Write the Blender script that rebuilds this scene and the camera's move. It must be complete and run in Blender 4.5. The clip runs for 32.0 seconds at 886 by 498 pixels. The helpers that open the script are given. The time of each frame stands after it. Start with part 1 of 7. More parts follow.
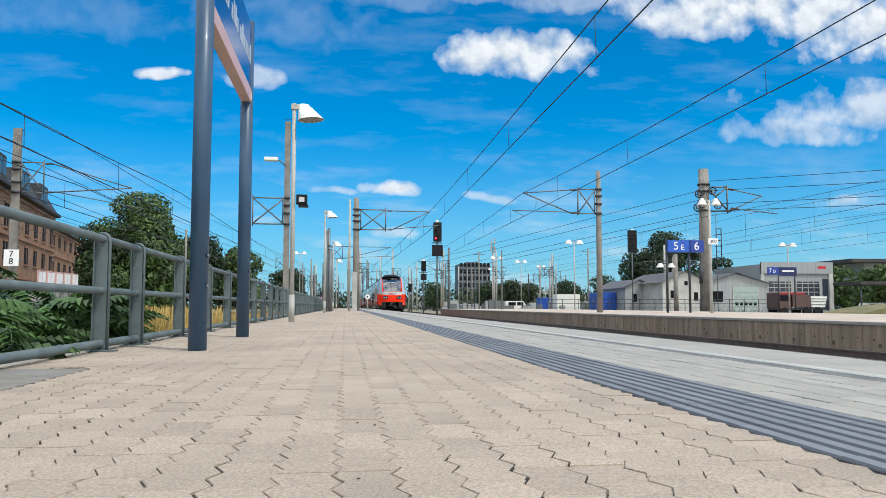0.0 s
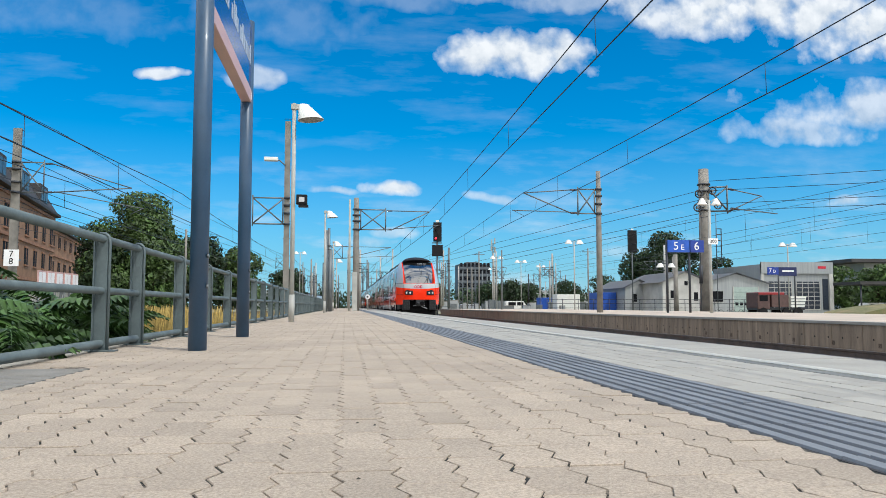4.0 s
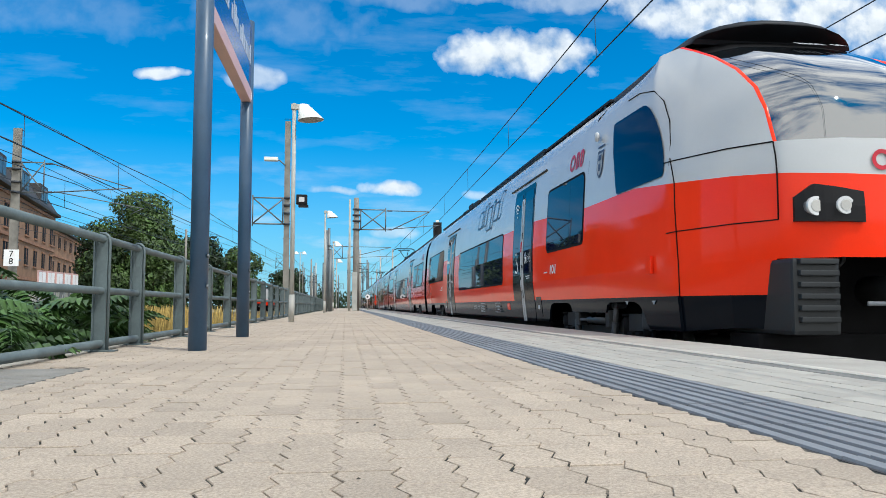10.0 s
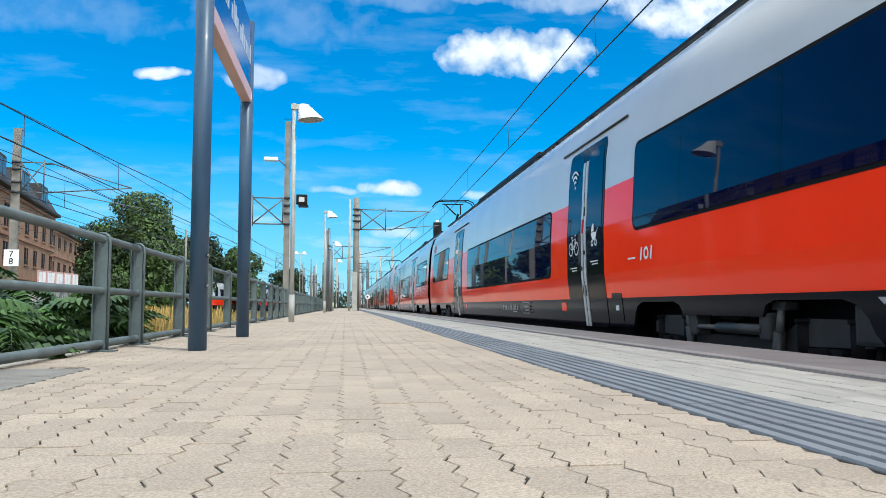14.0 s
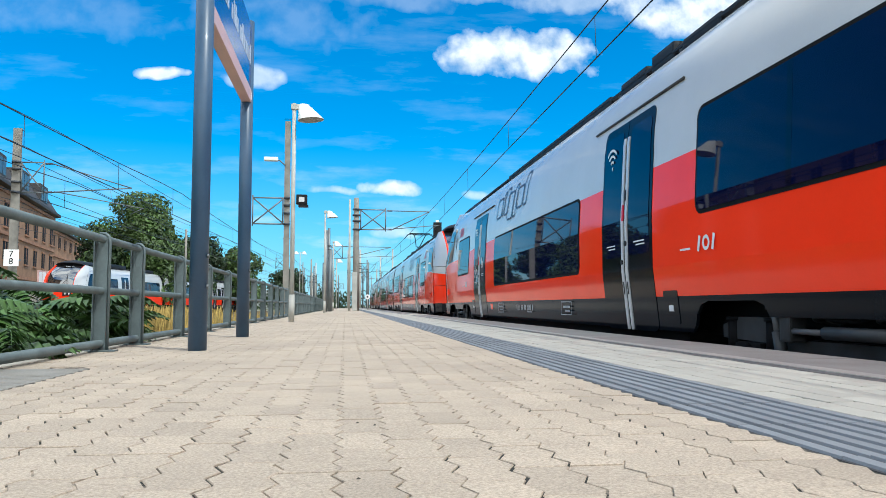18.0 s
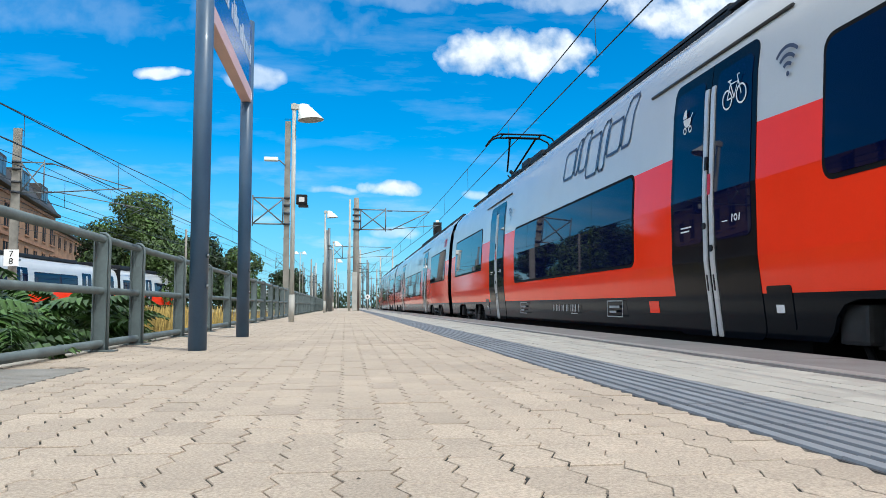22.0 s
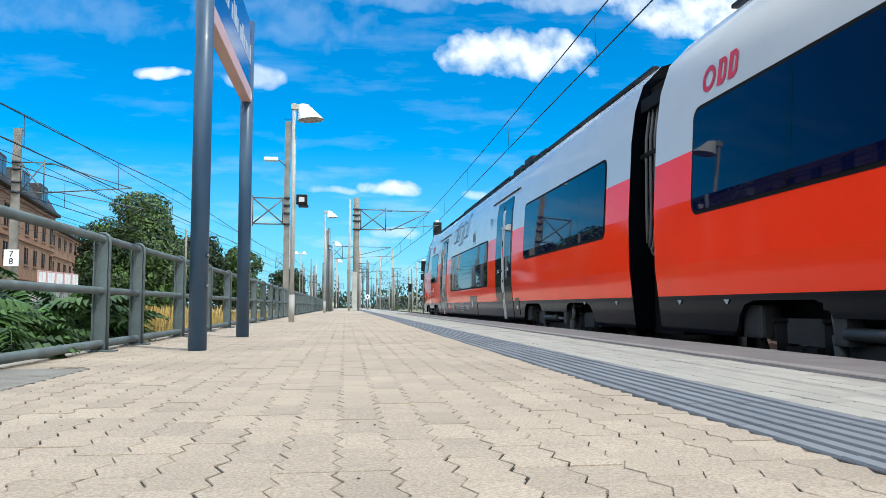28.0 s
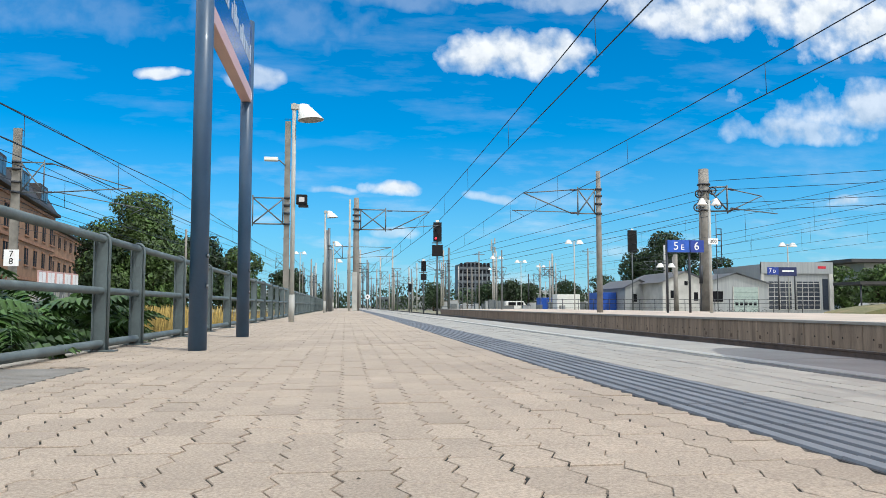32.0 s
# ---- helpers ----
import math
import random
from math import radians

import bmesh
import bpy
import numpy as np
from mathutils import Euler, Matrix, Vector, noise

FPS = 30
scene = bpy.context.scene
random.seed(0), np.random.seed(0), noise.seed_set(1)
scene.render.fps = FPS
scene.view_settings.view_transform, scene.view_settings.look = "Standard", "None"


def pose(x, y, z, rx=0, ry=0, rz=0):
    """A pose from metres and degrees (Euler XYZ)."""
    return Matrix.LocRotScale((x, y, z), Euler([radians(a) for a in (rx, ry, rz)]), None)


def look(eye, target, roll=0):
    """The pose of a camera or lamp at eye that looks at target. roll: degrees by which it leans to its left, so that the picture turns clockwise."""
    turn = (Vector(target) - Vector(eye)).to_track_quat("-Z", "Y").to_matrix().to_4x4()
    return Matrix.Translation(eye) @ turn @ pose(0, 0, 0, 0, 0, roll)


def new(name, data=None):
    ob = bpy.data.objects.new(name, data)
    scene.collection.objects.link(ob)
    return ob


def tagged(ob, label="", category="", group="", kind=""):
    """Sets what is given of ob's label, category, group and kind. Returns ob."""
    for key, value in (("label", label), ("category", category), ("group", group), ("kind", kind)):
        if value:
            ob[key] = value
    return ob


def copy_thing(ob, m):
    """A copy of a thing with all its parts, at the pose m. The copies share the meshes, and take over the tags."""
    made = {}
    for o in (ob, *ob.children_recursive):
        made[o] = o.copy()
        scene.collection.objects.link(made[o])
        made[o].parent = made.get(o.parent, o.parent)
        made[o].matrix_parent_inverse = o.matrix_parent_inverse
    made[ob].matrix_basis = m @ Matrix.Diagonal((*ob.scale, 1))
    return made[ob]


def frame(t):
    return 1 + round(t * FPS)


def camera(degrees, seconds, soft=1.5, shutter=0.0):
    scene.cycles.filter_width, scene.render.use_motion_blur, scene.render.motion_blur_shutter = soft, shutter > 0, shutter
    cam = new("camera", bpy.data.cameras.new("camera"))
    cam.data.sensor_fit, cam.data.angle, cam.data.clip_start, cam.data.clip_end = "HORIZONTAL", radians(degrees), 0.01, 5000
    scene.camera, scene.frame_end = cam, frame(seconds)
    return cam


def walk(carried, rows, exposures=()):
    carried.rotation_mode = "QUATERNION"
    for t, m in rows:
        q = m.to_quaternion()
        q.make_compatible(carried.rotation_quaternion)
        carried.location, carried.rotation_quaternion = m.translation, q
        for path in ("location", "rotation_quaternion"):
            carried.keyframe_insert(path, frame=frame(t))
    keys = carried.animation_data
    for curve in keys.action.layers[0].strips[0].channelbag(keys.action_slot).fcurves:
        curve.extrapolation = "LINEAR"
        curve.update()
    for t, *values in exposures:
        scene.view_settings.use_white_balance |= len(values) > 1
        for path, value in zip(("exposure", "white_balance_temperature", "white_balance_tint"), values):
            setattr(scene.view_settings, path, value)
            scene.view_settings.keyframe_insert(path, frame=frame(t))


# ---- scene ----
cam = camera(59.93, 32.0, soft=0.55)
EYE = Vector((0.0, 0.0, 0.2915))
YAW, PITCH = radians(7.24), radians(4.24)
VIEW = look(EYE, EYE + Vector((math.sin(YAW) * math.cos(PITCH), math.cos(YAW) * math.cos(PITCH), math.sin(PITCH))))
walk(cam, [(0.0, VIEW), (32.0, VIEW)], exposures=[(0.0, 0.0, 6300, 8), (9.0, 0.0, 6300, 8), (11.0, 0.22, 6100, 4), (13.0, 0.28, 6100, 4), (18.0, 0.34, 6100, 4), (21.0, 0.24, 6200, 6), (24.0, 0.32, 6100, 4), (30.5, 0.34, 6100, 4), (31.5, 0.2, 6200, 6), (32.0, 0.08, 6300, 8)])

# ---- sky and sun ----
SUN_FROM = Vector((0.456, -0.50, 1.0)).normalized()


def node(nt, kind, **values):
    n = nt.nodes.new(kind)
    for key, value in values.items():
        n.inputs[key].default_value = value
    return n


def math_node(nt, op, a, b=0.0, clamp=False):
    n = nt.nodes.new("ShaderNodeMath")
    n.operation, n.use_clamp = op, clamp
    for i, v in enumerate((a, b)):
        if isinstance(v, (int, float)):
            n.inputs[i].default_value = v
        else:
            nt.links.new(v, n.inputs[i])
    return n.outputs[0]


def mix_color(nt, fac, a, b, blend="MIX"):
    n = nt.nodes.new("ShaderNodeMix")
    n.data_type, n.blend_type = "RGBA", blend
    for i, v in ((0, fac), (6, a), (7, b)):
        if isinstance(v, (int, float)):
            n.inputs[i].default_value = v
        elif isinstance(v, tuple):
            n.inputs[i].default_value = (*v, 1)
        else:
            nt.links.new(v, n.inputs[i])
    return n.outputs[2]


# clouds: bearing and rise as slopes against the track's direction, half sizes, density
CLOUDS = [
    (0.236, 0.338, 0.094, 0.038, 1.0), (0.284, 0.352, 0.048, 0.028, 0.9), (0.185, 0.332, 0.047, 0.022, 0.7),
    (0.580, 0.420, 0.230, 0.062, 1.0), (0.740, 0.400, 0.150, 0.068, 1.0), (0.460, 0.405, 0.090, 0.040, 0.9), (0.312, 0.425, 0.189, 0.022, 0.45),
    (0.640, 0.250, 0.150, 0.022, 0.6), (0.760, 0.282, 0.150, 0.042, 0.72),
    (-0.244, 0.301, 0.031, 0.010, 0.9), (-0.105, 0.297, 0.035, 0.016, 0.6),
    (0.061, 0.155, 0.030, 0.012, 0.95), (-0.009, 0.150, 0.042, 0.007, 0.6),
    (0.192, 0.144, 0.046, 0.008, 0.5), (0.071, 0.092, 0.036, 0.008, 0.55), (0.035, 0.082, 0.030, 0.006, 0.45), (-0.10, 0.105, 0.03, 0.007, 0.3), (0.701, 0.148, 0.028, 0.009, 0.7),
    (-0.344, 0.370, 0.130, 0.040, 0.11), (-0.070, 0.375, 0.096, 0.040, 0.13), (0.063, 0.405, 0.107, 0.019, 0.18),
]


def build_world():
    world = bpy.data.worlds.new("sky")
    scene.world = world
    world.use_nodes = True
    nt = world.node_tree
    nt.nodes.clear()
    sky = nt.nodes.new("ShaderNodeTexSky")
    sky.sky_type, sky.sun_disc = "NISHITA", False
    sky.sun_elevation = math.asin(SUN_FROM.z)
    sky.sun_rotation = math.atan2(SUN_FROM.x, SUN_FROM.y)
    sky.air_density, sky.dust_density, sky.ozone_density = 1.0, 0.3, 3.0
    way = nt.nodes.new("ShaderNodeTexCoord").outputs["Generated"]
    sep = nt.nodes.new("ShaderNodeSeparateXYZ")
    nt.links.new(way, sep.inputs[0])
    ahead = math_node(nt, "MAXIMUM", math_node(nt, "ABSOLUTE", sep.outputs[1]), 0.05)
    u = math_node(nt, "DIVIDE", sep.outputs[0], ahead)
    w = math_node(nt, "DIVIDE", sep.outputs[2], ahead)
    flat = nt.nodes.new("ShaderNodeCombineXYZ")
    nt.links.new(u, flat.inputs[0])
    nt.links.new(w, flat.inputs[1])
    # billows that bend the clouds' outlines, and finer ones that fray them
    swirl = node(nt, "ShaderNodeTexNoise", Scale=9.0, Detail=3.0, Roughness=0.5)
    nt.links.new(flat.outputs[0], swirl.inputs["Vector"])
    swing = nt.nodes.new("ShaderNodeSeparateColor")
    nt.links.new(swirl.outputs["Color"], swing.inputs[0])
    bu = math_node(nt, "ADD", u, math_node(nt, "MULTIPLY", math_node(nt, "SUBTRACT", swing.outputs[0], 0.5), 0.16))
    bw = math_node(nt, "ADD", w, math_node(nt, "MULTIPLY", math_node(nt, "SUBTRACT", swing.outputs[1], 0.5), 0.05))
    puff = node(nt, "ShaderNodeTexNoise", Scale=22.0, Detail=6.0, Roughness=0.52)
    nt.links.new(flat.outputs[0], puff.inputs["Vector"])
    bend = math_node(nt, "MULTIPLY", math_node(nt, "SUBTRACT", puff.outputs["Fac"], 0.49), 3.1)
    total = None
    for cu, cw, ru, rw, dens in CLOUDS:
        du = math_node(nt, "DIVIDE", math_node(nt, "SUBTRACT", bu, cu), ru * 1.14)
        dw = math_node(nt, "DIVIDE", math_node(nt, "SUBTRACT", bw, cw), rw * 1.14)
        # flatter undersides
        dw = math_node(nt, "MULTIPLY", dw, math_node(nt, "ADD", 1.0, math_node(nt, "MULTIPLY", math_node(nt, "LESS_THAN", dw, 0.0), 0.35)))
        r2 = math_node(nt, "ADD", math_node(nt, "MULTIPLY", du, du), math_node(nt, "MULTIPLY", dw, dw))
        m = math_node(nt, "ADD", math_node(nt, "SUBTRACT", 0.95, r2), bend)
        m = math_node(nt, "MULTIPLY", math_node(nt, "MULTIPLY", m, 1.0, True), dens)
        total = m if total is None else math_node(nt, "MAXIMUM", total, m)
    # thin high streaks and the paler veil low over the horizon
    stretch = nt.nodes.new("ShaderNodeMapping")
    stretch.inputs["Scale"].default_value = (5.0, 22.0, 1.0)
    nt.links.new(flat.outputs[0], stretch.inputs["Vector"])
    veil = node(nt, "ShaderNodeTexNoise", Scale=1.0, Detail=7.0, Roughness=0.6)
    nt.links.new(stretch.outputs[0], veil.inputs["Vector"])
    low = math_node(nt, "SUBTRACT", 1.0, math_node(nt, "DIVIDE", w, 0.22), True)
    streak = math_node(nt, "MULTIPLY", math_node(nt, "SUBTRACT", veil.outputs["Fac"], 0.50), 2.4, True)
    streak = math_node(nt, "MULTIPLY", streak, math_node(nt, "ADD", math_node(nt, "MULTIPLY", low, 1.1), 0.22), True)
    # less haze and streaks out of view to the left, for deep blue reflections
    clear = math_node(nt, "SUBTRACT", 1.0, math_node(nt, "MULTIPLY", math_node(nt, "MULTIPLY", math_node(nt, "SUBTRACT", -0.5, u), 3.0, True), 0.7))
    total = math_node(nt, "MAXIMUM", total, math_node(nt, "MULTIPLY", streak, clear))
    # broken cumulus over the unseen sky, overhead and behind, added as fill light
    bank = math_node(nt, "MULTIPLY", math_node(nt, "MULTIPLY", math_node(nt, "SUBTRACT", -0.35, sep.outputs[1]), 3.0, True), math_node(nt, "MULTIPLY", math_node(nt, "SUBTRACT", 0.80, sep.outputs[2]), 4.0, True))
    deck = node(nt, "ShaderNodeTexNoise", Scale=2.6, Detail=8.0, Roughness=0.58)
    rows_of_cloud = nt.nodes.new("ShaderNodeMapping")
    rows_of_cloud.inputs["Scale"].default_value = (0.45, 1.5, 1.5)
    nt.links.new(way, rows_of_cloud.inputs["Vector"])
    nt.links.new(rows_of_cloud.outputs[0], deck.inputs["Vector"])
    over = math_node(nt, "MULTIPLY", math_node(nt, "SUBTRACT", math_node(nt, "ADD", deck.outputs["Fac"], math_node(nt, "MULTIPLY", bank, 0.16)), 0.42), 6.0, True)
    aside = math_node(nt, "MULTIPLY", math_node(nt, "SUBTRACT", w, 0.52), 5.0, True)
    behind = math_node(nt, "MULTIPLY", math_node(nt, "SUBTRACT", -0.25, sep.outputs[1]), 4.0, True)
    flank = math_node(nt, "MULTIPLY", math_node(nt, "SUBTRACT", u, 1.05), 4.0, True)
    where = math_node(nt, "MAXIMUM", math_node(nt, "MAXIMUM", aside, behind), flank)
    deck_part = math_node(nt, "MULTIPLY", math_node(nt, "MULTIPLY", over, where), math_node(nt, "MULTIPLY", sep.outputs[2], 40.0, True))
    # clouds stand only above the horizon
    total = math_node(nt, "MULTIPLY", total, math_node(nt, "MULTIPLY", sep.outputs[2], 40.0, True))
    nudge = nt.nodes.new("ShaderNodeMapping")
    nudge.inputs["Location"].default_value = (0.006, 0.016, 0.0)
    nt.links.new(flat.outputs[0], nudge.inputs["Vector"])
    puff_up = node(nt, "ShaderNodeTexNoise", Scale=22.0, Detail=6.0, Roughness=0.52)
    nt.links.new(nudge.outputs[0], puff_up.inputs["Vector"])
    relief = math_node(nt, "ADD", math_node(nt, "MULTIPLY", math_node(nt, "SUBTRACT", puff.outputs["Fac"], puff_up.outputs["Fac"]), 2.6), 0.62, True)
    white = mix_color(nt, relief, (6.4, 7.2, 8.2), (10.4, 10.6, 10.9))
    blue = mix_color(nt, 1.0, sky.outputs[0], SKY_TINT, "MULTIPLY")
    rich = node(nt, "ShaderNodeHueSaturation", Saturation=SKY_RICH, Fac=1.0)
    nt.links.new(blue, rich.inputs["Color"])
    blue = rich.outputs[0]
    # haze low over the horizon
    haze = math_node(nt, "POWER", math_node(nt, "SUBTRACT", 1.0, math_node(nt, "DIVIDE", math_node(nt, "ABSOLUTE", sep.outputs[2]), 0.24), True), 1.7)
    blue = mix_color(nt, math_node(nt, "MULTIPLY", math_node(nt, "MULTIPLY", haze, clear), 0.80), blue, (5.0, 6.9, 8.6))
    bg = node(nt, "ShaderNodeBackground", Strength=0.090)
    seen = mix_color(nt, total, blue, white)
    # out-of-view deck set brighter than the visible clouds to lift the fill
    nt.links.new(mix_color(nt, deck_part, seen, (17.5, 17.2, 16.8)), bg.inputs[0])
    out = nt.nodes.new("ShaderNodeOutputWorld")
    nt.links.new(bg.outputs[0], out.inputs[0])


SKY_TINT, SKY_RICH = (0.42, 1.17, 1.56), 1.32
build_world()
sun = new("sun", bpy.data.lights.new("sun", "SUN"))
sun.data.energy, sun.data.angle, sun.data.color = 2.55, radians(0.55), (1.0, 0.95, 0.87)
sun.matrix_world = look(SUN_FROM * 200, (0, 0, 0))

# ---- materials ----
MATS = {}


def mat(name, color, rough=0.6, metal=0.0, var=0.12, scale=3.0, grain=0.08, grain_scale=60.0, bump=0.0, bump_scale=80.0,
        spec=0.5, coat=0.0, alpha=1.0, emit=None, per_piece=0.0, stretch=None, tint2=None):
    """A surface with broad stains and fine grain; per_piece varies it from one piece to the next."""
    if name in MATS:
        return MATS[name]
    m = bpy.data.materials.new(name)
    m.use_nodes = True
    nt = m.node_tree
    b = nt.nodes["Principled BSDF"]
    b.inputs["Roughness"].default_value = rough
    b.inputs["Metallic"].default_value = metal
    b.inputs["Specular IOR Level"].default_value = spec
    b.inputs["Coat Weight"].default_value = coat
    b.inputs["Coat Roughness"].default_value = 0.04
    pos = nt.nodes.new("ShaderNodeTexCoord").outputs["Object"]
    if stretch:
        mp = nt.nodes.new("ShaderNodeMapping")
        mp.inputs["Scale"].default_value = stretch
        nt.links.new(pos, mp.inputs["Vector"])
        pos = mp.outputs[0]
    if per_piece:
        shift = nt.nodes.new("ShaderNodeVectorMath")
        shift.operation = "ADD"
        nt.links.new(pos, shift.inputs[0])
        info = nt.nodes.new("ShaderNodeObjectInfo")
        far = nt.nodes.new("ShaderNodeVectorMath")
        far.operation = "SCALE"
        far.inputs[0].default_value = (17.0, 31.0, 11.0)
        nt.links.new(info.outputs["Random"], far.inputs["Scale"])
        nt.links.new(far.outputs[0], shift.inputs[1])
        pos = shift.outputs[0]
    big = node(nt, "ShaderNodeTexNoise", Scale=scale, Detail=5.0, Roughness=0.6)
    fine = node(nt, "ShaderNodeTexNoise", Scale=grain_scale, Detail=4.0, Roughness=0.7)
    nt.links.new(pos, big.inputs["Vector"])
    nt.links.new(pos, fine.inputs["Vector"])
    dark = tuple(c * (1 - 2 * var) for c in color) if tint2 is None else tint2
    light = tuple(min(1.0, c * (1 + var)) for c in color)
    spread = nt.nodes.new("ShaderNodeMapRange")
    spread.inputs["From Min"].default_value, spread.inputs["From Max"].default_value = 0.3, 0.7
    nt.links.new(big.outputs["Fac"], spread.inputs["Value"])
    col = mix_color(nt, spread.outputs[0], dark, light)
    g = math_node(nt, "ADD", math_node(nt, "MULTIPLY", math_node(nt, "SUBTRACT", fine.outputs["Fac"], 0.5), 4 * grain), 1.0)
    if per_piece:
        info2 = nt.nodes.new("ShaderNodeObjectInfo")
        island = nt.nodes.new("ShaderNodeNewGeometry")
        both = math_node(nt, "FRACT", math_node(nt, "ADD", info2.outputs["Random"], island.outputs["Random Per Island"]))
        g = math_node(nt, "MULTIPLY", g, math_node(nt, "ADD", math_node(nt, "MULTIPLY", math_node(nt, "SUBTRACT", both, 0.5), 2 * per_piece), 1.0))
    gc = nt.nodes.new("ShaderNodeCombineXYZ")
    for i in range(3):
        nt.links.new(g, gc.inputs[i])
    col = mix_color(nt, 1.0, col, gc.outputs[0], "MULTIPLY")
    nt.links.new(col, b.inputs["Base Color"])
    r = math_node(nt, "ADD", math_node(nt, "MULTIPLY", math_node(nt, "SUBTRACT", big.outputs["Fac"], 0.5), 0.25 * min(1.0, rough * 2)), rough, True)
    nt.links.new(r, b.inputs["Roughness"])
    if bump:
        bn = node(nt, "ShaderNodeTexNoise", Scale=bump_scale, Detail=4.0)
        nt.links.new(pos, bn.inputs["Vector"])
        bp = node(nt, "ShaderNodeBump", Strength=min(1.0, bump), Distance=0.004)
        nt.links.new(bn.outputs["Fac"], bp.inputs["Height"])
        nt.links.new(bp.outputs[0], b.inputs["Normal"])
    if emit:
        b.inputs["Emission Color"].default_value = (*emit[:3], 1)
        b.inputs["Emission Strength"].default_value = emit[3]
    MATS[name] = m
    return m


CONCRETE = mat("concrete", (0.36, 0.34, 0.30), 0.85, var=0.2, scale=0.8, bump=0.4)
PAVER = mat("sandstone_paver", (0.420, 0.347, 0.272), 0.9, var=0.10, scale=1.3, grain=0.45, grain_scale=170, bump=0.8, bump_scale=260, per_piece=0.035)
PAVER_BASE = mat("sandy_joint", (0.385, 0.315, 0.245), 0.95, scale=5.0, grain=0.25, grain_scale=150, tint2=(0.018, 0.018, 0.014))
for n in PAVER_BASE.node_tree.nodes:
    if n.type == "MAP_RANGE":  # swept sand in some stretches, open dark joints in others
        n.inputs["From Min"].default_value, n.inputs["From Max"].default_value = 0.50, 0.58
PALE_PAVER = mat("pale_paver", (0.355, 0.34, 0.305), 0.9, var=0.06, scale=1.5, grain=0.12, grain_scale=200, bump=0.3, bump_scale=350, per_piece=0.05)
EDGE_SLAB = mat("edge_slab", (0.35, 0.335, 0.30), 0.9, var=0.08, scale=2, grain=0.1, bump=0.3, bump_scale=300, per_piece=0.04)
TACTILE = mat("tactile_grey", (0.185, 0.200, 0.222), 0.8, var=0.10, scale=2.5, grain=0.12, grain_scale=200, bump=0.3, bump_scale=300, per_piece=0.10)
# near-black tile base puts the shade between the ribs into the colour
GROOVE = mat("groove_shade", (0.04, 0.042, 0.048), 0.95, var=0.2)
WHITE_PAINT = mat("white_line_paint", (0.50, 0.485, 0.43), 0.6, var=0.08, scale=4, grain=0.06)
BALLAST = mat("ballast", (0.10, 0.085, 0.073), 0.95, var=0.3, scale=1.2, grain=0.4, grain_scale=25, bump=1.0, bump_scale=30)
EARTH = mat("dry_earth", (0.23, 0.20, 0.145), 0.95, var=0.3, scale=0.15, grain=0.3, grain_scale=8, tint2=(0.10, 0.12, 0.055))
RAIL = mat("rail_steel", (0.25, 0.2, 0.17), 0.45, metal=0.8, var=0.2)
SLEEPER = mat("sleeper_concrete", (0.28, 0.26, 0.23), 0.9, var=0.2)
WALL_CONC = mat("stained_wall", (0.33, 0.25, 0.18), 0.9, var=0.24, scale=1.1, grain=0.16, grain_scale=20, bump=0.4, bump_scale=50, stretch=(1, 5.0, 0.5), per_piece=0.12)
SLATE_BLUE = mat("slate_blue_paint", (0.033, 0.080, 0.150), 0.42, var=0.10, scale=3, coat=0.15)
SIGN_BLUE = mat("sign_blue", (0.012, 0.045, 0.30), 0.35, var=0.05)
SIGN_PALE = mat("pinkish_trim", (0.62, 0.40, 0.38), 0.45, var=0.05)
SIGN_WHITE = mat("sign_white", (0.85, 0.85, 0.85), 0.5, var=0.03)
GALV = mat("galvanised_fence", (0.122, 0.158, 0.166), 0.5, metal=0.25, var=0.15, scale=5, grain=0.1)
POLE_GREY = mat("pole_grey", (0.42, 0.42, 0.39), 0.6, var=0.12, scale=3)
MAST_CONC = mat("mast_concrete", (0.40, 0.38, 0.34), 0.85, var=0.15, scale=1.5, bump=0.2)
MAST_DARK = mat("weathered_mast", (0.245, 0.23, 0.205), 0.85, var=0.2, scale=1.5, bump=0.3)
STEEL_DARK = mat("dark_steel", (0.055, 0.06, 0.07), 0.55, metal=0.4, var=0.2)
STEEL_GREY = mat("grey_steel", (0.16, 0.18, 0.19), 0.5, metal=0.5, var=0.15)
BLACK = mat("black_plastic", (0.010, 0.010, 0.012), 0.5, var=0.1, spec=0.2)
WIRE = mat("wire_copper", (0.035, 0.045, 0.06), 0.6, metal=0.3)
INSULATOR = mat("insulator", (0.09, 0.07, 0.07), 0.3)
LAMP_WHITE = mat("lamp_white", (0.78, 0.78, 0.74), 0.5, var=0.05)
RED_LIGHT = mat("red_signal_light", (0.5, 0.01, 0.01), 0.3, emit=(1.0, 0.02, 0.04, 2.5))
# rolling stock
T_WHITE = mat("train_white", (0.52, 0.535, 0.55), 0.16, var=0.03, scale=0.8, grain=0.02, coat=0.08, spec=0.45)
T_RED = mat("train_red", (0.97, 0.040, 0.010), 0.07, var=0.04, scale=0.7, grain=0.02, spec=0.2)
T_DARK = mat("train_charcoal", (0.004, 0.006, 0.010), 0.10, var=0.15, scale=1.0, spec=0.09)
T_ROOF = mat("train_roof_dark", (0.015, 0.018, 0.024), 0.55, var=0.2, spec=0.2)
T_GLASS = mat("train_window_glass", (0.002, 0.004, 0.028), 0.02, var=0.05, spec=0.19)
T_PILLAR = mat("window_pillar_black", (0.002, 0.003, 0.014), 0.03, var=0.05, spec=0.19)
T_SCREEN = mat("windscreen_glass", (0.010, 0.013, 0.016), 0.02, var=0.05, spec=0.9, coat=1.0)
T_SCREEN.node_tree.nodes["Principled BSDF"].inputs["IOR"].default_value = 2.1
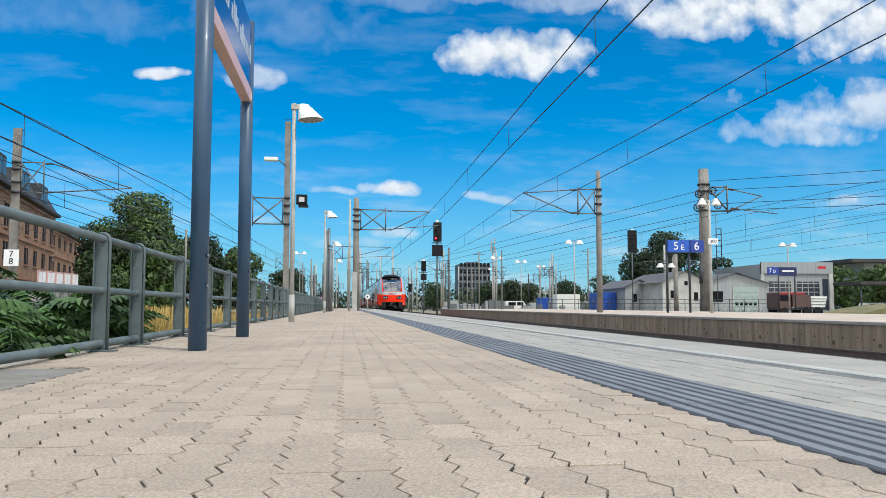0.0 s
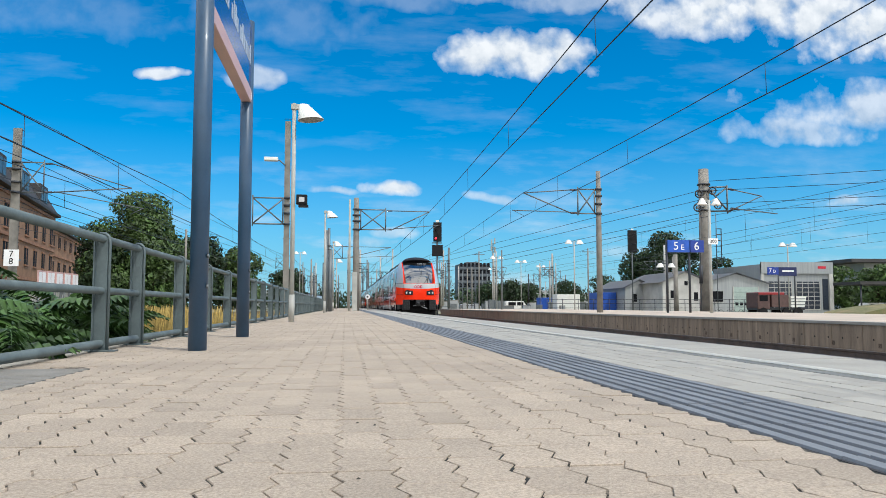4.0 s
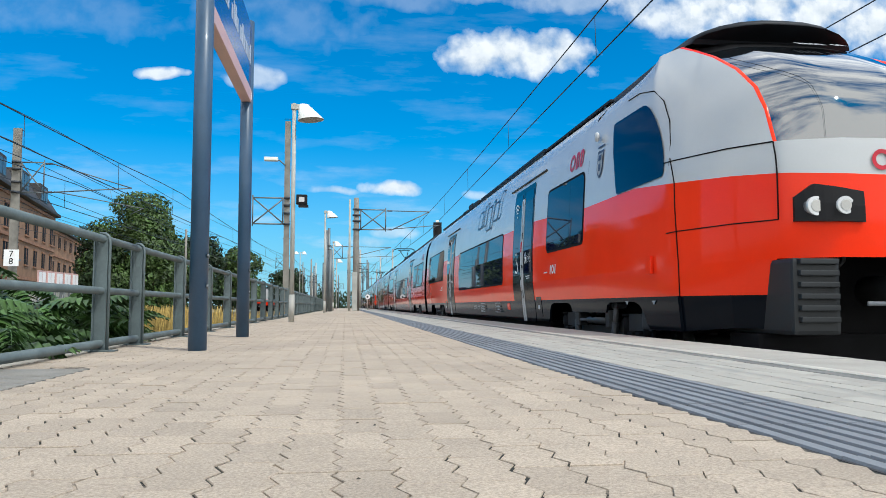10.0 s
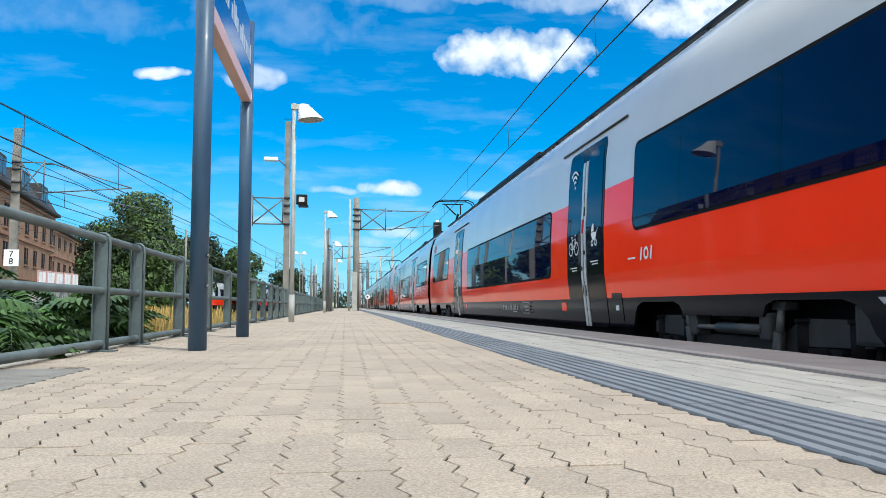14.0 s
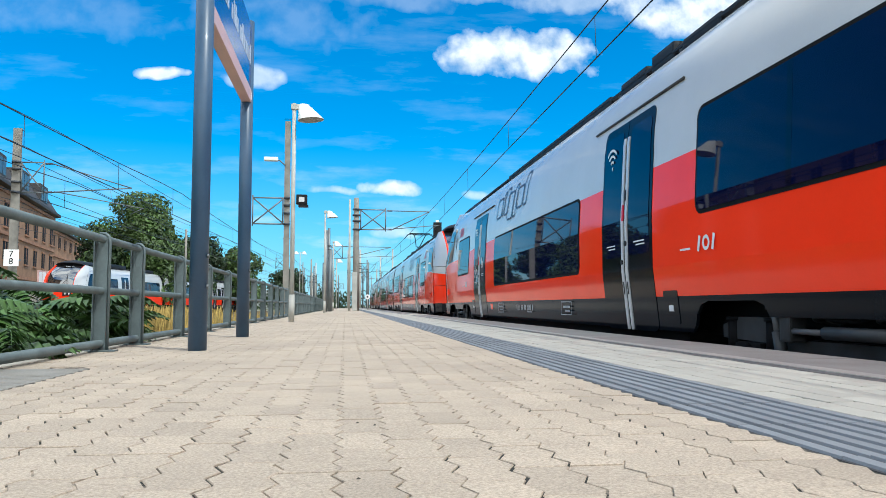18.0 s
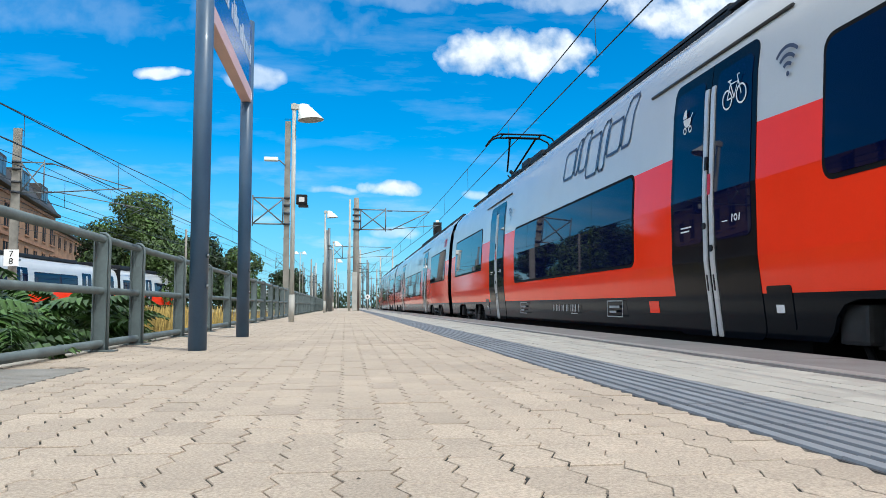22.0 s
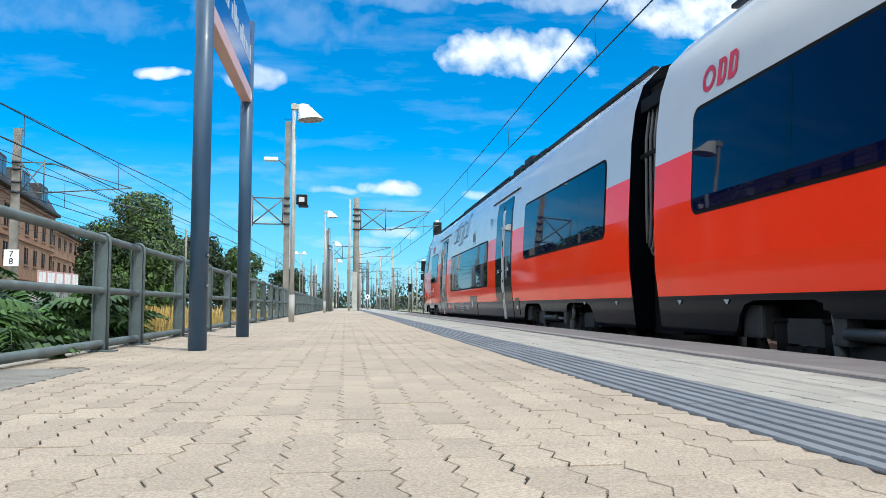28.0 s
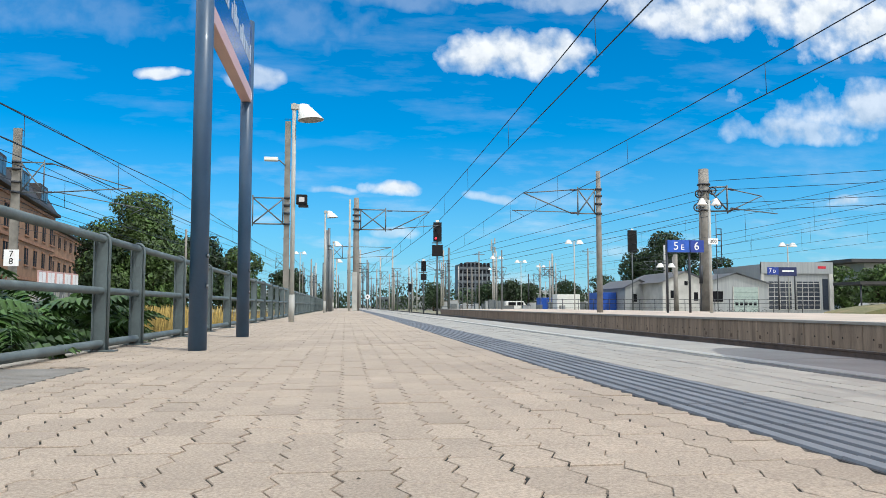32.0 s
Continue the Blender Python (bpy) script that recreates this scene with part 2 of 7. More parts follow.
T_DEFLECT = mat("deflector_grey", (0.011, 0.014, 0.017), 0.45, var=0.12, scale=3)
T_BLACK = mat("train_underframe", (0.006, 0.006, 0.007), 0.7, var=0.3, scale=4, spec=0.12)
T_STEEL = mat("train_bogie_grey", (0.034, 0.036, 0.039), 0.55, metal=0.2, var=0.3, scale=4)
T_STRIP = mat("door_strip_aluminium", (0.62, 0.63, 0.65), 0.35, metal=0.3, var=0.06)
T_RUBBER = mat("rubber_bellows", (0.006, 0.006, 0.007), 0.8, var=0.2, spec=0.12)
T_HOSE = mat("hose_grey", (0.09, 0.09, 0.095), 0.5, var=0.1)
LOGO_RED = mat("logo_red", (0.55, 0.006, 0.030), 0.4)
LOGO_NAVY = mat("logo_navy", (0.045, 0.055, 0.10), 0.4)
LOGO_WHITE = mat("marking_white", (0.75, 0.75, 0.75), 0.5)
LOGO_PALE = mat("marking_pale", (0.52, 0.53, 0.54), 0.5)
LOGO_GREY = mat("marking_grey", (0.36, 0.38, 0.40), 0.5)
HEADLIGHT = mat("headlamp_lit", (0.30, 0.30, 0.29), 0.2, emit=(1.0, 0.95, 0.85, 0.15))
CHROME = mat("lamp_reflector", (0.55, 0.56, 0.57), 0.25, metal=0.6)

# ---- shaping helpers ----


def box(bm, x0, x1, y0, y1, z0, z1, bevel=0.0):
    vs = [bm.verts.new((x, y, z)) for z in (z0, z1) for y in (y0, y1) for x in (x0, x1)]
    fs = [bm.faces.new([vs[i] for i in q]) for q in
          ((0, 2, 3, 1), (4, 5, 7, 6), (0, 1, 5, 4), (2, 6, 7, 3), (0, 4, 6, 2), (1, 3, 7, 5))]
    if bevel:
        es = list({e for f in fs for e in f.edges})
        bmesh.ops.bevel(bm, geom=es, offset=bevel, segments=2, affect="EDGES", profile=0.7)
    return vs


def tube(bm, pts, r, n=8, cap=True, r2=None):
    """A round bar along a line of points, tapering from r to r2."""
    pts = [Vector(p) for p in pts]
    rings = []
    side = None
    for i, p in enumerate(pts):
        d = (pts[min(i + 1, len(pts) - 1)] - pts[max(i - 1, 0)]).normalized()
        if side is None or abs(side.dot(d)) > 0.95:
            side = d.orthogonal()
        side = (side - d * side.dot(d)).normalized()
        up = d.cross(side)
        rr = r if r2 is None else r + (r2 - r) * i / (len(pts) - 1)
        rings.append([bm.verts.new(p + (side * math.cos(a) + up * math.sin(a)) * rr) for a in (2 * math.pi * k / n for k in range(n))])
    for a, b in zip(rings, rings[1:]):
        for k in range(n):
            f = bm.faces.new((a[k], a[(k + 1) % n], b[(k + 1) % n], b[k]))
            f.smooth = True
    if cap:
        bm.faces.new(rings[0][::-1])
        bm.faces.new(rings[-1])
    return rings


def part(name, bm, material, parent=None, label="", smooth=False):
    """Links a bmesh as ONE mesh object under a thing or a part."""
    me = bpy.data.meshes.new(name)
    bmesh.ops.recalc_face_normals(bm, faces=bm.faces[:])
    if smooth:
        for f in bm.faces:
            f.smooth = True
    bm.to_mesh(me)
    bm.free()
    me.materials.append(material)
    ob = new(name, me)
    if parent is not None:
        ob.parent = parent
    if label:
        ob["label"] = label
    return ob


def thing(name, x, y, z, label, category, group="", kind=""):
    e = new(name)
    e.empty_display_size = 0.2
    e.matrix_basis = pose(x, y, z)
    return tagged(e, label, category, group, kind)


def bbox(*args, bevel=0.0):
    bm = bmesh.new()
    box(bm, *args, bevel=bevel)
    return bm


def btube(pts, r, n=8, r2=None):
    bm = bmesh.new()
    tube(bm, pts, r, n, r2=r2)
    return bm


def share(ob, name, parent, loc, rz=0.0, rx=0.0, ry=0.0):
    """Another object on the same mesh."""
    o = new(name, ob.data)
    o.parent = parent
    o.matrix_basis = pose(*loc, rx, ry, rz)
    return o


def extrude_outline(outline, y0, y1):
    """Closed outline of (x, z) pairs drawn out along y."""
    bm = bmesh.new()
    a = [bm.verts.new((x, y0, z)) for x, z in outline]
    b = [bm.verts.new((x, y1, z)) for x, z in outline]
    n = len(outline)
    for i in range(n):
        bm.faces.new((a[i], a[(i + 1) % n], b[(i + 1) % n], b[i]))
    bm.faces.new(a[::-1])
    bm.faces.new(b)
    return bm


# ---- ground, tracks, platforms ----
RAIL_Z = -0.55
EDGE_X = 2.83
TRACK_1, TRACK_2 = 4.5, 8.95
FAR_EDGE = 10.62


def ground():
    bm = bmesh.new()
    # one sheet, finer near by, that dips away under the tracks
    xs = [-3000, -600, -200, -80, -40, -20, -8, -3, -1.7, 2.5, 12, 22, 40, 80, 200, 600, 3000]
    ys = [-3000, -500, -60, -15, 0, 10, 20, 40, 60, 80, 120, 200, 500, 1200, 3000]
    rows = [[bm.verts.new((x, y, -0.82 + 0.05 * noise.noise((x * 0.05, y * 0.05, 0)))) for x in xs] for y in ys]
    for a, b in zip(rows, rows[1:]):
        for i in range(len(xs) - 1):
            bm.faces.new((a[i], a[i + 1], b[i + 1], b[i]))
    tagged(part("ground", bm, EARTH, smooth=True), "dry sandy earth of a railway yard with weeds", "ground", kind="structure")


ground()


def track(name, x, y0, y1, heading=0.0, detail=True):
    """Ballast bed with sleepers and two rails; the bed runs along y before it is turned."""
    t = thing(name, x, 0, -0.8, "railway track with rusty rails on brown ballast", "railway track", kind="structure")
    t.rotation_euler = (0, 0, heading)
    bm = extrude_outline([(-2.2, -0.1), (-1.6, 0.06), (1.6, 0.06), (2.2, -0.1)], y0, y1)
    part("ballast_bed", bm, BALLAST, t)
    for s in (-0.7535, 0.7535):
        bm = extrude_outline([(s - 0.07, 0.085), (s + 0.07, 0.085), (s + 0.012, 0.11), (s + 0.012, 0.2), (s + 0.036, 0.21), (s + 0.036, 0.25),
                              (s - 0.036, 0.25), (s - 0.036, 0.21), (s - 0.012, 0.2), (s - 0.012, 0.11)], y0, y1)
        part("rail", bm, RAIL, t)
    if detail:
        first = None
        for k in range(int(min(y1, 60) / 0.6)):
            if first is None:
                first = part("sleeper", bbox(-1.3, 1.3, -0.13, 0.13, 0.0, 0.085, bevel=0.01), SLEEPER, t)
                first.location.y = 3.0
            else:
                share(first, "sleeper", t, (0, 3.0 + 0.6 * k, 0))
    return t


track("track_1", TRACK_1, -20, 700)
track("track_2", TRACK_2, -20, 700, detail=False)
track("track_3", 24.0, -10, 700, detail=False)
track("track_4", 28.5, -10, 700, detail=False)
LEFT_HEAD = radians(-3.95)
LEFT_X = -22.3
track("track_5", LEFT_X, -10, 600, LEFT_HEAD, detail=False)
track("track_6", -10.1, -10, 600, radians(-2.2), detail=False)
track("track_7", -14.4, -10, 600, radians(-2.2), detail=False)


def platform_near():
    p = thing("platform_floor", 0, 0, 0, "sand-coloured paved railway platform with a grey edge", "platform", kind="structure")
    part("slab", bbox(-1.75, EDGE_X - 0.02, -12, 95, -0.8, -0.028), CONCRETE, p)
    part("joint_sand", bbox(-1.62, 0.94, -4, 95, -0.027, -0.003), PAVER_BASE, p)
    part("joint_sand", bbox(1.353, EDGE_X - 0.35, -4, 95, -0.027, -0.006), mat("dark_joint", (0.06, 0.055, 0.048), 0.95, var=0.3, scale=3), p)
    part("kerb", bbox(-1.72, -1.615, -12, 60, -0.3, 0.004, bevel=0.01), CONCRETE, p)
    return p


PLATFORM = platform_near()


def platform_far():
    p = thing("island_platform", 0, 0, -0.04, "paved island platform with a stained concrete wall", "platform", kind="structure")
    part("surface", bbox(FAR_EDGE + 0.3, 21.6, -10, 87, -0.7, 0.0), mat("pinkish_paving", (0.52, 0.43, 0.35), 0.9, var=0.12, scale=0.6, grain=0.1), p)
    part("edge_course", bbox(FAR_EDGE - 0.02, FAR_EDGE + 0.3, -10, 87, -0.06, 0.004, bevel=0.008), EDGE_SLAB, p)
    first = None
    for k in range(92):
        y = -8.4 + 1.03 * k
        if first is None:
            bm = bbox(0.0, 0.14, -0.508, 0.508, -0.72, -0.061, bevel=0.012)
            first = part("wall_panel", bm, WALL_CONC, p)
            first.location = (FAR_EDGE + 0.012, y, 0)
        else:
            share(first, "wall_panel", p, (FAR_EDGE + 0.012 + 0.004 * random.random(), y, 0))
    hole = None
    for k in range(64):
        y = 8.0 + 0.495 * k
        if hole is None:
            bm = bmesh.new()
            tube(bm, [(-0.004, 0, 0), (0.03, 0, 0)], 0.018, 8)
            hole = part("drain_hole", bm, BLACK, p)
            hole.location = (FAR_EDGE + 0.012, y, -0.355)
        else:
            share(hole, "drain_hole", p, (FAR_EDGE + 0.012, y, -0.355 + (0.03 if k % 4 == 2 else 0)))
    patch = None
    for k in range(20):
        y = 8.25 + 1.5 * k
        if patch is None:
            patch = part("rust_patch", bbox(-0.003, 0.01, -0.05, 0.05, -0.045, 0.045), mat("rust_patch", (0.17, 0.12, 0.085), 0.9, var=0.3, scale=20), p)
            patch.location = (FAR_EDGE + 0.012, y, -0.47)
        else:
            share(patch, "rust_patch", p, (FAR_EDGE + 0.012, y, -0.47))


platform_far()

# ---- the red and white multiple unit ----
LENGTH = 75.15
LOOK = {"length": LENGTH, "red": 1.57}  # length and height of the red at the cab, of the unit being built
UNIT_Z = 0.55  # the parts' heights are given above the platform; the unit's base is the rail
W = 1.41
LOW_CREASE, HIGH_CREASE = 0.68, 1.25  # where the side leans in below and above


def inset(z):
    """How far the side leans in at height z above the platform."""
    pts = [(-9, 0.07), (0.0, 0.07), (LOW_CREASE, 0.0), (HIGH_CREASE, 0.0), (1.7, 0.026), (2.1, 0.05), (2.45, 0.10), (2.75, 0.2), (2.98, 0.42), (3.1, 0.8), (3.14, 1.41)]
    for (za, ia), (zb, ib) in zip(pts, pts[1:]):
        if z <= zb:
            return ia + (ib - ia) * (z - za) / (zb - za)
    return 1.41


def raised(bm):
    bmesh.ops.translate(bm, vec=(0, 0, UNIT_Z), verts=bm.verts[:])
    return bm


def strip(levels, us):
    """Both sides of the body between the given heights, along the stations us; levels may be functions of u."""
    bm = bmesh.new()
    for s in (-1, 1):
        rows = []
        for lv in levels:
            row = []
            for u in us:
                z = lv(u) if callable(lv) else lv
                row.append(bm.verts.new((s * (W - inset(z)), u, z)))
            rows.append(row)
        for a, b in zip(rows, rows[1:]):
            for i in range(len(us) - 1):
                f = bm.faces.new((a[i], a[i + 1], b[i + 1], b[i]))
                f.smooth = True
        for lv, row in zip(levels, rows):
            if lv in (LOW_CREASE, HIGH_CREASE):
                for e in {e for v in row for e in v.link_edges if e.other_vert(v) in row}:
                    e.smooth = False
    return raised(bm)


def red_top(u):
    u = min(u, LENGTH - u)
    return 1.57 + 0.13 * max(0.0, min(1.0, (u - 4.4) / 2.9))


def side_panel(u0, u1, z0, z1, proud, radius, s, thick=0.012, first=True, last=True):
    """A panel that follows the body's side s, its corners rounded at the first and the last edge."""
    bm = bmesh.new()
    zs = sorted({z0 + radius * (1 - math.cos(a)) for a in (0, 0.4, 0.8, 1.2, math.pi / 2)} |
                {z1 - radius * (1 - math.cos(a)) for a in (0, 0.4, 0.8, 1.2, math.pi / 2)} | {z0 + (z1 - z0) * k / 5 for k in range(1, 5)} | {z for z in (LOW_CREASE, HIGH_CREASE, 1.7, 2.1) if z0 < z < z1})
    rows = []
    for z in zs:
        e = min(z - z0, z1 - z)
        cut = 0.0 if e >= radius else radius - math.sqrt(max(0.0, radius ** 2 - (radius - e) ** 2))
        x = s * (W - inset(z) + proud)
        xi = s * (W - inset(z) + proud - thick)
        ua, ub = u0 + (cut if first else 0.0), u1 - (cut if last else 0.0)
        rows.append([bm.verts.new((xi, ua, z)), bm.verts.new((x, ua, z)), bm.verts.new((x, ub, z)), bm.verts.new((xi, ub, z))])
    for a, b in zip(rows, rows[1:]):
        for i in range(3):
            bm.faces.new((a[i], a[i + 1], b[i + 1], b[i]))
    return raised(bm)


def flat_ring(bm, x, u, z, r0, r1, a0, a1, s, n=20, squash=1.0):
    """A flat ring, or a piece of one, standing on the side s."""
    va = []
    for k in range(n + 1):
        a = a0 + (a1 - a0) * k / n
        va.append([bm.verts.new((x, u + s * math.cos(a) * r * squash, z + math.sin(a) * r)) for r in (r0, r1)])
    for p, q in zip(va, va[1:]):
        bm.faces.new((p[0], p[1], q[1], q[0]))


def flat_bar(bm, x, pts, width):
    """A flat band along points (u, z) at x."""
    pts = [Vector((0, u, z)) for u, z in pts]
    rows = []
    for i, p in enumerate(pts):
        d = (pts[min(i + 1, len(pts) - 1)] - pts[max(0, i - 1)]).normalized()
        nrm = Vector((0, -d.z, d.y)) * width / 2
        rows.append((bm.verts.new((x, p.y + nrm.y, p.z + nrm.z)), bm.verts.new((x, p.y - nrm.y, p.z - nrm.z))))
    for a, b in zip(rows, rows[1:]):
        bm.faces.new((a[0], a[1], b[1], b[0]))


def side_x(z, s, lift=0.007):
    return s * (W - inset(z) + lift)


def nose_levels():
    # height, height behind the corner, centre's station, corner's half width, depth of the rounding
    red = LOOK["red"]
    return [(z, zb, uf, wc, uc - uf) for z, zb, uf, wc, uc in (
        (0.385, 0.385, 0.48, 1.345, 1.76), (0.68, LOW_CREASE, 0.41, 1.36, 1.74), (1.0, 1.0, 0.38, 1.375, 1.74), (1.21, HIGH_CREASE if red > 1.4 else 1.15, 0.38, 1.38, 1.75), (1.34, red, 0.38, 1.38, 1.75), (1.50, 1.66, 0.38, 1.375, 1.80),
        (1.635, 1.75, 0.39, 1.365, 1.86), (1.668, 1.78, 0.40, 1.36, 1.88), (1.95, 2.0, 0.45, 1.34, 2.05), (2.2, 2.2, 0.56, 1.31, 2.2), (2.45, 2.45, 0.84, 1.27, 2.34),
        (2.7, 2.7, 1.25, 1.21, 2.48), (2.9, 2.88, 1.64, 1.14, 2.6), (3.06, 3.02, 2.0, 1.08, 2.72))]


SIDE_STEPS = (1.0, 0.87, 0.74, 0.62, 0.5, 0.38, 0.27, 0.17, 0.08)


def nose_grid():
    cols = [1.0, 0.5, 0.0]  # between the corner and the windscreen's frame
    grid = []
    for z, zb, uf, wc, dep in nose_levels():
        uc = uf + dep
        row = []
        wb = W - inset(zb)
        for f in SIDE_STEPS:
            u = uc + (4.4 - uc) * f
            e = 0.55 + 0.45 * min(1.0, f / 0.4)
            row.append((-(wc + (wb - wc) * (f ** 0.7)), u, z + (zb - z) * e))
        xs = [wc, 0.5 * wc + 0.5 * 0.975, 0.975, 0.957, 0.90, 0.56, 0.28, 0.0]
        xs = [-x for x in xs] + xs[-2::-1]
        for x in xs:
            # the glass lies back in its frame
            back = 0.25 * min(1.0, max(0.0, (z - 1.636) / 0.03)) if abs(x) < 0.94 else 0.0
            row.append((x, uf + dep * (abs(x) / wc) ** 4.5 + back, z + (zb - z) * 0.55 * (abs(x) / wc) ** 3))
        left = row[:len(SIDE_STEPS)]
        row += [(-x, u, zz) for x, u, zz in left[::-1]]
        grid.append(row)
    return grid


def nose_part(pick):
    """The faces of the nose's skin for which pick(level, column) holds."""
    g = nose_grid()
    bm = bmesh.new()
    vs = {}

    def v(i, j):
        if (i, j) not in vs:
            vs[i, j] = bm.verts.new(g[i][j])
        return vs[i, j]
    for i in range(len(g) - 1):
        for j in range(len(g[0]) - 1):
            if pick(i, j, len(g[0]) - 1):
                bm.faces.new((v(i, j), v(i, j + 1), v(i + 1, j + 1), v(i + 1, j))).smooth = True
    for i in (1, 3):  # the creases of the side run on round the nose
        for j in range(len(g[0]) - 1):
            if (i, j) in vs and (i, j + 1) in vs:
                for e in vs[i, j].link_edges:
                    if e.other_vert(vs[i, j]) == vs[i, j + 1]:
                        e.smooth = False
    return bm


def mirrored_end(bm, end):
    """Puts what was shaped for the leading end to the given end."""
    if end:
        bmesh.ops.rotate(bm, cent=(0, LOOK["length"] / 2, 0), matrix=Matrix.Rotation(math.pi, 3, "Z"), verts=bm.verts[:])
    return raised(bm)


def thicken(bm, d):
    bmesh.ops.recalc_face_normals(bm, faces=bm.faces[:])
    bmesh.ops.solidify(bm, geom=bm.faces[:], thickness=d)
    return bm


def cab(unit, end):
    nf = len(nose_grid()[0]) - 1
    ns = len(SIDE_STEPS)
    top = len(nose_levels()) - 1
    c0, c1 = ns + 2, nf - ns - 3   # columns of the screen with its frame
    shell = part("cab_shell", mirrored_end(nose_part(lambda i, j, n: i >= 4 and not (c0 <= j <= c1 and i >= 6)), end), T_WHITE, unit, "light grey painted cab shell")
    part("cab_red", mirrored_end(nose_part(lambda i, j, n: 0 < i < 4 or (i == 0 and (j < ns + 2 or j > n - ns - 3))), end), T_RED, unit, "bright red lower cab front")
    part("windscreen_frame", mirrored_end(nose_part(lambda i, j, n: i >= 6 and (j in (c0, c0 + 1, c1 - 1, c1) or (i == 6 and c0 <= j <= c1))), end), T_RED, unit, "red frame round the windscreen")
    screen = part("windscreen", mirrored_end(nose_part(lambda i, j, n: 7 <= i < top - 1 and c0 + 1 < j < c1 - 1), end), T_SCREEN, unit, "dark raked windscreen")
    part("screen_head", mirrored_end(nose_part(lambda i, j, n: i >= top - 1 and c0 + 1 < j < c1 - 1), end), T_BLACK, screen, "black strip over the windscreen")
    # dark roof over the cab with the arched shroud above
    bm = bmesh.new()
    rows = []
    for u, wd, z, rise in ((2.0, 0.90, 3.05, 0.13), (2.1, 0.90, 3.07, 0.19), (2.5, 0.87, 3.09, 0.27), (3.1, 0.83, 3.10, 0.32), (4.4, 0.81, 3.10, 0.30), (6.2, 0.80, 3.10, 0.23), (8.58, 0.80, 3.09, 0.17)):
        rows.append([bm.verts.new((wd * math.sin(a), u + 0.32 * abs(math.sin(a)) ** 3, z + rise * (math.cos(a) - 0.0) ** 0.8 if math.cos(a) > 0 else z)) for a in [radians(d) for d in range(-90, 91, 15)]])
    for a, b in zip(rows, rows[1:]):
        for i in range(len(a) - 1):
            bm.faces.new((a[i], a[i + 1], b[i + 1], b[i])).smooth = True
    bm.faces.new(rows[0][::-1])
    part("roof_shroud", mirrored_end(bm, end), T_ROOF, unit, "black arched roof shroud")
    # seams
    bm = bmesh.new()
    g = nose_grid()
    for s in (-1, 1):
        col = (lambda j: j) if s < 0 else (lambda j: nf - j)

        def on_skin(i, j):
            x, u, z = g[i][col(j)]
            return (x + s * 0.003, u - (0.004 if j > ns else 0.0), z)
        tube(bm, [on_skin(i, ns) for i in range(8)], 0.0065, 5)
        tube(bm, [on_skin(6, j) for j in range(ns - 1, ns + 3)], 0.0065, 5)
        tube(bm, [on_skin(i, ns + 2) for i in (6, 5, 4, 3, 2)], 0.0065, 5)
        tube(bm, [on_skin(2, j) for j in range(ns - 1, ns + 3)], 0.0055, 5)
    part("panel_seam", mirrored_end(bm, end), T_BLACK, shell)
    # headlamps in black corner housings
    for s in (-1, 1):
        bm = bmesh.new()
        cols = []
        for k in range(9):
            x = 0.42 + 0.48 * k / 8
            u = 0.378 + 1.36 * (x / 1.38) ** 4.5 - 0.022
            zl = 0.955 + 0.02 * k / 8
            zh = 1.20 + 0.07 * min(1.0, k / 6) - 0.05 * max(0, k - 6)
            cols.append([bm.verts.new((s * x, uu, z)) for uu, z in ((u + 0.12, zl), (u, zl), (u, (zl + zh) / 2), (u + 0.012, zh), (u + 0.12, zh))])
        for p, q in zip(cols, cols[1:]):
            for m in range(4):
                bm.faces.new((p[m], q[m], q[m + 1], p[m + 1]))
        bm.faces.new(cols[0])
        bm.faces.new(cols[-1][::-1])
        lampbox = part("headlamp", mirrored_end(bm, end), BLACK, unit, "black headlamp housing with two round lamps")
        for x, r in ((0.775, 0.078), (0.575, 0.072)):
            bm = bmesh.new()
            u = 0.375 + 1.36 * (x / 1.38) ** 4.5 - 0.014
            tube(bm, [(s * x, u + 0.05, 1.09), (s * x, u - 0.012, 1.09)], r, 16)
            part("reflector", mirrored_end(bm, end), CHROME, lampbox)
            bm = bmesh.new()
            tube(bm, [(s * x, u, 1.09), (s * x, u - 0.018, 1.09)], r * 0.62, 14)
            part("lens", mirrored_end(bm, end), HEADLIGHT if not end else CHROME, lampbox)
    # charcoal skirt that runs on round the corners
    for s in (-1, 1):
        bm = bmesh.new()
        rows = []
        for j in range(ns, ns + 3):
            x, u, z = g[0][j if s < 0 else nf - j]
            rows.append([bm.verts.new(p) for p in ((x - s * 0.004, u, 0.384), (x - s * 0.03, u + 0.01, 0.10 if j > ns else 0.05), (x - s * 0.06, u + 0.03, 0.10 if j > ns else 0.05), (x - s * 0.04, u + 0.03, 0.384))])
        for ra, rb in zip(rows, rows[1:]):
            for m in range(4):
                bm.faces.new((ra[m], rb[m], rb[(m + 1) % 4], ra[(m + 1) % 4]))
        part("corner_skirt", mirrored_end(bm, end), T_DARK, unit, "charcoal lower skirt")
    # louvred deflectors beside the coupler
    for s in (-1, 1):
        bm = bmesh.new()
        box(bm, min(s * 0.60, s * 1.0), max(s * 0.60, s * 1.0), 0.45, 1.60, 0.06, 0.672, bevel=0.035)
        deflector = part("deflector", mirrored_end(bm, end), T_DEFLECT, unit, "charcoal louvred snow deflector")
        for k in range(6):
            z = 0.16 + 0.092 * k
            bm = bmesh.new()
            box(bm, min(s * 0.63, s * 0.96), max(s * 0.63, s * 0.96), 0.405, 0.465, z, z + 0.045, bevel=0.01)
            part("louvre", mirrored_end(bm, end), T_DEFLECT, deflector)
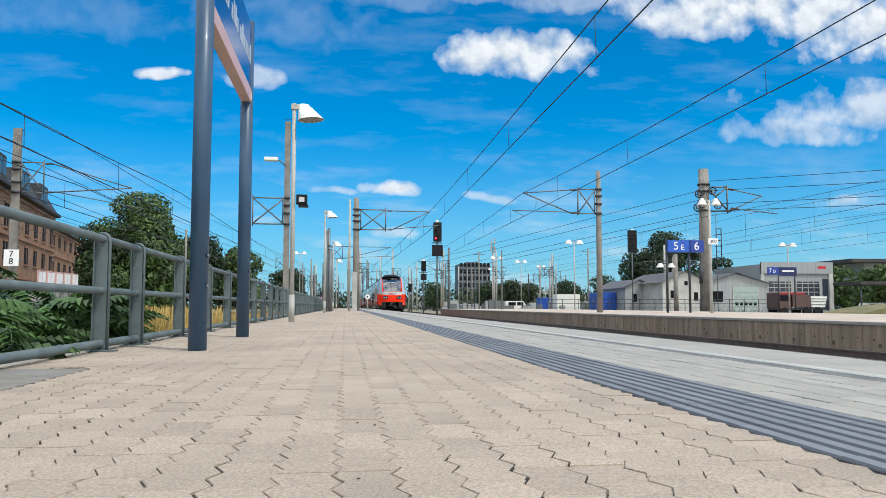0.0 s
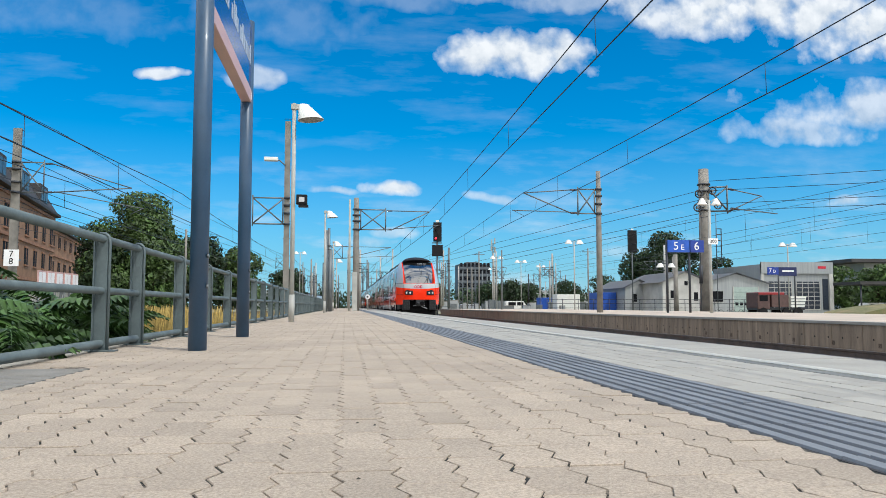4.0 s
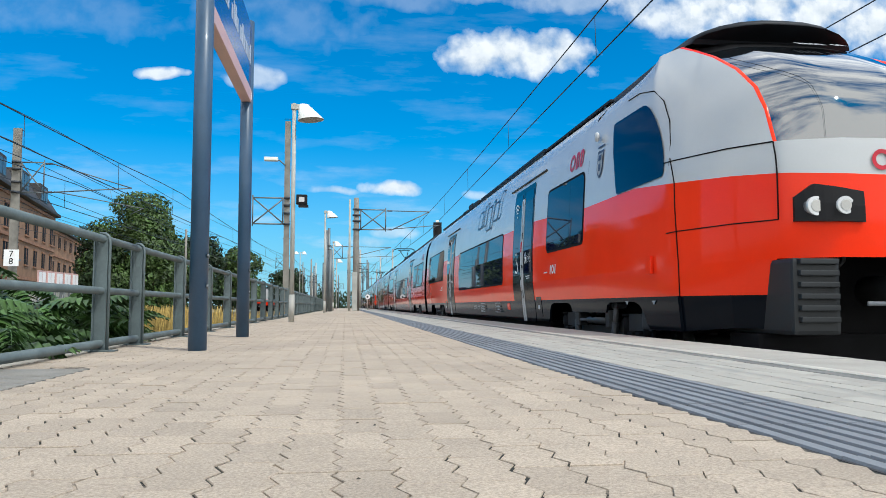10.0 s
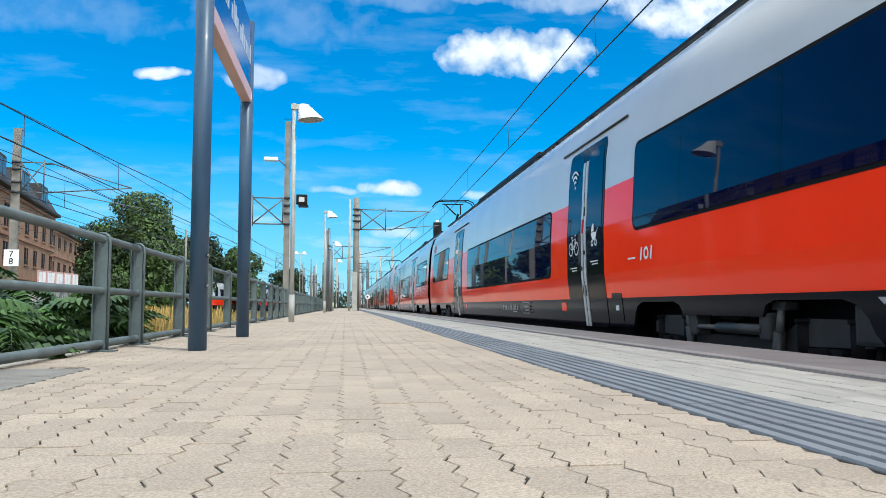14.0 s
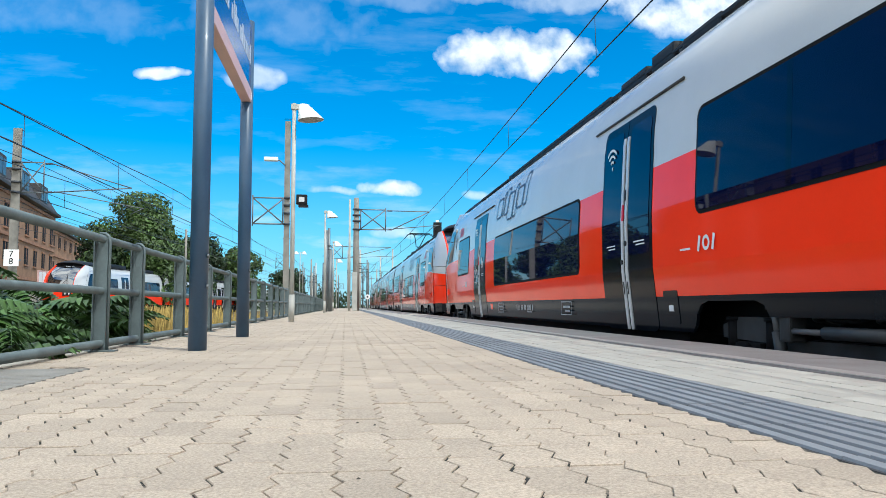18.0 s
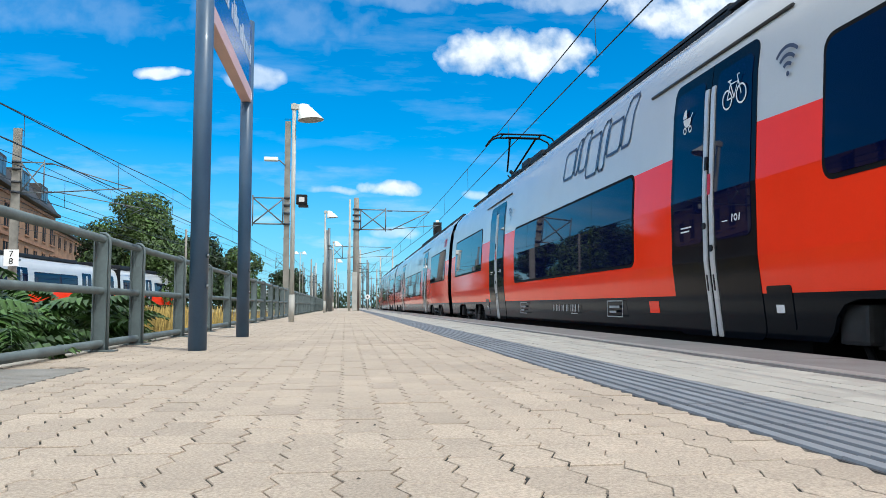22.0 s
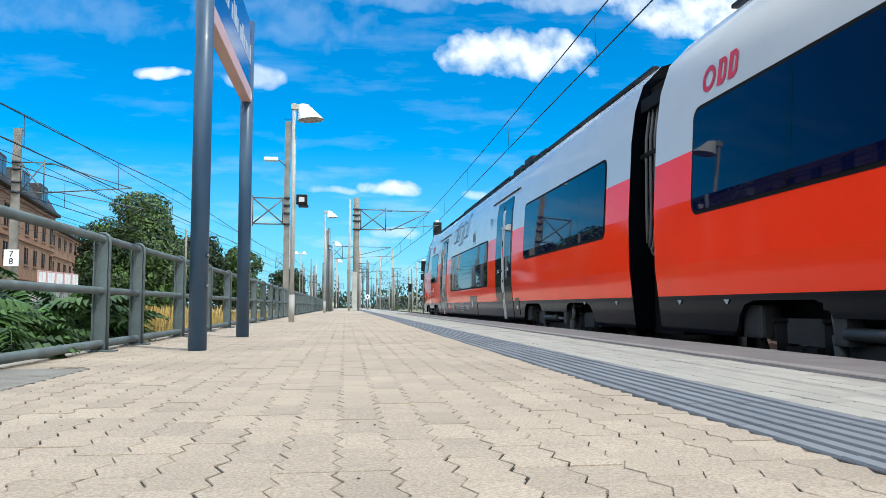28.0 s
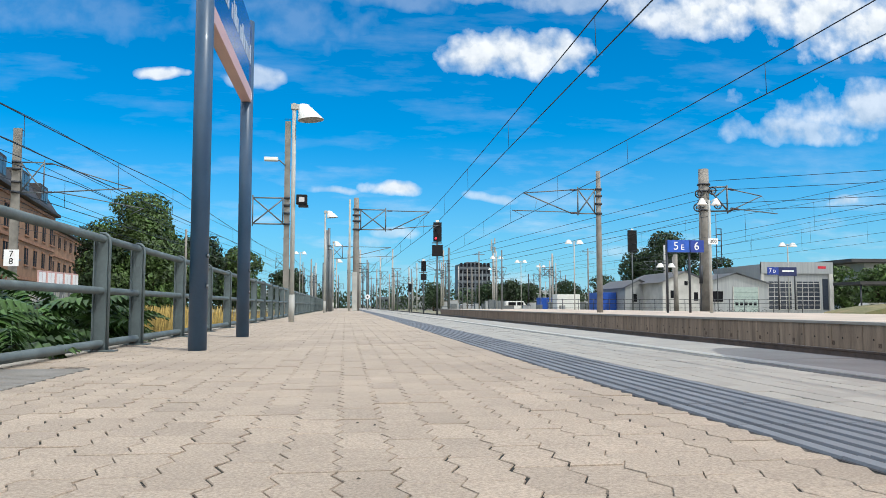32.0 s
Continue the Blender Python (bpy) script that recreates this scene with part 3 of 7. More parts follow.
    part("coupler_recess", mirrored_end(bbox(-0.56, 0.56, 0.95, 1.3, -0.1, 0.95), end), T_BLACK, unit)
    bm = bbox(-1.05, 1.05, 0.9, 1.4, -0.42, 0.06, bevel=0.04)
    part("snow_plough", mirrored_end(bm, end), T_BLACK, unit)
    bm = bmesh.new()
    box(bm, -0.24, 0.26, 0.12, 0.40, 0.28, 0.66, bevel=0.03)
    tube(bm, [(0.0, 1.0, 0.42), (0.0, 0.2, 0.42)], 0.13, 12)
    coupler = part("coupler", mirrored_end(bm, end), T_STEEL, unit, "grey steel automatic coupler")
    bm = bmesh.new()
    tube(bm, [(0.12, 0.3, 0.45), (0.12, 0.07, 0.45)], 0.125, 16)
    part("cone_pocket", mirrored_end(bm, end), T_BLACK, coupler)
    bm = bmesh.new()
    tube(bm, [(-0.12, 0.3, 0.45), (-0.12, -0.2, 0.45)], 0.10, 14, r2=0.05)
    part("cone", mirrored_end(bm, end), T_STEEL, coupler)
    part("electric_head", mirrored_end(bbox(-0.24, 0.26, 0.5, 0.65, 0.70, 0.80, bevel=0.02), end), T_BLACK, coupler)
    part("guide_bar", mirrored_end(btube([(-0.42, 0.38, 0.31), (0.3, 0.16, 0.31)], 0.018), end), LOGO_GREY, coupler)
    part("guide_bar", mirrored_end(btube([(0.02, 0.2, 0.3), (0.42, 0.02, 0.12)], 0.02), end), LOGO_GREY, coupler)
    # hoses in the recess
    for x in (-0.42, 0.42):
        bm = bmesh.new()
        flat = [(x + 0.09 * math.cos(a), 0.78, 0.72 + 0.10 * math.sin(a)) for a in [radians(d) for d in range(0, 361, 30)]]
        tube(bm, flat, 0.02, 6, cap=False)
        part("hose", mirrored_end(bm, end), T_HOSE, unit)
    # front emblem: a ring and two blocks
    bm = bmesh.new()
    emblem(bm, lambda a, b: (-0.34 + a, 0.368 + 1.36 * (abs(-0.34 + a) / 1.38) ** 4.5, 1.375 + b), 0.5, 0.17)
    part("front_emblem", mirrored_end(bm, end), LOGO_RED, unit, "red ring and block emblem")
    # small wiper
    bm = bmesh.new()
    tube(bm, [(0.32, 0.55, 1.72), (0.52, 0.62, 2.0), (0.56, 0.69, 2.12)], 0.012, 6)
    tube(bm, [(0.60, 0.58, 1.76), (0.56, 0.70, 2.14), (0.50, 0.95, 2.40)], 0.016, 6)
    part("wiper", mirrored_end(bm, end), BLACK, unit)
    # train number on the screen's head: plain bars
    bm = bmesh.new()
    for k in range(7):
        if k != 4:
            x = 0.0 + 0.075 * k
            vs = [bm.verts.new((x + dx, 1.80 + dy * 1.9, zz)) for dx, dy, zz in ((0, -0.01, 2.90), (0.05, -0.01, 2.90), (0.05, 0.07, 2.97), (0, 0.07, 2.97))]
            bm.faces.new(vs)
    part("screen_marking", mirrored_end(bm, end), LOGO_GREY, unit)
    # side windows of the cab
    for s in (-1, 1):
        bm = bmesh.new()
        rows = []
        lo_z = LOOK["red"] + 0.005
        for k in range(15):
            t = (0.0, 0.025, 0.06, 0.12, 0.2, 0.3, 0.4, 0.5, 0.6, 0.7, 0.8, 0.88, 0.94, 0.98, 1.0)[k]
            z = lo_z + (2.47 - lo_z) * t
            trim = (0.05, 0.018, 0.004)[k] if k < 3 else (0.012, 0.035, 0.09)[k - 12] if k > 11 else 0.0
            ua = 1.99 + 0.62 * t ** 2.2 + trim
            ub = 3.30 + 0.28 * t - trim * 0.7
            rows.append([(ua + (ub - ua) * m / 10, z) for m in range(11)])
        grid_v = [[bm.verts.new((s * (side_hull(u, z) + 0.016), u, z)) for u, z in r] for r in rows]
        for ra, rb in zip(grid_v, grid_v[1:]):
            for m in range(10):
                bm.faces.new((ra[m], ra[m + 1], rb[m + 1], rb[m])).smooth = True
        part("cab_window", mirrored_end(bm, end), T_GLASS, unit, "dark curved cab side window")
        bm = bmesh.new()
        arch = [(1.9, 1.66), (1.93, 1.9), (2.02, 2.14), (2.22, 2.4), (2.5, 2.58), (2.95, 2.68), (3.3, 2.69)]
        tube(bm, [(s * (side_hull(u, z) + 0.004), u, z) for u, z in arch], 0.006, 5)
        part("panel_seam", mirrored_end(bm, end), T_BLACK, shell)
        bm = bmesh.new()
        bmesh.ops.create_uvsphere(bm, u_segments=12, v_segments=8, radius=0.065)
        bmesh.ops.scale(bm, vec=(0.5, 0.8, 1.0), verts=bm.verts[:])
        bmesh.ops.translate(bm, vec=(s * (W - 0.05), 4.05, 2.42), verts=bm.verts[:])
        part("side_camera", mirrored_end(bm, end), T_WHITE, unit, smooth=True)
        if (s < 0) == (end == 0):
            shield = [(-0.11, 0.17), (0.11, 0.17), (0.11, -0.06), (0.07, -0.14), (0.0, -0.19), (-0.07, -0.14), (-0.11, -0.06)]
            for name, k, lift, m in (("coat_of_arms", 1.0, 0.008, LOGO_NAVY), ("shield_field", 0.78, 0.011, LOGO_GREY)):
                bm = bmesh.new()
                bm.faces.new([bm.verts.new((s * (side_hull(3.95 + u * k, 2.06 + z * k) + lift), 3.95 + u * k, 2.06 + z * k)) for u, z in shield])
                crest = part(name, mirrored_end(bm, end), m, unit if k == 1.0 else crest, "dark shield sticker with a pale field" if k == 1.0 else "")
            bm = bmesh.new()
            for z0, z1, w0 in ((2.10, 2.17, 0.05), (1.97, 2.06, 0.035)):
                bm.faces.new([bm.verts.new((s * (side_hull(3.95, z) + 0.014), 3.95 + u, z)) for u, z in ((-w0, z0), (w0, z0), (w0, z1), (-w0, z1))])
            part("shield_charge", mirrored_end(bm, end), LOGO_NAVY, crest)
            bm = bmesh.new()
            bm.faces.new([bm.verts.new((s * (side_hull(3.95, z) + 0.008), 3.95 + u, z)) for u, z in ((-0.13, 2.27), (0.13, 2.27), (0.13, 2.295), (-0.13, 2.295))])
            part("small_lettering", mirrored_end(bm, end), LOGO_NAVY, unit)
        bm = bmesh.new()
        box(bm, min(s * 1.385, s * 1.412), max(s * 1.385, s * 1.412), 2.3, 2.44, 0.62, 0.80, bevel=0.004)
        part("service_flap", mirrored_end(bm, end), T_RED, unit)


def side_hull(u, z):
    """Half width of the cab's skin at station u and height z."""
    best = None
    lv = nose_levels()
    for (z0, zb0, uf0, wc0, d0), (z1, zb1, uf1, wc1, d1) in zip(lv, lv[1:]):
        if z <= z1 or z1 == lv[-1][0]:
            k = max(0.0, min(1.0, (z - z0) / (z1 - z0)))
            uf, wc, dep = uf0 + (uf1 - uf0) * k, wc0 + (wc1 - wc0) * k, d0 + (d1 - d0) * k
            uc = uf + dep
            if u <= uc:
                best = wc * max(0.0, (u - uf) / dep) ** (1 / 4.5)
            else:
                best = wc + (W - inset(z) - wc) * min(1.0, (u - uc) / (4.4 - uc)) ** 0.7
            break
    return best


def emblem(bm, place, length, height):
    """A ring and two upright rounded blocks, laid out by place(a, b)."""
    h = height
    n = 16
    cx = h * 0.5
    ring = []
    for k in range(n):
        a = 2 * math.pi * k / n
        ring.append([bm.verts.new(place(cx + math.cos(a) * r, h / 2 + math.sin(a) * r)) for r in (h * 0.5, h * 0.30)])
    for a, b in zip(ring, ring[1:] + ring[:1]):
        bm.faces.new((a[0], b[0], b[1], a[1]))
    step = (length - h) / 2
    for k in range(2):
        x0 = h + 0.18 * h + k * step
        x1 = x0 + step * 0.78
        c = h * 0.18
        xs = [(x0, 0), (x1 - c, 0), (x1, c), (x1, h - c), (x1 - c, h), (x0, h)]
        outer = [bm.verts.new(place(x, z)) for x, z in xs]
        m = 0.26 * h
        inner = [bm.verts.new(place(x0 + m + (x - x0) * (x1 - x0 - 1.7 * m) / (x1 - x0), m * 0.8 + z * (h - 1.6 * m) / h)) for x, z in xs]
        for i in range(len(xs)):
            j = (i + 1) % len(xs)
            bm.faces.new((outer[i], outer[j], inner[j], inner[i]))


def side_emblem(unit, u, z, s, material=None, length=0.62, height=0.24, label="red ring and block emblem"):
    bm = bmesh.new()
    emblem(bm, lambda a, b: (side_x(z + b, s), u + s * (a - length / 2), z + b), length, height)
    part("side_emblem", raised(bm), material or LOGO_RED, unit, label)


def outlined_word(unit, u, z, s, size=1.0):
    """A long wordmark as a row of plain outlined bars of uneven height."""
    bm = bmesh.new()
    x = 0.0
    for wd, lo, hi in ((0.50, 0.0, 0.42), (0.16, 0.0, 0.52), (0.32, 0.0, 0.56), (0.48, -0.14, 0.42), (0.24, -0.14, 0.52), (0.50, 0.0, 0.42), (0.30, 0.0, 0.62)):
        wd, lo, hi = wd * size, lo * size, hi * size
        c = 0.05 * size
        pts = [(x + c, lo), (x + wd - c, lo), (x + wd, lo + c), (x + wd, hi - c), (x + wd - c, hi), (x + c, hi), (x, hi - c), (x, lo + c)]
        sl = 0.14
        ring = [(u + s * (a + sl * b - 1.48 * size), z + b) for a, b in pts]
        for p, q in zip(ring, ring[1:] + ring[:1]):
            d = Vector((q[0] - p[0], q[1] - p[1])).normalized() * 0.018
            nx, nz = -d.y, d.x
            n = max(1, round(math.dist(p, q) / 0.04))
            pts2 = [(p[0] - d.x + (q[0] - p[0] + 2 * d.x) * k / n, p[1] - d.y + (q[1] - p[1] + 2 * d.y) * k / n) for k in range(n + 1)]
            rows = [[bm.verts.new((side_x(zz + f * nz, s, 0.009), uu + f * nx, zz + f * nz)) for f in (1, -1)] for uu, zz in pts2]
            for ra, rb in zip(rows, rows[1:]):
                bm.faces.new((ra[0], rb[0], rb[1], ra[1]))
        x += wd + 0.06 * size
    part("wordmark", raised(bm), LOGO_NAVY, unit, "long outlined navy wordmark of plain bars")


def pictogram(unit, kind, u, z, s, size, material):
    bm = bmesh.new()
    x = s * (W - min(inset(z - 0.5 * min(size, 0.3)), inset(z + 0.5 * min(size, 0.3))) + 0.014)
    pi = math.pi
    if kind == "wifi":
        for r in (0.32, 0.6, 0.88):
            flat_ring(bm, x, u, z - 0.3 * size, (r - 0.085) * size, (r + 0.04) * size, pi / 4, 3 * pi / 4, s, 10)
        flat_ring(bm, x, u, z - 0.34 * size, 0.0, 0.09 * size, 0, 2 * pi, s, 10)
    elif kind == "bicycle":
        for c in (-0.42, 0.42):
            flat_ring(bm, x, u + s * c * size, z - 0.2 * size, 0.25 * size, 0.31 * size, 0, 2 * pi, s, 18)
        for line in (((-0.42, -0.2), (-0.2, 0.22), (0.25, 0.22), (0.0, -0.2), (-0.42, -0.2)), ((0.42, -0.2), (0.22, 0.42), (0.36, 0.42)), ((0.0, -0.2), (-0.24, 0.34)), ((-0.34, 0.34), (-0.12, 0.34))):
            flat_bar(bm, x, [(u + s * a * size, z + b * size) for a, b in line], 0.05 * size)
    elif kind == "pram":
        for c in (-0.24, 0.24):
            flat_ring(bm, x, u + s * c * size, z - 0.42 * size, 0.09 * size, 0.16 * size, 0, 2 * pi, s, 14)
        flat_ring(bm, x, u, z + 0.05 * size, 0.0, 0.36 * size, pi, 2 * pi, s, 14)
        flat_ring(bm, x, u, z + 0.09 * size, 0.0, 0.36 * size, pi / 2, pi, s, 8)
        flat_bar(bm, x, [(u + s * 0.36 * size, z + 0.05 * size), (u + s * 0.55 * size, z + 0.2 * size)], 0.05 * size)
    elif kind == "wheelchair":
        flat_ring(bm, x, u, z - 0.2 * size, 0.25 * size, 0.33 * size, -2.6, 1.2, s, 18)
        flat_bar(bm, x, [(u, z + 0.35 * size), (u, z), (u + s * 0.3 * size, z), (u + s * 0.42 * size, z - 0.45 * size)], 0.1 * size)
        flat_ring(bm, x, u, z + 0.5 * size, 0.0, 0.1 * size, 0, 2 * pi, s, 10)
    elif kind == "badge":
        # two slanted bars with a ring between them, and a short thin line before
        for a in (-0.12, 0.66):
            flat_bar(bm, x, [(u + s * (a - 0.05) * size, z - 0.2 * size), (u + s * (a + 0.05) * size, z + 0.2 * size)], 0.12 * size)
        flat_ring(bm, x, u + s * 0.27 * size, z, 0.11 * size, 0.2 * size, 0, 2 * pi, s, 16)
        bl = bmesh.new()
        flat_bar(bl, x, [(u - s * 1.25 * size, z - 0.10 * size), (u - s * 0.62 * size, z - 0.10 * size)], 0.055 * size)
        part("small_lettering", raised(bl), material, unit)
    elif kind == "number":
        for k in range(18):
            if k not in (1, 5, 8, 11, 16):
                flat_bar(bm, x, [(u + s * (k - 9) * size * 0.62, z - 0.4 * size), (u + s * (k - 9) * size * 0.62, z + 0.4 * size)], 0.22 * size)
        flat_bar(bm, x, [(u + s * 3 * size * 0.62, z - 0.62 * size), (u + s * 7.4 * size * 0.62, z - 0.62 * size)], 0.09 * size)
    elif kind == "table":
        w_, h_ = size, size * 0.36
        for b in (-h_ / 2, h_ / 2):
            flat_bar(bm, x, [(u - w_ / 2, z + b), (u + w_ / 2, z + b)], 0.012)
        for a in (-w_ / 2, w_ / 2):
            flat_bar(bm, x, [(u + a, z - h_ / 2), (u + a, z + h_ / 2)], 0.012)
        flat_bar(bm, x, [(u - w_ * 0.36, z + h_ * 0.12), (u + w_ * 0.3, z + h_ * 0.12)], 0.03)
        flat_bar(bm, x, [(u - w_ * 0.36, z - h_ * 0.2), (u + w_ * 0.1, z - h_ * 0.2)], 0.025)
    elif kind == "lines":
        for k in range(2):
            flat_bar(bm, x, [(u - 0.5 * size, z - 0.035 * k), (u + (0.5 - 0.2 * k) * size, z - 0.035 * k)], 0.014)
    part({"number": "vehicle_marking", "badge": "partner_badge", "table": "data_table", "lines": "small_lettering"}.get(kind, kind + "_pictogram"), raised(bm), material, unit)


def door(unit, u0, s, first, second):
    """A double sliding door, dark glass leaves with bright meeting edges."""
    u1 = u0 + 1.52
    mid = (u0 + u1) / 2
    for k, (a, b) in enumerate(((u0, mid - 0.006), (mid + 0.006, u1))):
        leaf = part("door_leaf", side_panel(a, b, 0.03, 2.38, 0.006, 0.10, s, 0.02, k == 0, k == 1), T_DARK, unit, "dark glazed sliding door leaf")
        ga, gb = (a + 0.07, b - 0.11) if k == 0 else (a + 0.11, b - 0.07)
        part("door_glass", side_panel(ga, gb, 0.84, 2.28, 0.0105, 0.07, s), T_GLASS, leaf)
        ea, eb = (b - 0.085, b - 0.02) if k == 0 else (a + 0.02, a + 0.085)
        part("edge_strip", side_panel(ea, eb, 0.035, 2.18, 0.018, 0.01, s), T_STRIP, leaf, "bright aluminium edge strip")
        bm = bmesh.new()
        tube(bm, [(side_x(1.12, s, 0.016), (ea + eb) / 2, 0.98 - 0.2 * k), (side_x(1.12, s, 0.03), (ea + eb) / 2, 0.98 - 0.2 * k)], 0.03, 12)
        part("door_button", raised(bm), BLACK, leaf)
        part("lower_grip", side_panel((ea + eb) / 2 - 0.012, (ea + eb) / 2 + 0.012, 0.42, 0.56, 0.022, 0.01, s), BLACK, leaf)
    part("warning_label", side_panel(mid + 0.012, mid + 0.055, 1.24, 1.42, 0.023, 0.005, s), LOGO_RED, unit)
    part("warning_label", side_panel(mid - 0.055, mid - 0.012, 1.46, 1.58, 0.023, 0.005, s), BLACK, unit)
    bm = bmesh.new()
    tube(bm, [(side_x(2.46, s, 0.01), u0 - 0.62, 2.46), (side_x(2.46, s, 0.01), u1 + 0.42, 2.46)], 0.016, 6)
    part("rain_gutter", raised(bm), T_STEEL, unit)
    lo, hi = (u0 + 0.33, u1 - 0.33) if s < 0 else (u1 - 0.33, u0 + 0.33)
    for spot, kinds in ((hi, first), (lo, second)):
        for kind, z, size, *aside in kinds:
            pictogram(unit, kind, spot + s * sum(aside), z, s, size, LOGO_WHITE)


def window(unit, u0, u1, z0, z1, s, bars=()):
    w = part("side_window", side_panel(u0, u1, z0, z1, 0.004, 0.11, s), T_BLACK, unit, "dark tinted flush window band")
    part("pane", side_panel(u0 + 0.035, u1 - 0.035, z0 + 0.035, z1 - 0.035, 0.009, 0.09, s), T_GLASS, w)
    for b in bars:
        part("glazing_bar", side_panel(b - 0.035, b + 0.035, z0 + 0.04, z1 - 0.04, 0.0098, 0.004, s), T_PILLAR, w)


def bogie(unit, u):
    for s in (-1, 1):
        # a beam that dips between the axles
        bm = bmesh.new()
        outline = [(-1.72, 0.02), (-1.72, 0.13), (-1.45, 0.20), (-0.95, 0.20), (-0.62, 0.04), (0.62, 0.04), (0.95, 0.20), (1.45, 0.20), (1.72, 0.13), (1.72, 0.02),
                   (1.0, 0.0), (0.7, -0.16), (-0.7, -0.16), (-1.0, 0.0)]
        loops = [[bm.verts.new((s * x, u + a, z)) for a, z in outline] for x in (1.06, 1.20)]
        bm.faces.new(loops[0])
        bm.faces.new(loops[1][::-1])
        for q in range(len(outline)):
            r = (q + 1) % len(outline)
            bm.faces.new((loops[0][q], loops[1][q], loops[1][r], loops[0][r]))
        beam = part("bogie_frame", raised(bm), T_STEEL, unit, "grey steel bogie frame")
        for d in (-1.25, 1.25):
            part("axle_box", raised(bbox(*sorted((s * 1.08, s * 1.25)), u + d - 0.2, u + d + 0.2, -0.3, 0.0, bevel=0.05)), T_BLACK, beam)
            part("axle_cover", raised(btube([(s * 1.25, u + d, -0.13), (s * 1.29, u + d, -0.13)], 0.13, 16)), T_BLACK, beam)
            for dd in (-0.3, 0.3):
                part("spring_pot", raised(btube([(s * 1.15, u + d + dd, -0.1), (s * 1.15, u + d + dd, 0.17)], 0.085, 14)), T_BLACK, beam)
                part("spring_cap", raised(btube([(s * 1.15, u + d + dd, 0.17), (s * 1.15, u + d + dd, 0.20)], 0.10, 14)), T_BLACK, beam)
        for d in (-0.33, 0.33):
            bm = bmesh.new()
            pts = [(s * 1.12 + 0.10 * math.cos(a), u + d + 0.10 * math.sin(a), 0.05 + 0.017 * a) for a in [k * 0.6 for k in range(30)]]
            tube(bm, pts, 0.02, 5)
            part("suspension_spring", raised(bm), T_STEEL, beam)
        for d, tilt in ((-0.80, 0.10), (0.78, -0.12)):
            part("damper", raised(btube([(s * 1.27, u + d, 0.27), (s * 1.27, u + d + tilt * 0.4, 0.08)], 0.032, 10)), T_HOSE, beam, "grey hydraulic damper")
            part("damper_sleeve", raised(btube([(s * 1.27, u + d + tilt * 0.35, 0.10), (s * 1.27, u + d + tilt, -0.24)], 0.048, 12)), T_STEEL, beam)
            part("damper_bracket", raised(bbox(*sorted((s * 1.17, s * 1.30)), u + d - 0.09, u + d + 0.09, 0.26, 0.33, bevel=0.015)), T_STEEL, beam)
        # yaw damper with its end lugs
        part("yaw_damper", raised(btube([(s * 1.31, u - 0.62, 0.11), (s * 1.31, u + 0.10, 0.11)], 0.045, 12)), T_STEEL, beam)
        part("yaw_damper_rod", raised(btube([(s * 1.31, u + 0.10, 0.11), (s * 1.31, u + 0.52, 0.11)], 0.022, 10)), T_HOSE, beam)
        for d in (-0.66, 0.54):
            bm = bmesh.new()
            box(bm, *sorted((s * 1.20, s * 1.34)), u + d - 0.07, u + d + 0.07, 0.03, 0.24, bevel=0.02)
            part("damper_lug", raised(bm), T_STEEL, beam)
        part("sand_box", raised(bbox(*sorted((s * 1.12, s * 1.30)), u - 1.95, u - 1.66, 0.04, 0.30, bevel=0.03)), T_STEEL, beam)
        part("sand_hose", raised(btube([(s * 1.22, u - 1.80, 0.05), (s * 1.2, u - 1.74, -0.1), (s * 1.0, u - 1.68, -0.36)], 0.024, 8)), T_BLACK, beam)
        part("cable", raised(btube([(s * 1.24, u - 0.42, 0.26), (s * 1.28, u - 0.2, 0.19), (s * 1.29, u + 0.1, 0.20), (s * 1.24, u + 0.34, 0.27)], 0.014, 6)), T_BLACK, beam)
    for d in (-1.25, 1.25):
        bm = bmesh.new()
        for s in (-1, 1):
            tube(bm, [(s * 0.70, 0, 0), (s * 0.83, 0, 0)], 0.42, 24)
            for k in range(6):
                a = k * math.pi / 3
                tube(bm, [(s * 0.83, 0.24 * math.cos(a), 0.24 * math.sin(a)), (s * 0.845, 0.24 * math.cos(a), 0.24 * math.sin(a))], 0.03, 6)
            tube(bm, [(s * 0.83, 0, 0), (s * 0.98, 0, 0)], 0.12, 12)
        tube(bm, [(-0.8, 0, 0), (0.8, 0, 0)], 0.09, 10)
        ws = part("wheelset", bm, T_STEEL, unit, "worn steel wheelset")
        ws.location = (0, u + d, 0.42)


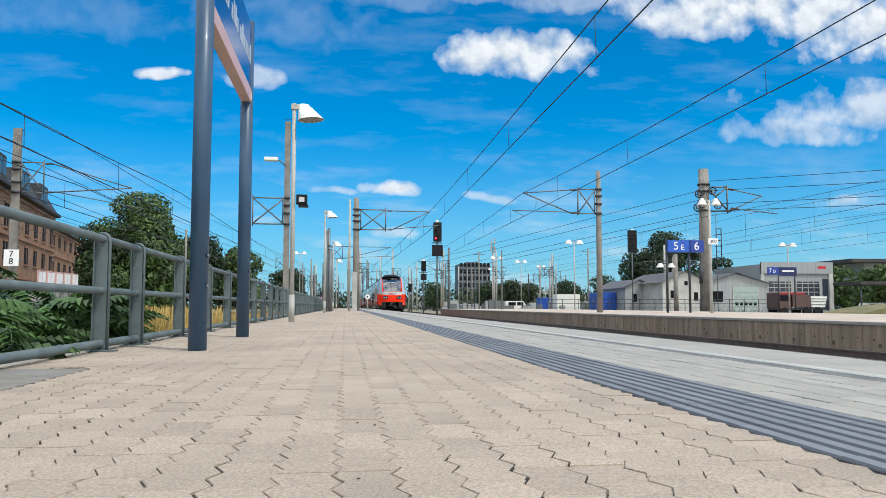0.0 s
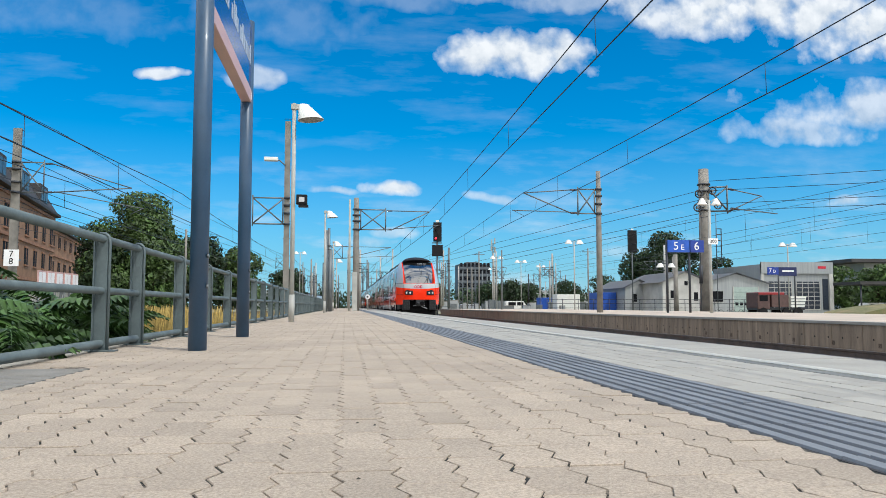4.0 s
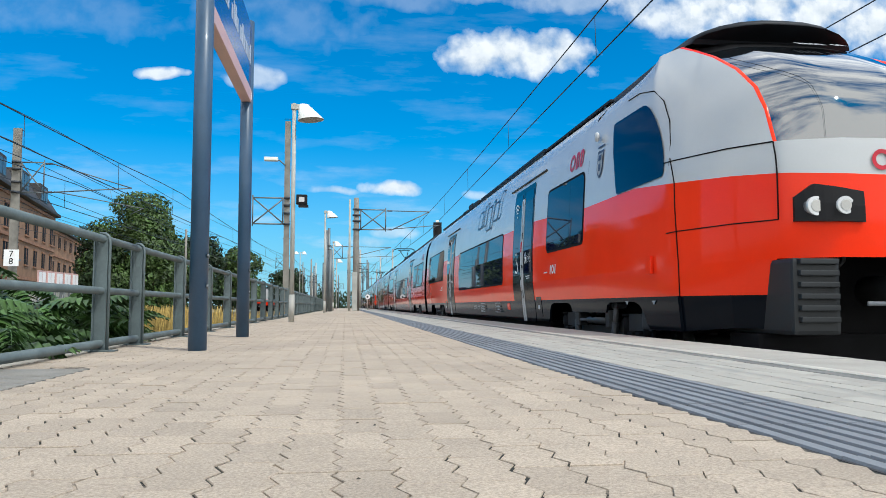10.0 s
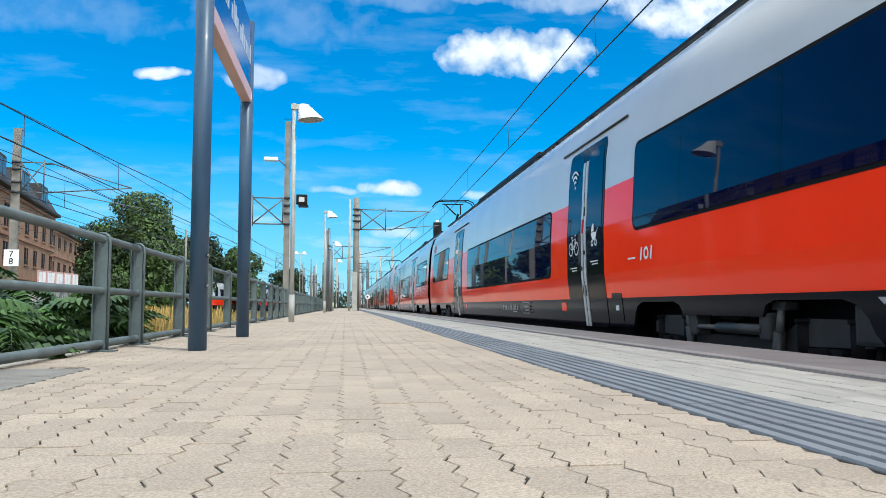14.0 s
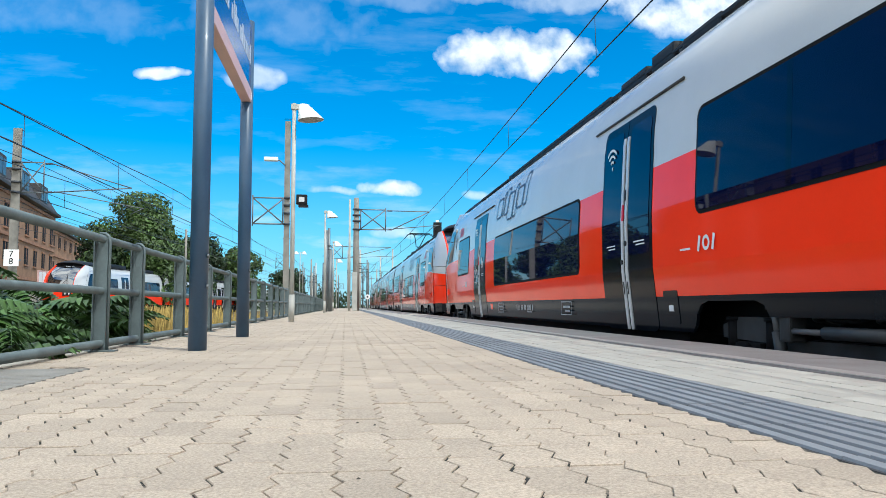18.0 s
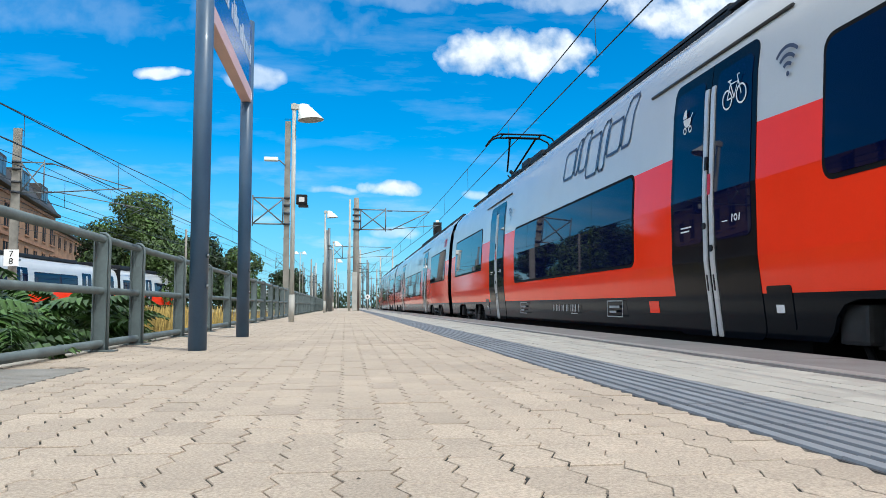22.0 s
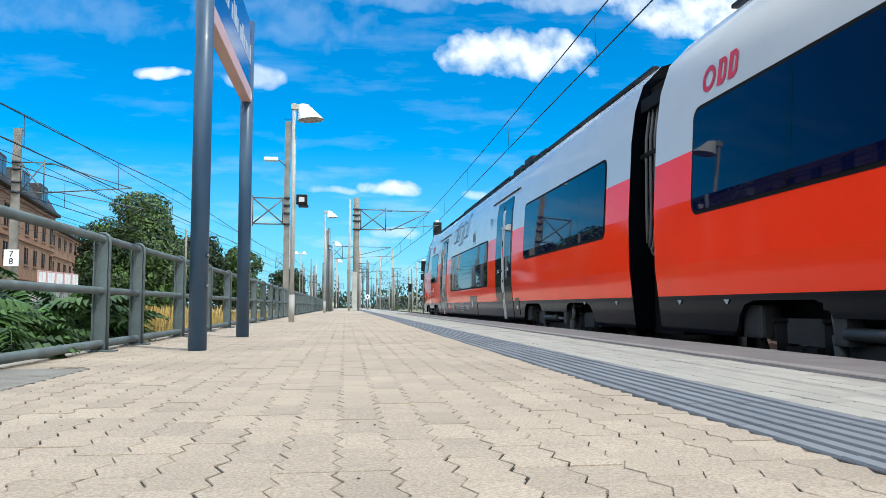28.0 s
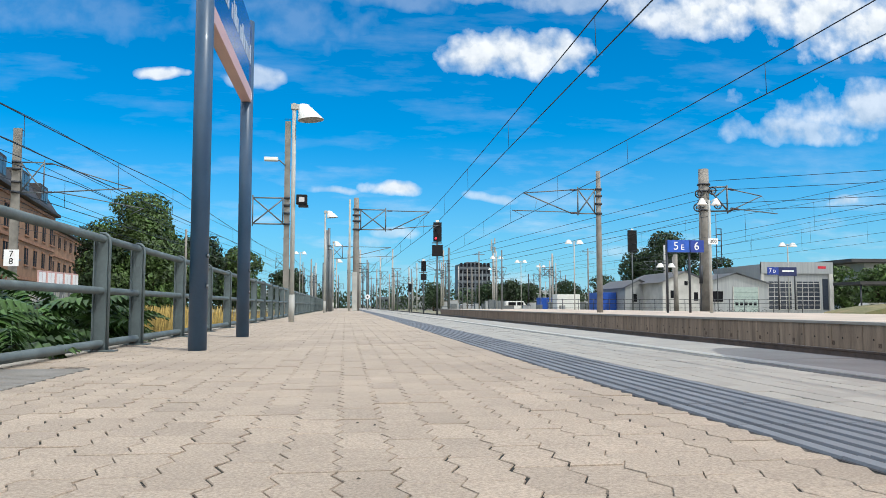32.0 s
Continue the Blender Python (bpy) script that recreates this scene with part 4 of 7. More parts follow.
def pantograph(unit, u, flip=1):
    root = part("pantograph_base", raised(bbox(-0.75, 0.75, u - 0.7, u + 0.7, 3.22, 3.32, bevel=0.02)), T_BLACK, unit, "dark pantograph raised to the wire")
    for x in (-0.5, 0.5):
        for d in (-0.55, 0.55):
            bm = bmesh.new()
            for k in range(4):
                tube(bm, [(x, u + d, 3.05 + 0.05 * k), (x, u + d, 3.08 + 0.05 * k)], 0.06, 8)
            part("insulator", raised(bm), INSULATOR, root)
    knee = (u + flip * 1.25, 3.98)
    bm = bmesh.new()
    tube(bm, [(0, u - flip * 0.3, 3.36), (0, knee[0], knee[1])], 0.05, 8)
    tube(bm, [(0.15, u - flip * 0.05, 3.34), (0.1, knee[0] - flip * 0.1, knee[1] - 0.12)], 0.02, 6)
    part("lower_arm", raised(bm), T_BLACK, root)
    top = 4.70
    bm = bmesh.new()
    tube(bm, [(-0.1, knee[0], knee[1]), (-0.34, u - flip * 0.25, top - 0.1)], 0.026, 6)
    tube(bm, [(0.1, knee[0], knee[1]), (0.34, u - flip * 0.25, top - 0.1)], 0.026, 6)
    tube(bm, [(-0.45, u - flip * 0.25, top - 0.1), (0.45, u - flip * 0.25, top - 0.1)], 0.022, 6)
    part("upper_arm", raised(bm), T_BLACK, root)
    for d in (-0.28, 0.18):
        bm = bmesh.new()
        tube(bm, [(-0.88, u + d, top - 0.24), (-0.78, u + d, top - 0.09), (-0.58, u + d, top), (0.58, u + d, top), (0.78, u + d, top - 0.09), (0.88, u + d, top - 0.24)], 0.022, 6)
        part("contact_strip", raised(bm), T_BLACK, root)
    bm = bmesh.new()
    for x in (-0.5, 0.5):
        tube(bm, [(x, u - 0.28, top), (x, u + 0.18, top)], 0.018, 5)
    part("head_tie", raised(bm), T_BLACK, root)


def coupling_gap(unit, u0, u1):
    part("gangway_bellows", raised(bbox(-1.12, 1.12, u0 - 0.02, u1 + 0.02, 0.0, 2.72)), T_RUBBER, unit, "black gangway bellows between the cars")
    for s in (-1, 1):
        for k in range(4):
            uu = u0 + 0.16 + 0.12 * k
            ue = u0 + 0.09 + 0.035 * k
            low = 0.98 - 0.05 * k
            bm = bmesh.new()
            tube(bm, [(s * 1.20, uu, 2.44), (s * 1.25, uu, 2.1), (s * 1.26, uu + 0.01, 1.7), (s * 1.26, uu, low + 0.35), (s * 1.25, uu - 0.3 * (uu - ue), low + 0.12),
                      (s * 1.24, uu - 0.65 * (uu - ue), low), (s * 1.22, ue, low + 0.04), (s * 1.15, ue - 0.03, low + 0.12)], 0.019, 8)
            part("hose", raised(bm), T_HOSE, unit)
        part("hose_clamp", raised(bbox(*sorted((s * 1.15, s * 1.285)), u0 + 0.04, u1 - 0.04, 1.90, 1.95, bevel=0.01)), T_BLACK, unit)
        part("hose_header", raised(bbox(*sorted((s * 1.1, s * 1.26)), u0 + 0.05, u1 - 0.05, 2.42, 2.56, bevel=0.01)), T_BLACK, unit)


def train_unit():
    unit = thing("railcar_unit", 0, 0, 0, "red and light grey electric multiple unit with dark windows", "train", "coupled train units")
    cars = ((4.4, 24.20), (24.90, 50.25), (50.95, LENGTH - 4.4))
    for i, (a, b) in enumerate(cars):
        us = sorted({a, b} | {u for u in (7.3, LENGTH - 7.3) if a < u < b})
        body = part("car_shell", strip([red_top, 2.1, 2.3, 2.45, 2.62, 2.75, 2.87, 2.98, 3.05, 3.1], us), T_WHITE, unit, "light grey painted car body")
        part("red_band", strip([0.385, LOW_CREASE, HIGH_CREASE, red_top], us), T_RED, body, "bright red painted band")
        # the roof and the closed ends
        bm = bmesh.new()
        vs = [bm.verts.new((x, y, 3.1)) for x, y in ((-W + 0.8, a), (W - 0.8, a), (W - 0.8, b), (-W + 0.8, b))]
        bm.faces.new(vs)
        part("roof", raised(bm), T_ROOF, body)
        zs = [0.05, 1.2, 1.7, 2.1, 2.45, 2.75, 2.98, 3.1]
        for u in (a, b):
            bm = bmesh.new()
            bm.faces.new([bm.verts.new((-(W - inset(z) - 0.003), u, z)) for z in zs] + [bm.verts.new((W - inset(z) - 0.003, u, z)) for z in zs[::-1]])
            bmesh.ops.solidify(bm, geom=bm.faces[:], thickness=0.02)
            part("end_wall", raised(bm), T_DARK, body)
        lo = a if i else 1.75
        hi = b if i < 2 else LENGTH - 1.75
        bog = {0: (4.5, 20.9), 1: (28.35, LENGTH - 28.35), 2: (LENGTH - 20.9, LENGTH - 4.5)}[i]
        cuts = [lo, bog[0] - 2.15, bog[0] + 2.15, bog[1] - 2.15, bog[1] + 2.15, hi]
        for k in range(5):
            c0, c1 = cuts[k], cuts[k + 1]
            if c1 - c0 < 0.1:
                continue
            for s in (-1, 1):
                if k in (1, 3):
                    c = (c0 + c1) / 2
                    half = [(c0, 0.05), (c0 + 0.14, 0.05), (c0 + 0.22, 0.12), (c0 + 0.27, 0.22), (c0 + 0.36, 0.30), (c0 + 0.50, 0.335), (c0 + 1.28, 0.335), (c0 + 1.40, 0.30), (c0 + 1.46, 0.21)]
                    outline = half + [(2 * c - u, z) for u, z in half[::-1]] + [(c1, 0.384), (c0, 0.384)]
                else:
                    outline = [(c0, 0.05), (c1, 0.05), (c1, 0.384), (c0, 0.384)]
                bm = bmesh.new()
                loops = [[bm.verts.new((s * (W - inset(z) - deep - (0.004 if min(u, LENGTH - u) < 2.0 else 0.0)), u, z)) for u, z in outline] for deep in (0.0, 0.03)]
                bm.faces.new(loops[0])
                bm.faces.new(loops[1][::-1])
                for q in range(len(outline)):
                    r = (q + 1) % len(outline)
                    bm.faces.new((loops[0][q], loops[1][q], loops[1][r], loops[0][r]))
                part("side_skirt", raised(bm), T_DARK, body, "charcoal lower skirt")
        part("underframe", raised(bbox(-1.0, 1.0, lo + 0.4, hi - 0.4, 0.02, 0.36)), T_BLACK, body)
        part("underfloor_box", raised(bbox(-1.2, 1.2, bog[0] + 2.4, bog[1] - 2.4, -0.32, 0.06, bevel=0.04)), T_BLACK, body)
        for u in bog:
            bogie(unit, u)
        # roof gear
        rng = random.Random(5 + i)
        u = a + (1.4 if i else 1.2)
        while u < b - 2.2:
            ln = rng.choice((1.1, 1.7, 2.4, 3.2))
            if i == 2 and 52.4 < u + ln and u < 55.4:
                u = 55.5
            if i == 0 and u + ln > b - 1.2:
                break
            z1 = (3.14 if i == 1 else 3.15) + 0.05 * rng.random()
            wd = (0.56 if i == 1 else 0.68) + 0.05 * rng.random()
            part("roof_equipment", raised(bbox(-wd, wd, u, min(u + ln, b - 0.8), 3.09, z1, bevel=0.05)), T_ROOF, unit, "dark roof equipment box")
            u += ln + rng.choice((0.12, 0.3, 0.9))
        if i != 1:
            q0, q1 = (8.6, 15.4) if i == 0 else (LENGTH - 15.4, LENGTH - 8.6)
            part("roof_fairing", raised(bbox(-0.84, 0.84, q0, q1, 3.09, 3.23, bevel=0.05)), T_ROOF, unit, "long dark roof fairing")
            for q0, q1, zz in ((15.8, 16.7, 3.26), (16.85, 17.5, 3.30), (17.7, 18.6, 3.22)):
                b0, b1 = (q0, q1) if i == 0 else (LENGTH - q1, LENGTH - q0)
                part("roof_equipment", raised(bbox(-0.84, 0.84, b0, b1, 3.09, zz, bevel=0.05)), T_ROOF, unit, "dark roof equipment box")
        else:
            part("roof_fairing", raised(bbox(-0.84, 0.84, 36.4, 43.2, 3.09, 3.26, bevel=0.06)), T_ROOF, unit, "long dark roof fairing")
        # cable trough along both roof edges, on short feet
        for sx in (-0.80, 0.80):
            part("cable_trough", raised(bbox(sx - 0.04, sx + 0.04, a + 0.6, b - 0.6, 3.145, 3.185, bevel=0.01)), T_ROOF, body)
            for k in range(int((b - a - 1.6) / 1.9)):
                part("trough_foot", raised(bbox(sx - 0.03, sx + 0.03, a + 0.8 + 1.9 * k, a + 0.88 + 1.9 * k, 3.06, 3.15)), T_STEEL, body)
        part("roof_cowl", raised(bbox(-0.5, 0.5, b - 2.0, b - 1.2, 3.08, 3.24, bevel=0.06)), T_STRIP, unit)
    coupling_gap(unit, 24.20, 24.90)
    coupling_gap(unit, 50.25, 50.95)
    for end in (0, 1):
        cab(unit, end)
    pantograph(unit, 54.05, -1)
    for s in (-1, 1):
        for a, b, z0, z1, bars in ((4.52, 6.4, 1.10, 2.08, (5.2,)), (9.73, 15.7, 0.71, 1.735, (11.2, 13.4, 14.7)), (19.13, 23.42, 1.10, 2.08, (20.6, 22.3)),
                                   (25.75, 30.15, 1.10, 2.08, (27.3, 29.0)), (33.5, 41.65, 0.71, 1.735, (35.0, 37.0, 39.4, 40.6))):
            window(unit, a, b, z0, z1, s, bars)
            if b < 33:
                window(unit, LENGTH - b + (0.28 if a > 25 else 0.0), LENGTH - a, z0, z1, s, [LENGTH - x for x in bars])
        A = [("wifi", 1.98, 0.24)]
        low = [("wheelchair", 1.05, 0.34)]
        for k, u0 in enumerate((7.27, 16.63, 31.1)):
            set1 = (A + low, [("pram", 1.13, 0.19, -0.13), ("bicycle", 1.12, 0.17, 0.10), ("lines", 0.8, 0.28)]) if k == 0 else (A + [("lines", 1.02, 0.3)], [("lines", 1.0, 0.3)]) if k == 1 else (A + [("bicycle", 1.12, 0.3), ("lines", 0.8, 0.3)], [("pram", 1.2, 0.28), ("lines", 0.85, 0.3)])
            set2 = (A + [("bicycle", 1.12, 0.32), ("lines", 0.85, 0.3)], [("lines", 1.02, 0.3), ("pram", 1.3, 0.24)]) if k != 1 else (A + [("lines", 0.98, 0.28)], [("lines", 0.98, 0.3)])
            if s > 0:
                plain = [("lines", 1.0, 0.22)], [("badge", 1.0, 0.15)]
                set1 = ([("wheelchair", 2.0, 0.26)] + plain[0], [("bicycle", 2.04, 0.25)] + plain[1]) if k == 0 else plain if k == 1 else (plain[0], [("bicycle", 2.02, 0.27)] + plain[1])
                set2 = ([("pram", 2.0, 0.22)] + plain[0], [("bicycle", 2.04, 0.27)] + plain[1]) if k == 0 else plain
            door(unit, u0, s, *set1)
            door(unit, LENGTH - u0 - 1.52 + (0.04 if k == 0 else 0.0), s, *set2)
        # emblems and wordmarks
        for u in (4.98, LENGTH - 4.85, 26.2, 49.15):
            side_emblem(unit, u, 2.17, s)
        for u in (11.45, LENGTH - 11.2):
            outlined_word(unit, u, 2.10, s, 0.92)
        for u in (6.08, 19.45, 29.85, 45.6, 55.9, LENGTH - 5.95) if s < 0 else (5.27, LENGTH - 4.55):
            pictogram(unit, "badge", u, 0.84, s, 0.34, LOGO_WHITE)
        for u in (12.55, 36.5, LENGTH - 12.4):
            pictogram(unit, "number", u, 0.265, s, 0.118, LOGO_PALE)
        if s > 0:
            pictogram(unit, "badge", LENGTH - 34.1, 2.12, s, 0.62, LOGO_NAVY)
            grille = part("vent_grille", side_panel(13.58, 13.96, 1.79, 2.12, 0.006, 0.04, s), LOGO_NAVY, unit, "slatted vent grille")
            part("vent_field", side_panel(13.595, 13.945, 1.805, 2.105, 0.009, 0.03, s), T_WHITE, grille)
            for k in range(6):
                part("vent_slat", side_panel(13.63 + 0.05 * k, 13.645 + 0.05 * k, 1.84, 2.07, 0.012, 0.005, s), LOGO_NAVY, grille)
            part("service_panel", side_panel(13.2, 14.2, 0.08, 0.54, 0.006, 0.04, s), T_DARK, unit)
            part("notice_label", side_panel(13.45, 13.6, 0.26, 0.40, 0.009, 0.005, s), LOGO_WHITE, unit)
        for u in (6.8, 16.1, 30.55, LENGTH - 30.6, LENGTH - 16.1, LENGTH - 6.8) if s > 0 else ():
            pictogram(unit, "wifi", u, 2.02, s, 0.22, LOGO_NAVY)
        for u in (10.3, 12.0, 35.2, LENGTH - 10.4, LENGTH - 12.0 - 3):
            pictogram(unit, "table", u, 0.26, s, 0.5, LOGO_GREY)
        for u in (9.35, 32.95, LENGTH - 9.3, 41.9):
            part("red_plate", side_panel(u - 0.12, u + 0.12, 0.22, 0.34, 0.004, 0.01, s), T_RED, unit)
        for u in (2.3, 3.05, 22.5, 23.7, 25.4, 26.3, 49.0, 49.8, 51.4, 52.5, LENGTH - 2.3, LENGTH - 3.05):
            bm = bmesh.new()
            bm.faces.new([bm.verts.new((s * (W - inset(z) + 0.009), u + a, z)) for a, z in ((-0.05, 0.345), (0.05, 0.345), (0.0, 0.30))])
            part("jacking_mark", raised(bm), LOGO_GREY, unit)
        for u in (7.0, 18.5, 30.75, LENGTH - 7.0, LENGTH - 18.5, LENGTH - 30.75):
            hatch = part("socket_hatch", side_panel(u - 0.16, u + 0.16, 0.12, 0.44, 0.006, 0.02, s), T_DARK, unit)
            part("socket_label", side_panel(u - 0.05, u + 0.05, 0.24, 0.30, 0.009, 0.003, s), LOGO_WHITE, hatch)
    return unit


UNIT_1 = train_unit()
UNIT_2 = copy_thing(UNIT_1, pose(TRACK_1, 300, RAIL_Z, 0, 0, 180))

SPEED = 6.845
NOSE_0 = 73.66


def motions():
    rows1, rows2 = [], []
    for k in range(33):
        y = NOSE_0 - SPEED * k
        rows1.append((float(k), pose(TRACK_1, y, RAIL_Z)))
        rows2.append((float(k), pose(TRACK_1, y + 2 * LENGTH, RAIL_Z, 0, 0, 180)))
    walk(UNIT_1, rows1)
    walk(UNIT_2, rows2)
    walk(LEFT_TRAIN, left_rows())
    # the truck rolls slowly past the shed, then turns round and drives off
    walk(TRUCK, [(t, pose(x, y, -0.82, 0, 0, turn)) for t, x, y, turn in (
        (0.0, 46.6, 75.0, 0), (4.6, 43.98, 75.0, 0), (9.2, 41.35, 75.0, 0), (11.0, 40.3, 74.7, 20), (13.0, 39.3, 73.4, 70), (15.0, 39.8, 71.5, 130),
        (17.0, 41.4, 70.2, 168), (19.0, 44.2, 69.8, 180), (26.0, 62.0, 69.8, 180), (32.0, 80.0, 69.8, 180))])
    for unit, sign in ((UNIT_1, 1), (UNIT_2, -1)):
        for ws in [o for o in unit.children if o.name.startswith("wheelset")]:
            base = ws.location.copy()
            rows = []
            for k in range(0, 481):
                t = k / 15.0
                rows.append((t, pose(base.x, base.y, base.z, sign * math.degrees(SPEED * t / 0.42) % 360.0, 0, 0)))
            walk(ws, rows)

# ---- left-hand train: white and red railcar ----


def left_train():
    t = thing("commuter_railcar", 0, 0, 0, "white and red commuter railcar with a dark roof", "train")
    ln = 59.8
    LOOK.update(length=ln, red=1.25)
    for i, (a, b) in enumerate(((4.4, 18.4), (19.0, 43.5), (44.1, ln - 4.4))):
        body = part("car_shell", strip([1.25, 1.7, 2.1, 2.3, 2.45, 2.62, 2.75, 2.87, 2.98, 3.05, 3.1], [a, b]), T_WHITE, t, "white painted car body")
        part("red_band", strip([0.385, LOW_CREASE, 1.25], [a, b]), T_RED, body, "bright red painted band")
        part("side_skirt", strip([-0.1, 0.384], [a, b]), T_DARK, body)
        bm = bmesh.new()
        bm.faces.new([bm.verts.new((x, y, 3.1)) for x, y in ((-W + 0.8, a), (W - 0.8, a), (W - 0.8, b), (-W + 0.8, b))])
        part("roof", raised(bm), T_ROOF, body)
        part("underframe", raised(bbox(-1.2, 1.2, a - 2.0 if i == 0 else a, b + 2.0 if i == 2 else b, -0.3, 0.36)), T_BLACK, body)
        part("roof_fairing", raised(bbox(-0.9, 0.9, a + 1.2, a + 6.2, 3.09, 3.42, bevel=0.12)), T_ROOF, t, "dark rounded roof fairing")
        part("roof_equipment", raised(bbox(-0.85, 0.85, b - 3.6, b - 1.0, 3.09, 3.34, bevel=0.06)), T_ROOF, t)
        if i == 1:
            part("roof_equipment", raised(bbox(-0.85, 0.85, a + 8.0, b - 6.0, 3.09, 3.3, bevel=0.06)), T_ROOF, t)
    for g in (18.4, 43.5):
        part("gangway_bellows", raised(bbox(-1.34, 1.34, g - 0.01, g + 0.61, 0.0, 3.0)), T_RUBBER, t, "black gangway bellows between the cars")
    for end in (0, 1):
        cab(t, end)
    for s in (-1, 1):
        for a, b in ((4.6, 7.6), (10.7, 17.6), (19.6, 22.4), (25.2, 27.6), (30.4, 36.4), (39.2, 40.8), (44.7, 49.1), (52.2, 55.2)):
            window(t, a, b, 1.36, 2.26, s, ((a + b) / 2,))
        for u0 in (8.35, 23.1, 28.1, 37.1, 41.2, 49.9):
            for k in (0, 0.77):
                leaf = part("door_leaf", side_panel(u0 + k, u0 + k + 0.75, 0.03, 2.45, 0.008, 0.05, s, 0.02), T_GLASS, t, "dark glazed door leaf")
                part("edge_strip", side_panel(u0 + k + (0.66 if k == 0 else 0.02), u0 + k + (0.73 if k == 0 else 0.09), 0.1, 2.3, 0.016, 0.01, s), T_STRIP, leaf)
        outlined_word(t, 13.0, 2.42, s, 0.5)
        outlined_word(t, ln - 13.0, 2.42, s, 0.5)
    for y in (4.5, 16.0, ln - 16.0, ln - 4.5):
        part("bogie", raised(bbox(-1.15, 1.15, y - 1.4, y + 1.4, -0.52, 0.05, bevel=0.1)), T_BLACK, t)
    LOOK.update(length=LENGTH, red=1.57)
    return t


LEFT_TRAIN = left_train()
LEFT_SPEED = 9.0

# ---- platform furniture ----


def station_sign():
    s = thing("station_sign", -0.96, 0, 0, "tall slate-blue station name sign on two round posts", "sign")
    for y in (5.24, 7.48):
        post = part("post", btube([(0, y, 0), (0, y, 3.05)], 0.06, 24), SLATE_BLUE, s, "slate-blue round steel post")
        for z in (0.42, 0.62):
            part("bolt", btube([(0.055, y - 0.03, z), (0.068, y - 0.03, z)], 0.014, 8), STEEL_GREY, post)
    gloss = mat("sign_gloss_blue", (0.010, 0.050, 0.24), 0.10, var=0.05, spec=0.6)
    part("board", bbox(-0.038, 0.038, 5.32, 7.52, 2.37, 3.0, bevel=0.006), gloss, s, "glossy dark blue name board")
    part("lower_trim", bbox(-0.046, 0.046, 5.32, 7.54, 2.245, 2.366, bevel=0.006), SIGN_PALE, s, "pale pinkish trim under the board")
    part("rim", bbox(-0.045, 0.045, 7.523, 7.55, 2.368, 3.0, bevel=0.004), SLATE_BLUE, s)
    y = 5.62
    rng = random.Random(3)
    pale = mat("sign_lettering_pale", (0.50, 0.56, 0.64), 0.4)
    for k in range(17):
        wd = rng.choice((0.05, 0.07, 0.085))
        if k not in (4, 9):
            part("name_bar", bbox(0.0385, 0.0400, y, y + wd, 2.60, 2.60 + rng.choice((0.12, 0.18))), pale, s)
        y += wd + 0.035
    part("type_plate", bbox(0.0465, 0.049, 7.44, 7.49, 2.27, 2.34), SIGN_WHITE, s)


station_sign()


def railing():
    f = thing("platform_railing", -1.56, 0, 0, "grey-green galvanised pipe railing along the platform", "railing")
    first = None
    ys = [1.4, 3.3, 5.2]
    y = 6.06
    while y < 60:
        ys.append(y)
        y += 1.5
    for k, y in enumerate(ys):
        if first is None:
            bm = bmesh.new()
            box(bm, -0.045, 0.034, -0.006, 0.006, -0.12, 0.73)
            box(bm, -0.045, -0.038, -0.04, 0.04, -0.12, 0.72)
            first = part("post", bm, GALV, f, "flat steel post with a rounded front bar")
            first.location = (0, y, 0)
            bm = bmesh.new()
            tube(bm, [(0.045, 0.0, -0.02), (0.045, 0, 0.70), (0.037, 0, 0.742), (0.015, 0, 0.760), (-0.02, 0, 0.760)], 0.010, 8)
            bar = part("front_bar", bm, GALV, first)
            foot = part("foot_plate", bbox(-0.08, 0.1, -0.05, 0.05, -0.004, 0.01, bevel=0.002), GALV, first)
        else:
            o = share(first, "post", f, (0, y, 0))
            share(bar, "front_bar", o, (0, 0, 0))
            share(foot, "foot_plate", o, (0, 0, 0))
    for z, r in ((0.725, 0.026), (0.39, 0.024), (0.05, 0.026)):
        part("rail", btube([(0.0, -3, z), (0.0, 20, z), (0.0, 60, z)], r, 12), GALV, f, "round galvanised pipe")
    return f


railing()


def platform_lamp(x, y, h, side=1, label="pale grey lamp post with a white cone shade"):
    e = thing("platform_lamp", x, y, 0, label, "street lamp", "platform lamps")
    part("post", btube([(0, 0, 0), (0, 0, h)], 0.045, 14, r2=0.036), POLE_GREY, e)
    part("base_sleeve", btube([(0, 0, 0), (0, 0, 0.5)], 0.055, 14), POLE_GREY, e)
    part("bracket", bbox(-0.06, 0.12 * side, -0.05, 0.05, h - 0.12, h - 0.02, bevel=0.01), POLE_GREY, e)
    bm = bmesh.new()
    n = 20
    low = [bm.verts.new((side * (0.31 + 0.245 * math.cos(a)), 0.24 * math.sin(a), h - 0.31 + 0.02 * math.cos(a))) for a in (2 * math.pi * k / n for k in range(n))]
    top = [bm.verts.new((side * (0.17 + 0.09 * math.cos(a)), 0.08 * math.sin(a), h - 0.02 + 0.0 * math.cos(a))) for a in (2 * math.pi * k / n for k in range(n))]
    for i in range(n):
        bm.faces.new((low[i], low[(i + 1) % n], top[(i + 1) % n], top[i])).smooth = True
    bm.faces.new(top)
    shade = part("shade", bm, LAMP_WHITE, e, "white slanted cone shade")
    bm = bmesh.new()
    vs = [bm.verts.new((side * (0.31 + 0.235 * math.cos(a)), 0.23 * math.sin(a), h - 0.30 + 0.02 * math.cos(a))) for a in (2 * math.pi * k / n for k in range(n))]
    bm.faces.new(vs)
    part("diffuser", bm, mat("lamp_diffuser", (0.10, 0.10, 0.09), 0.3), shade)
    return e


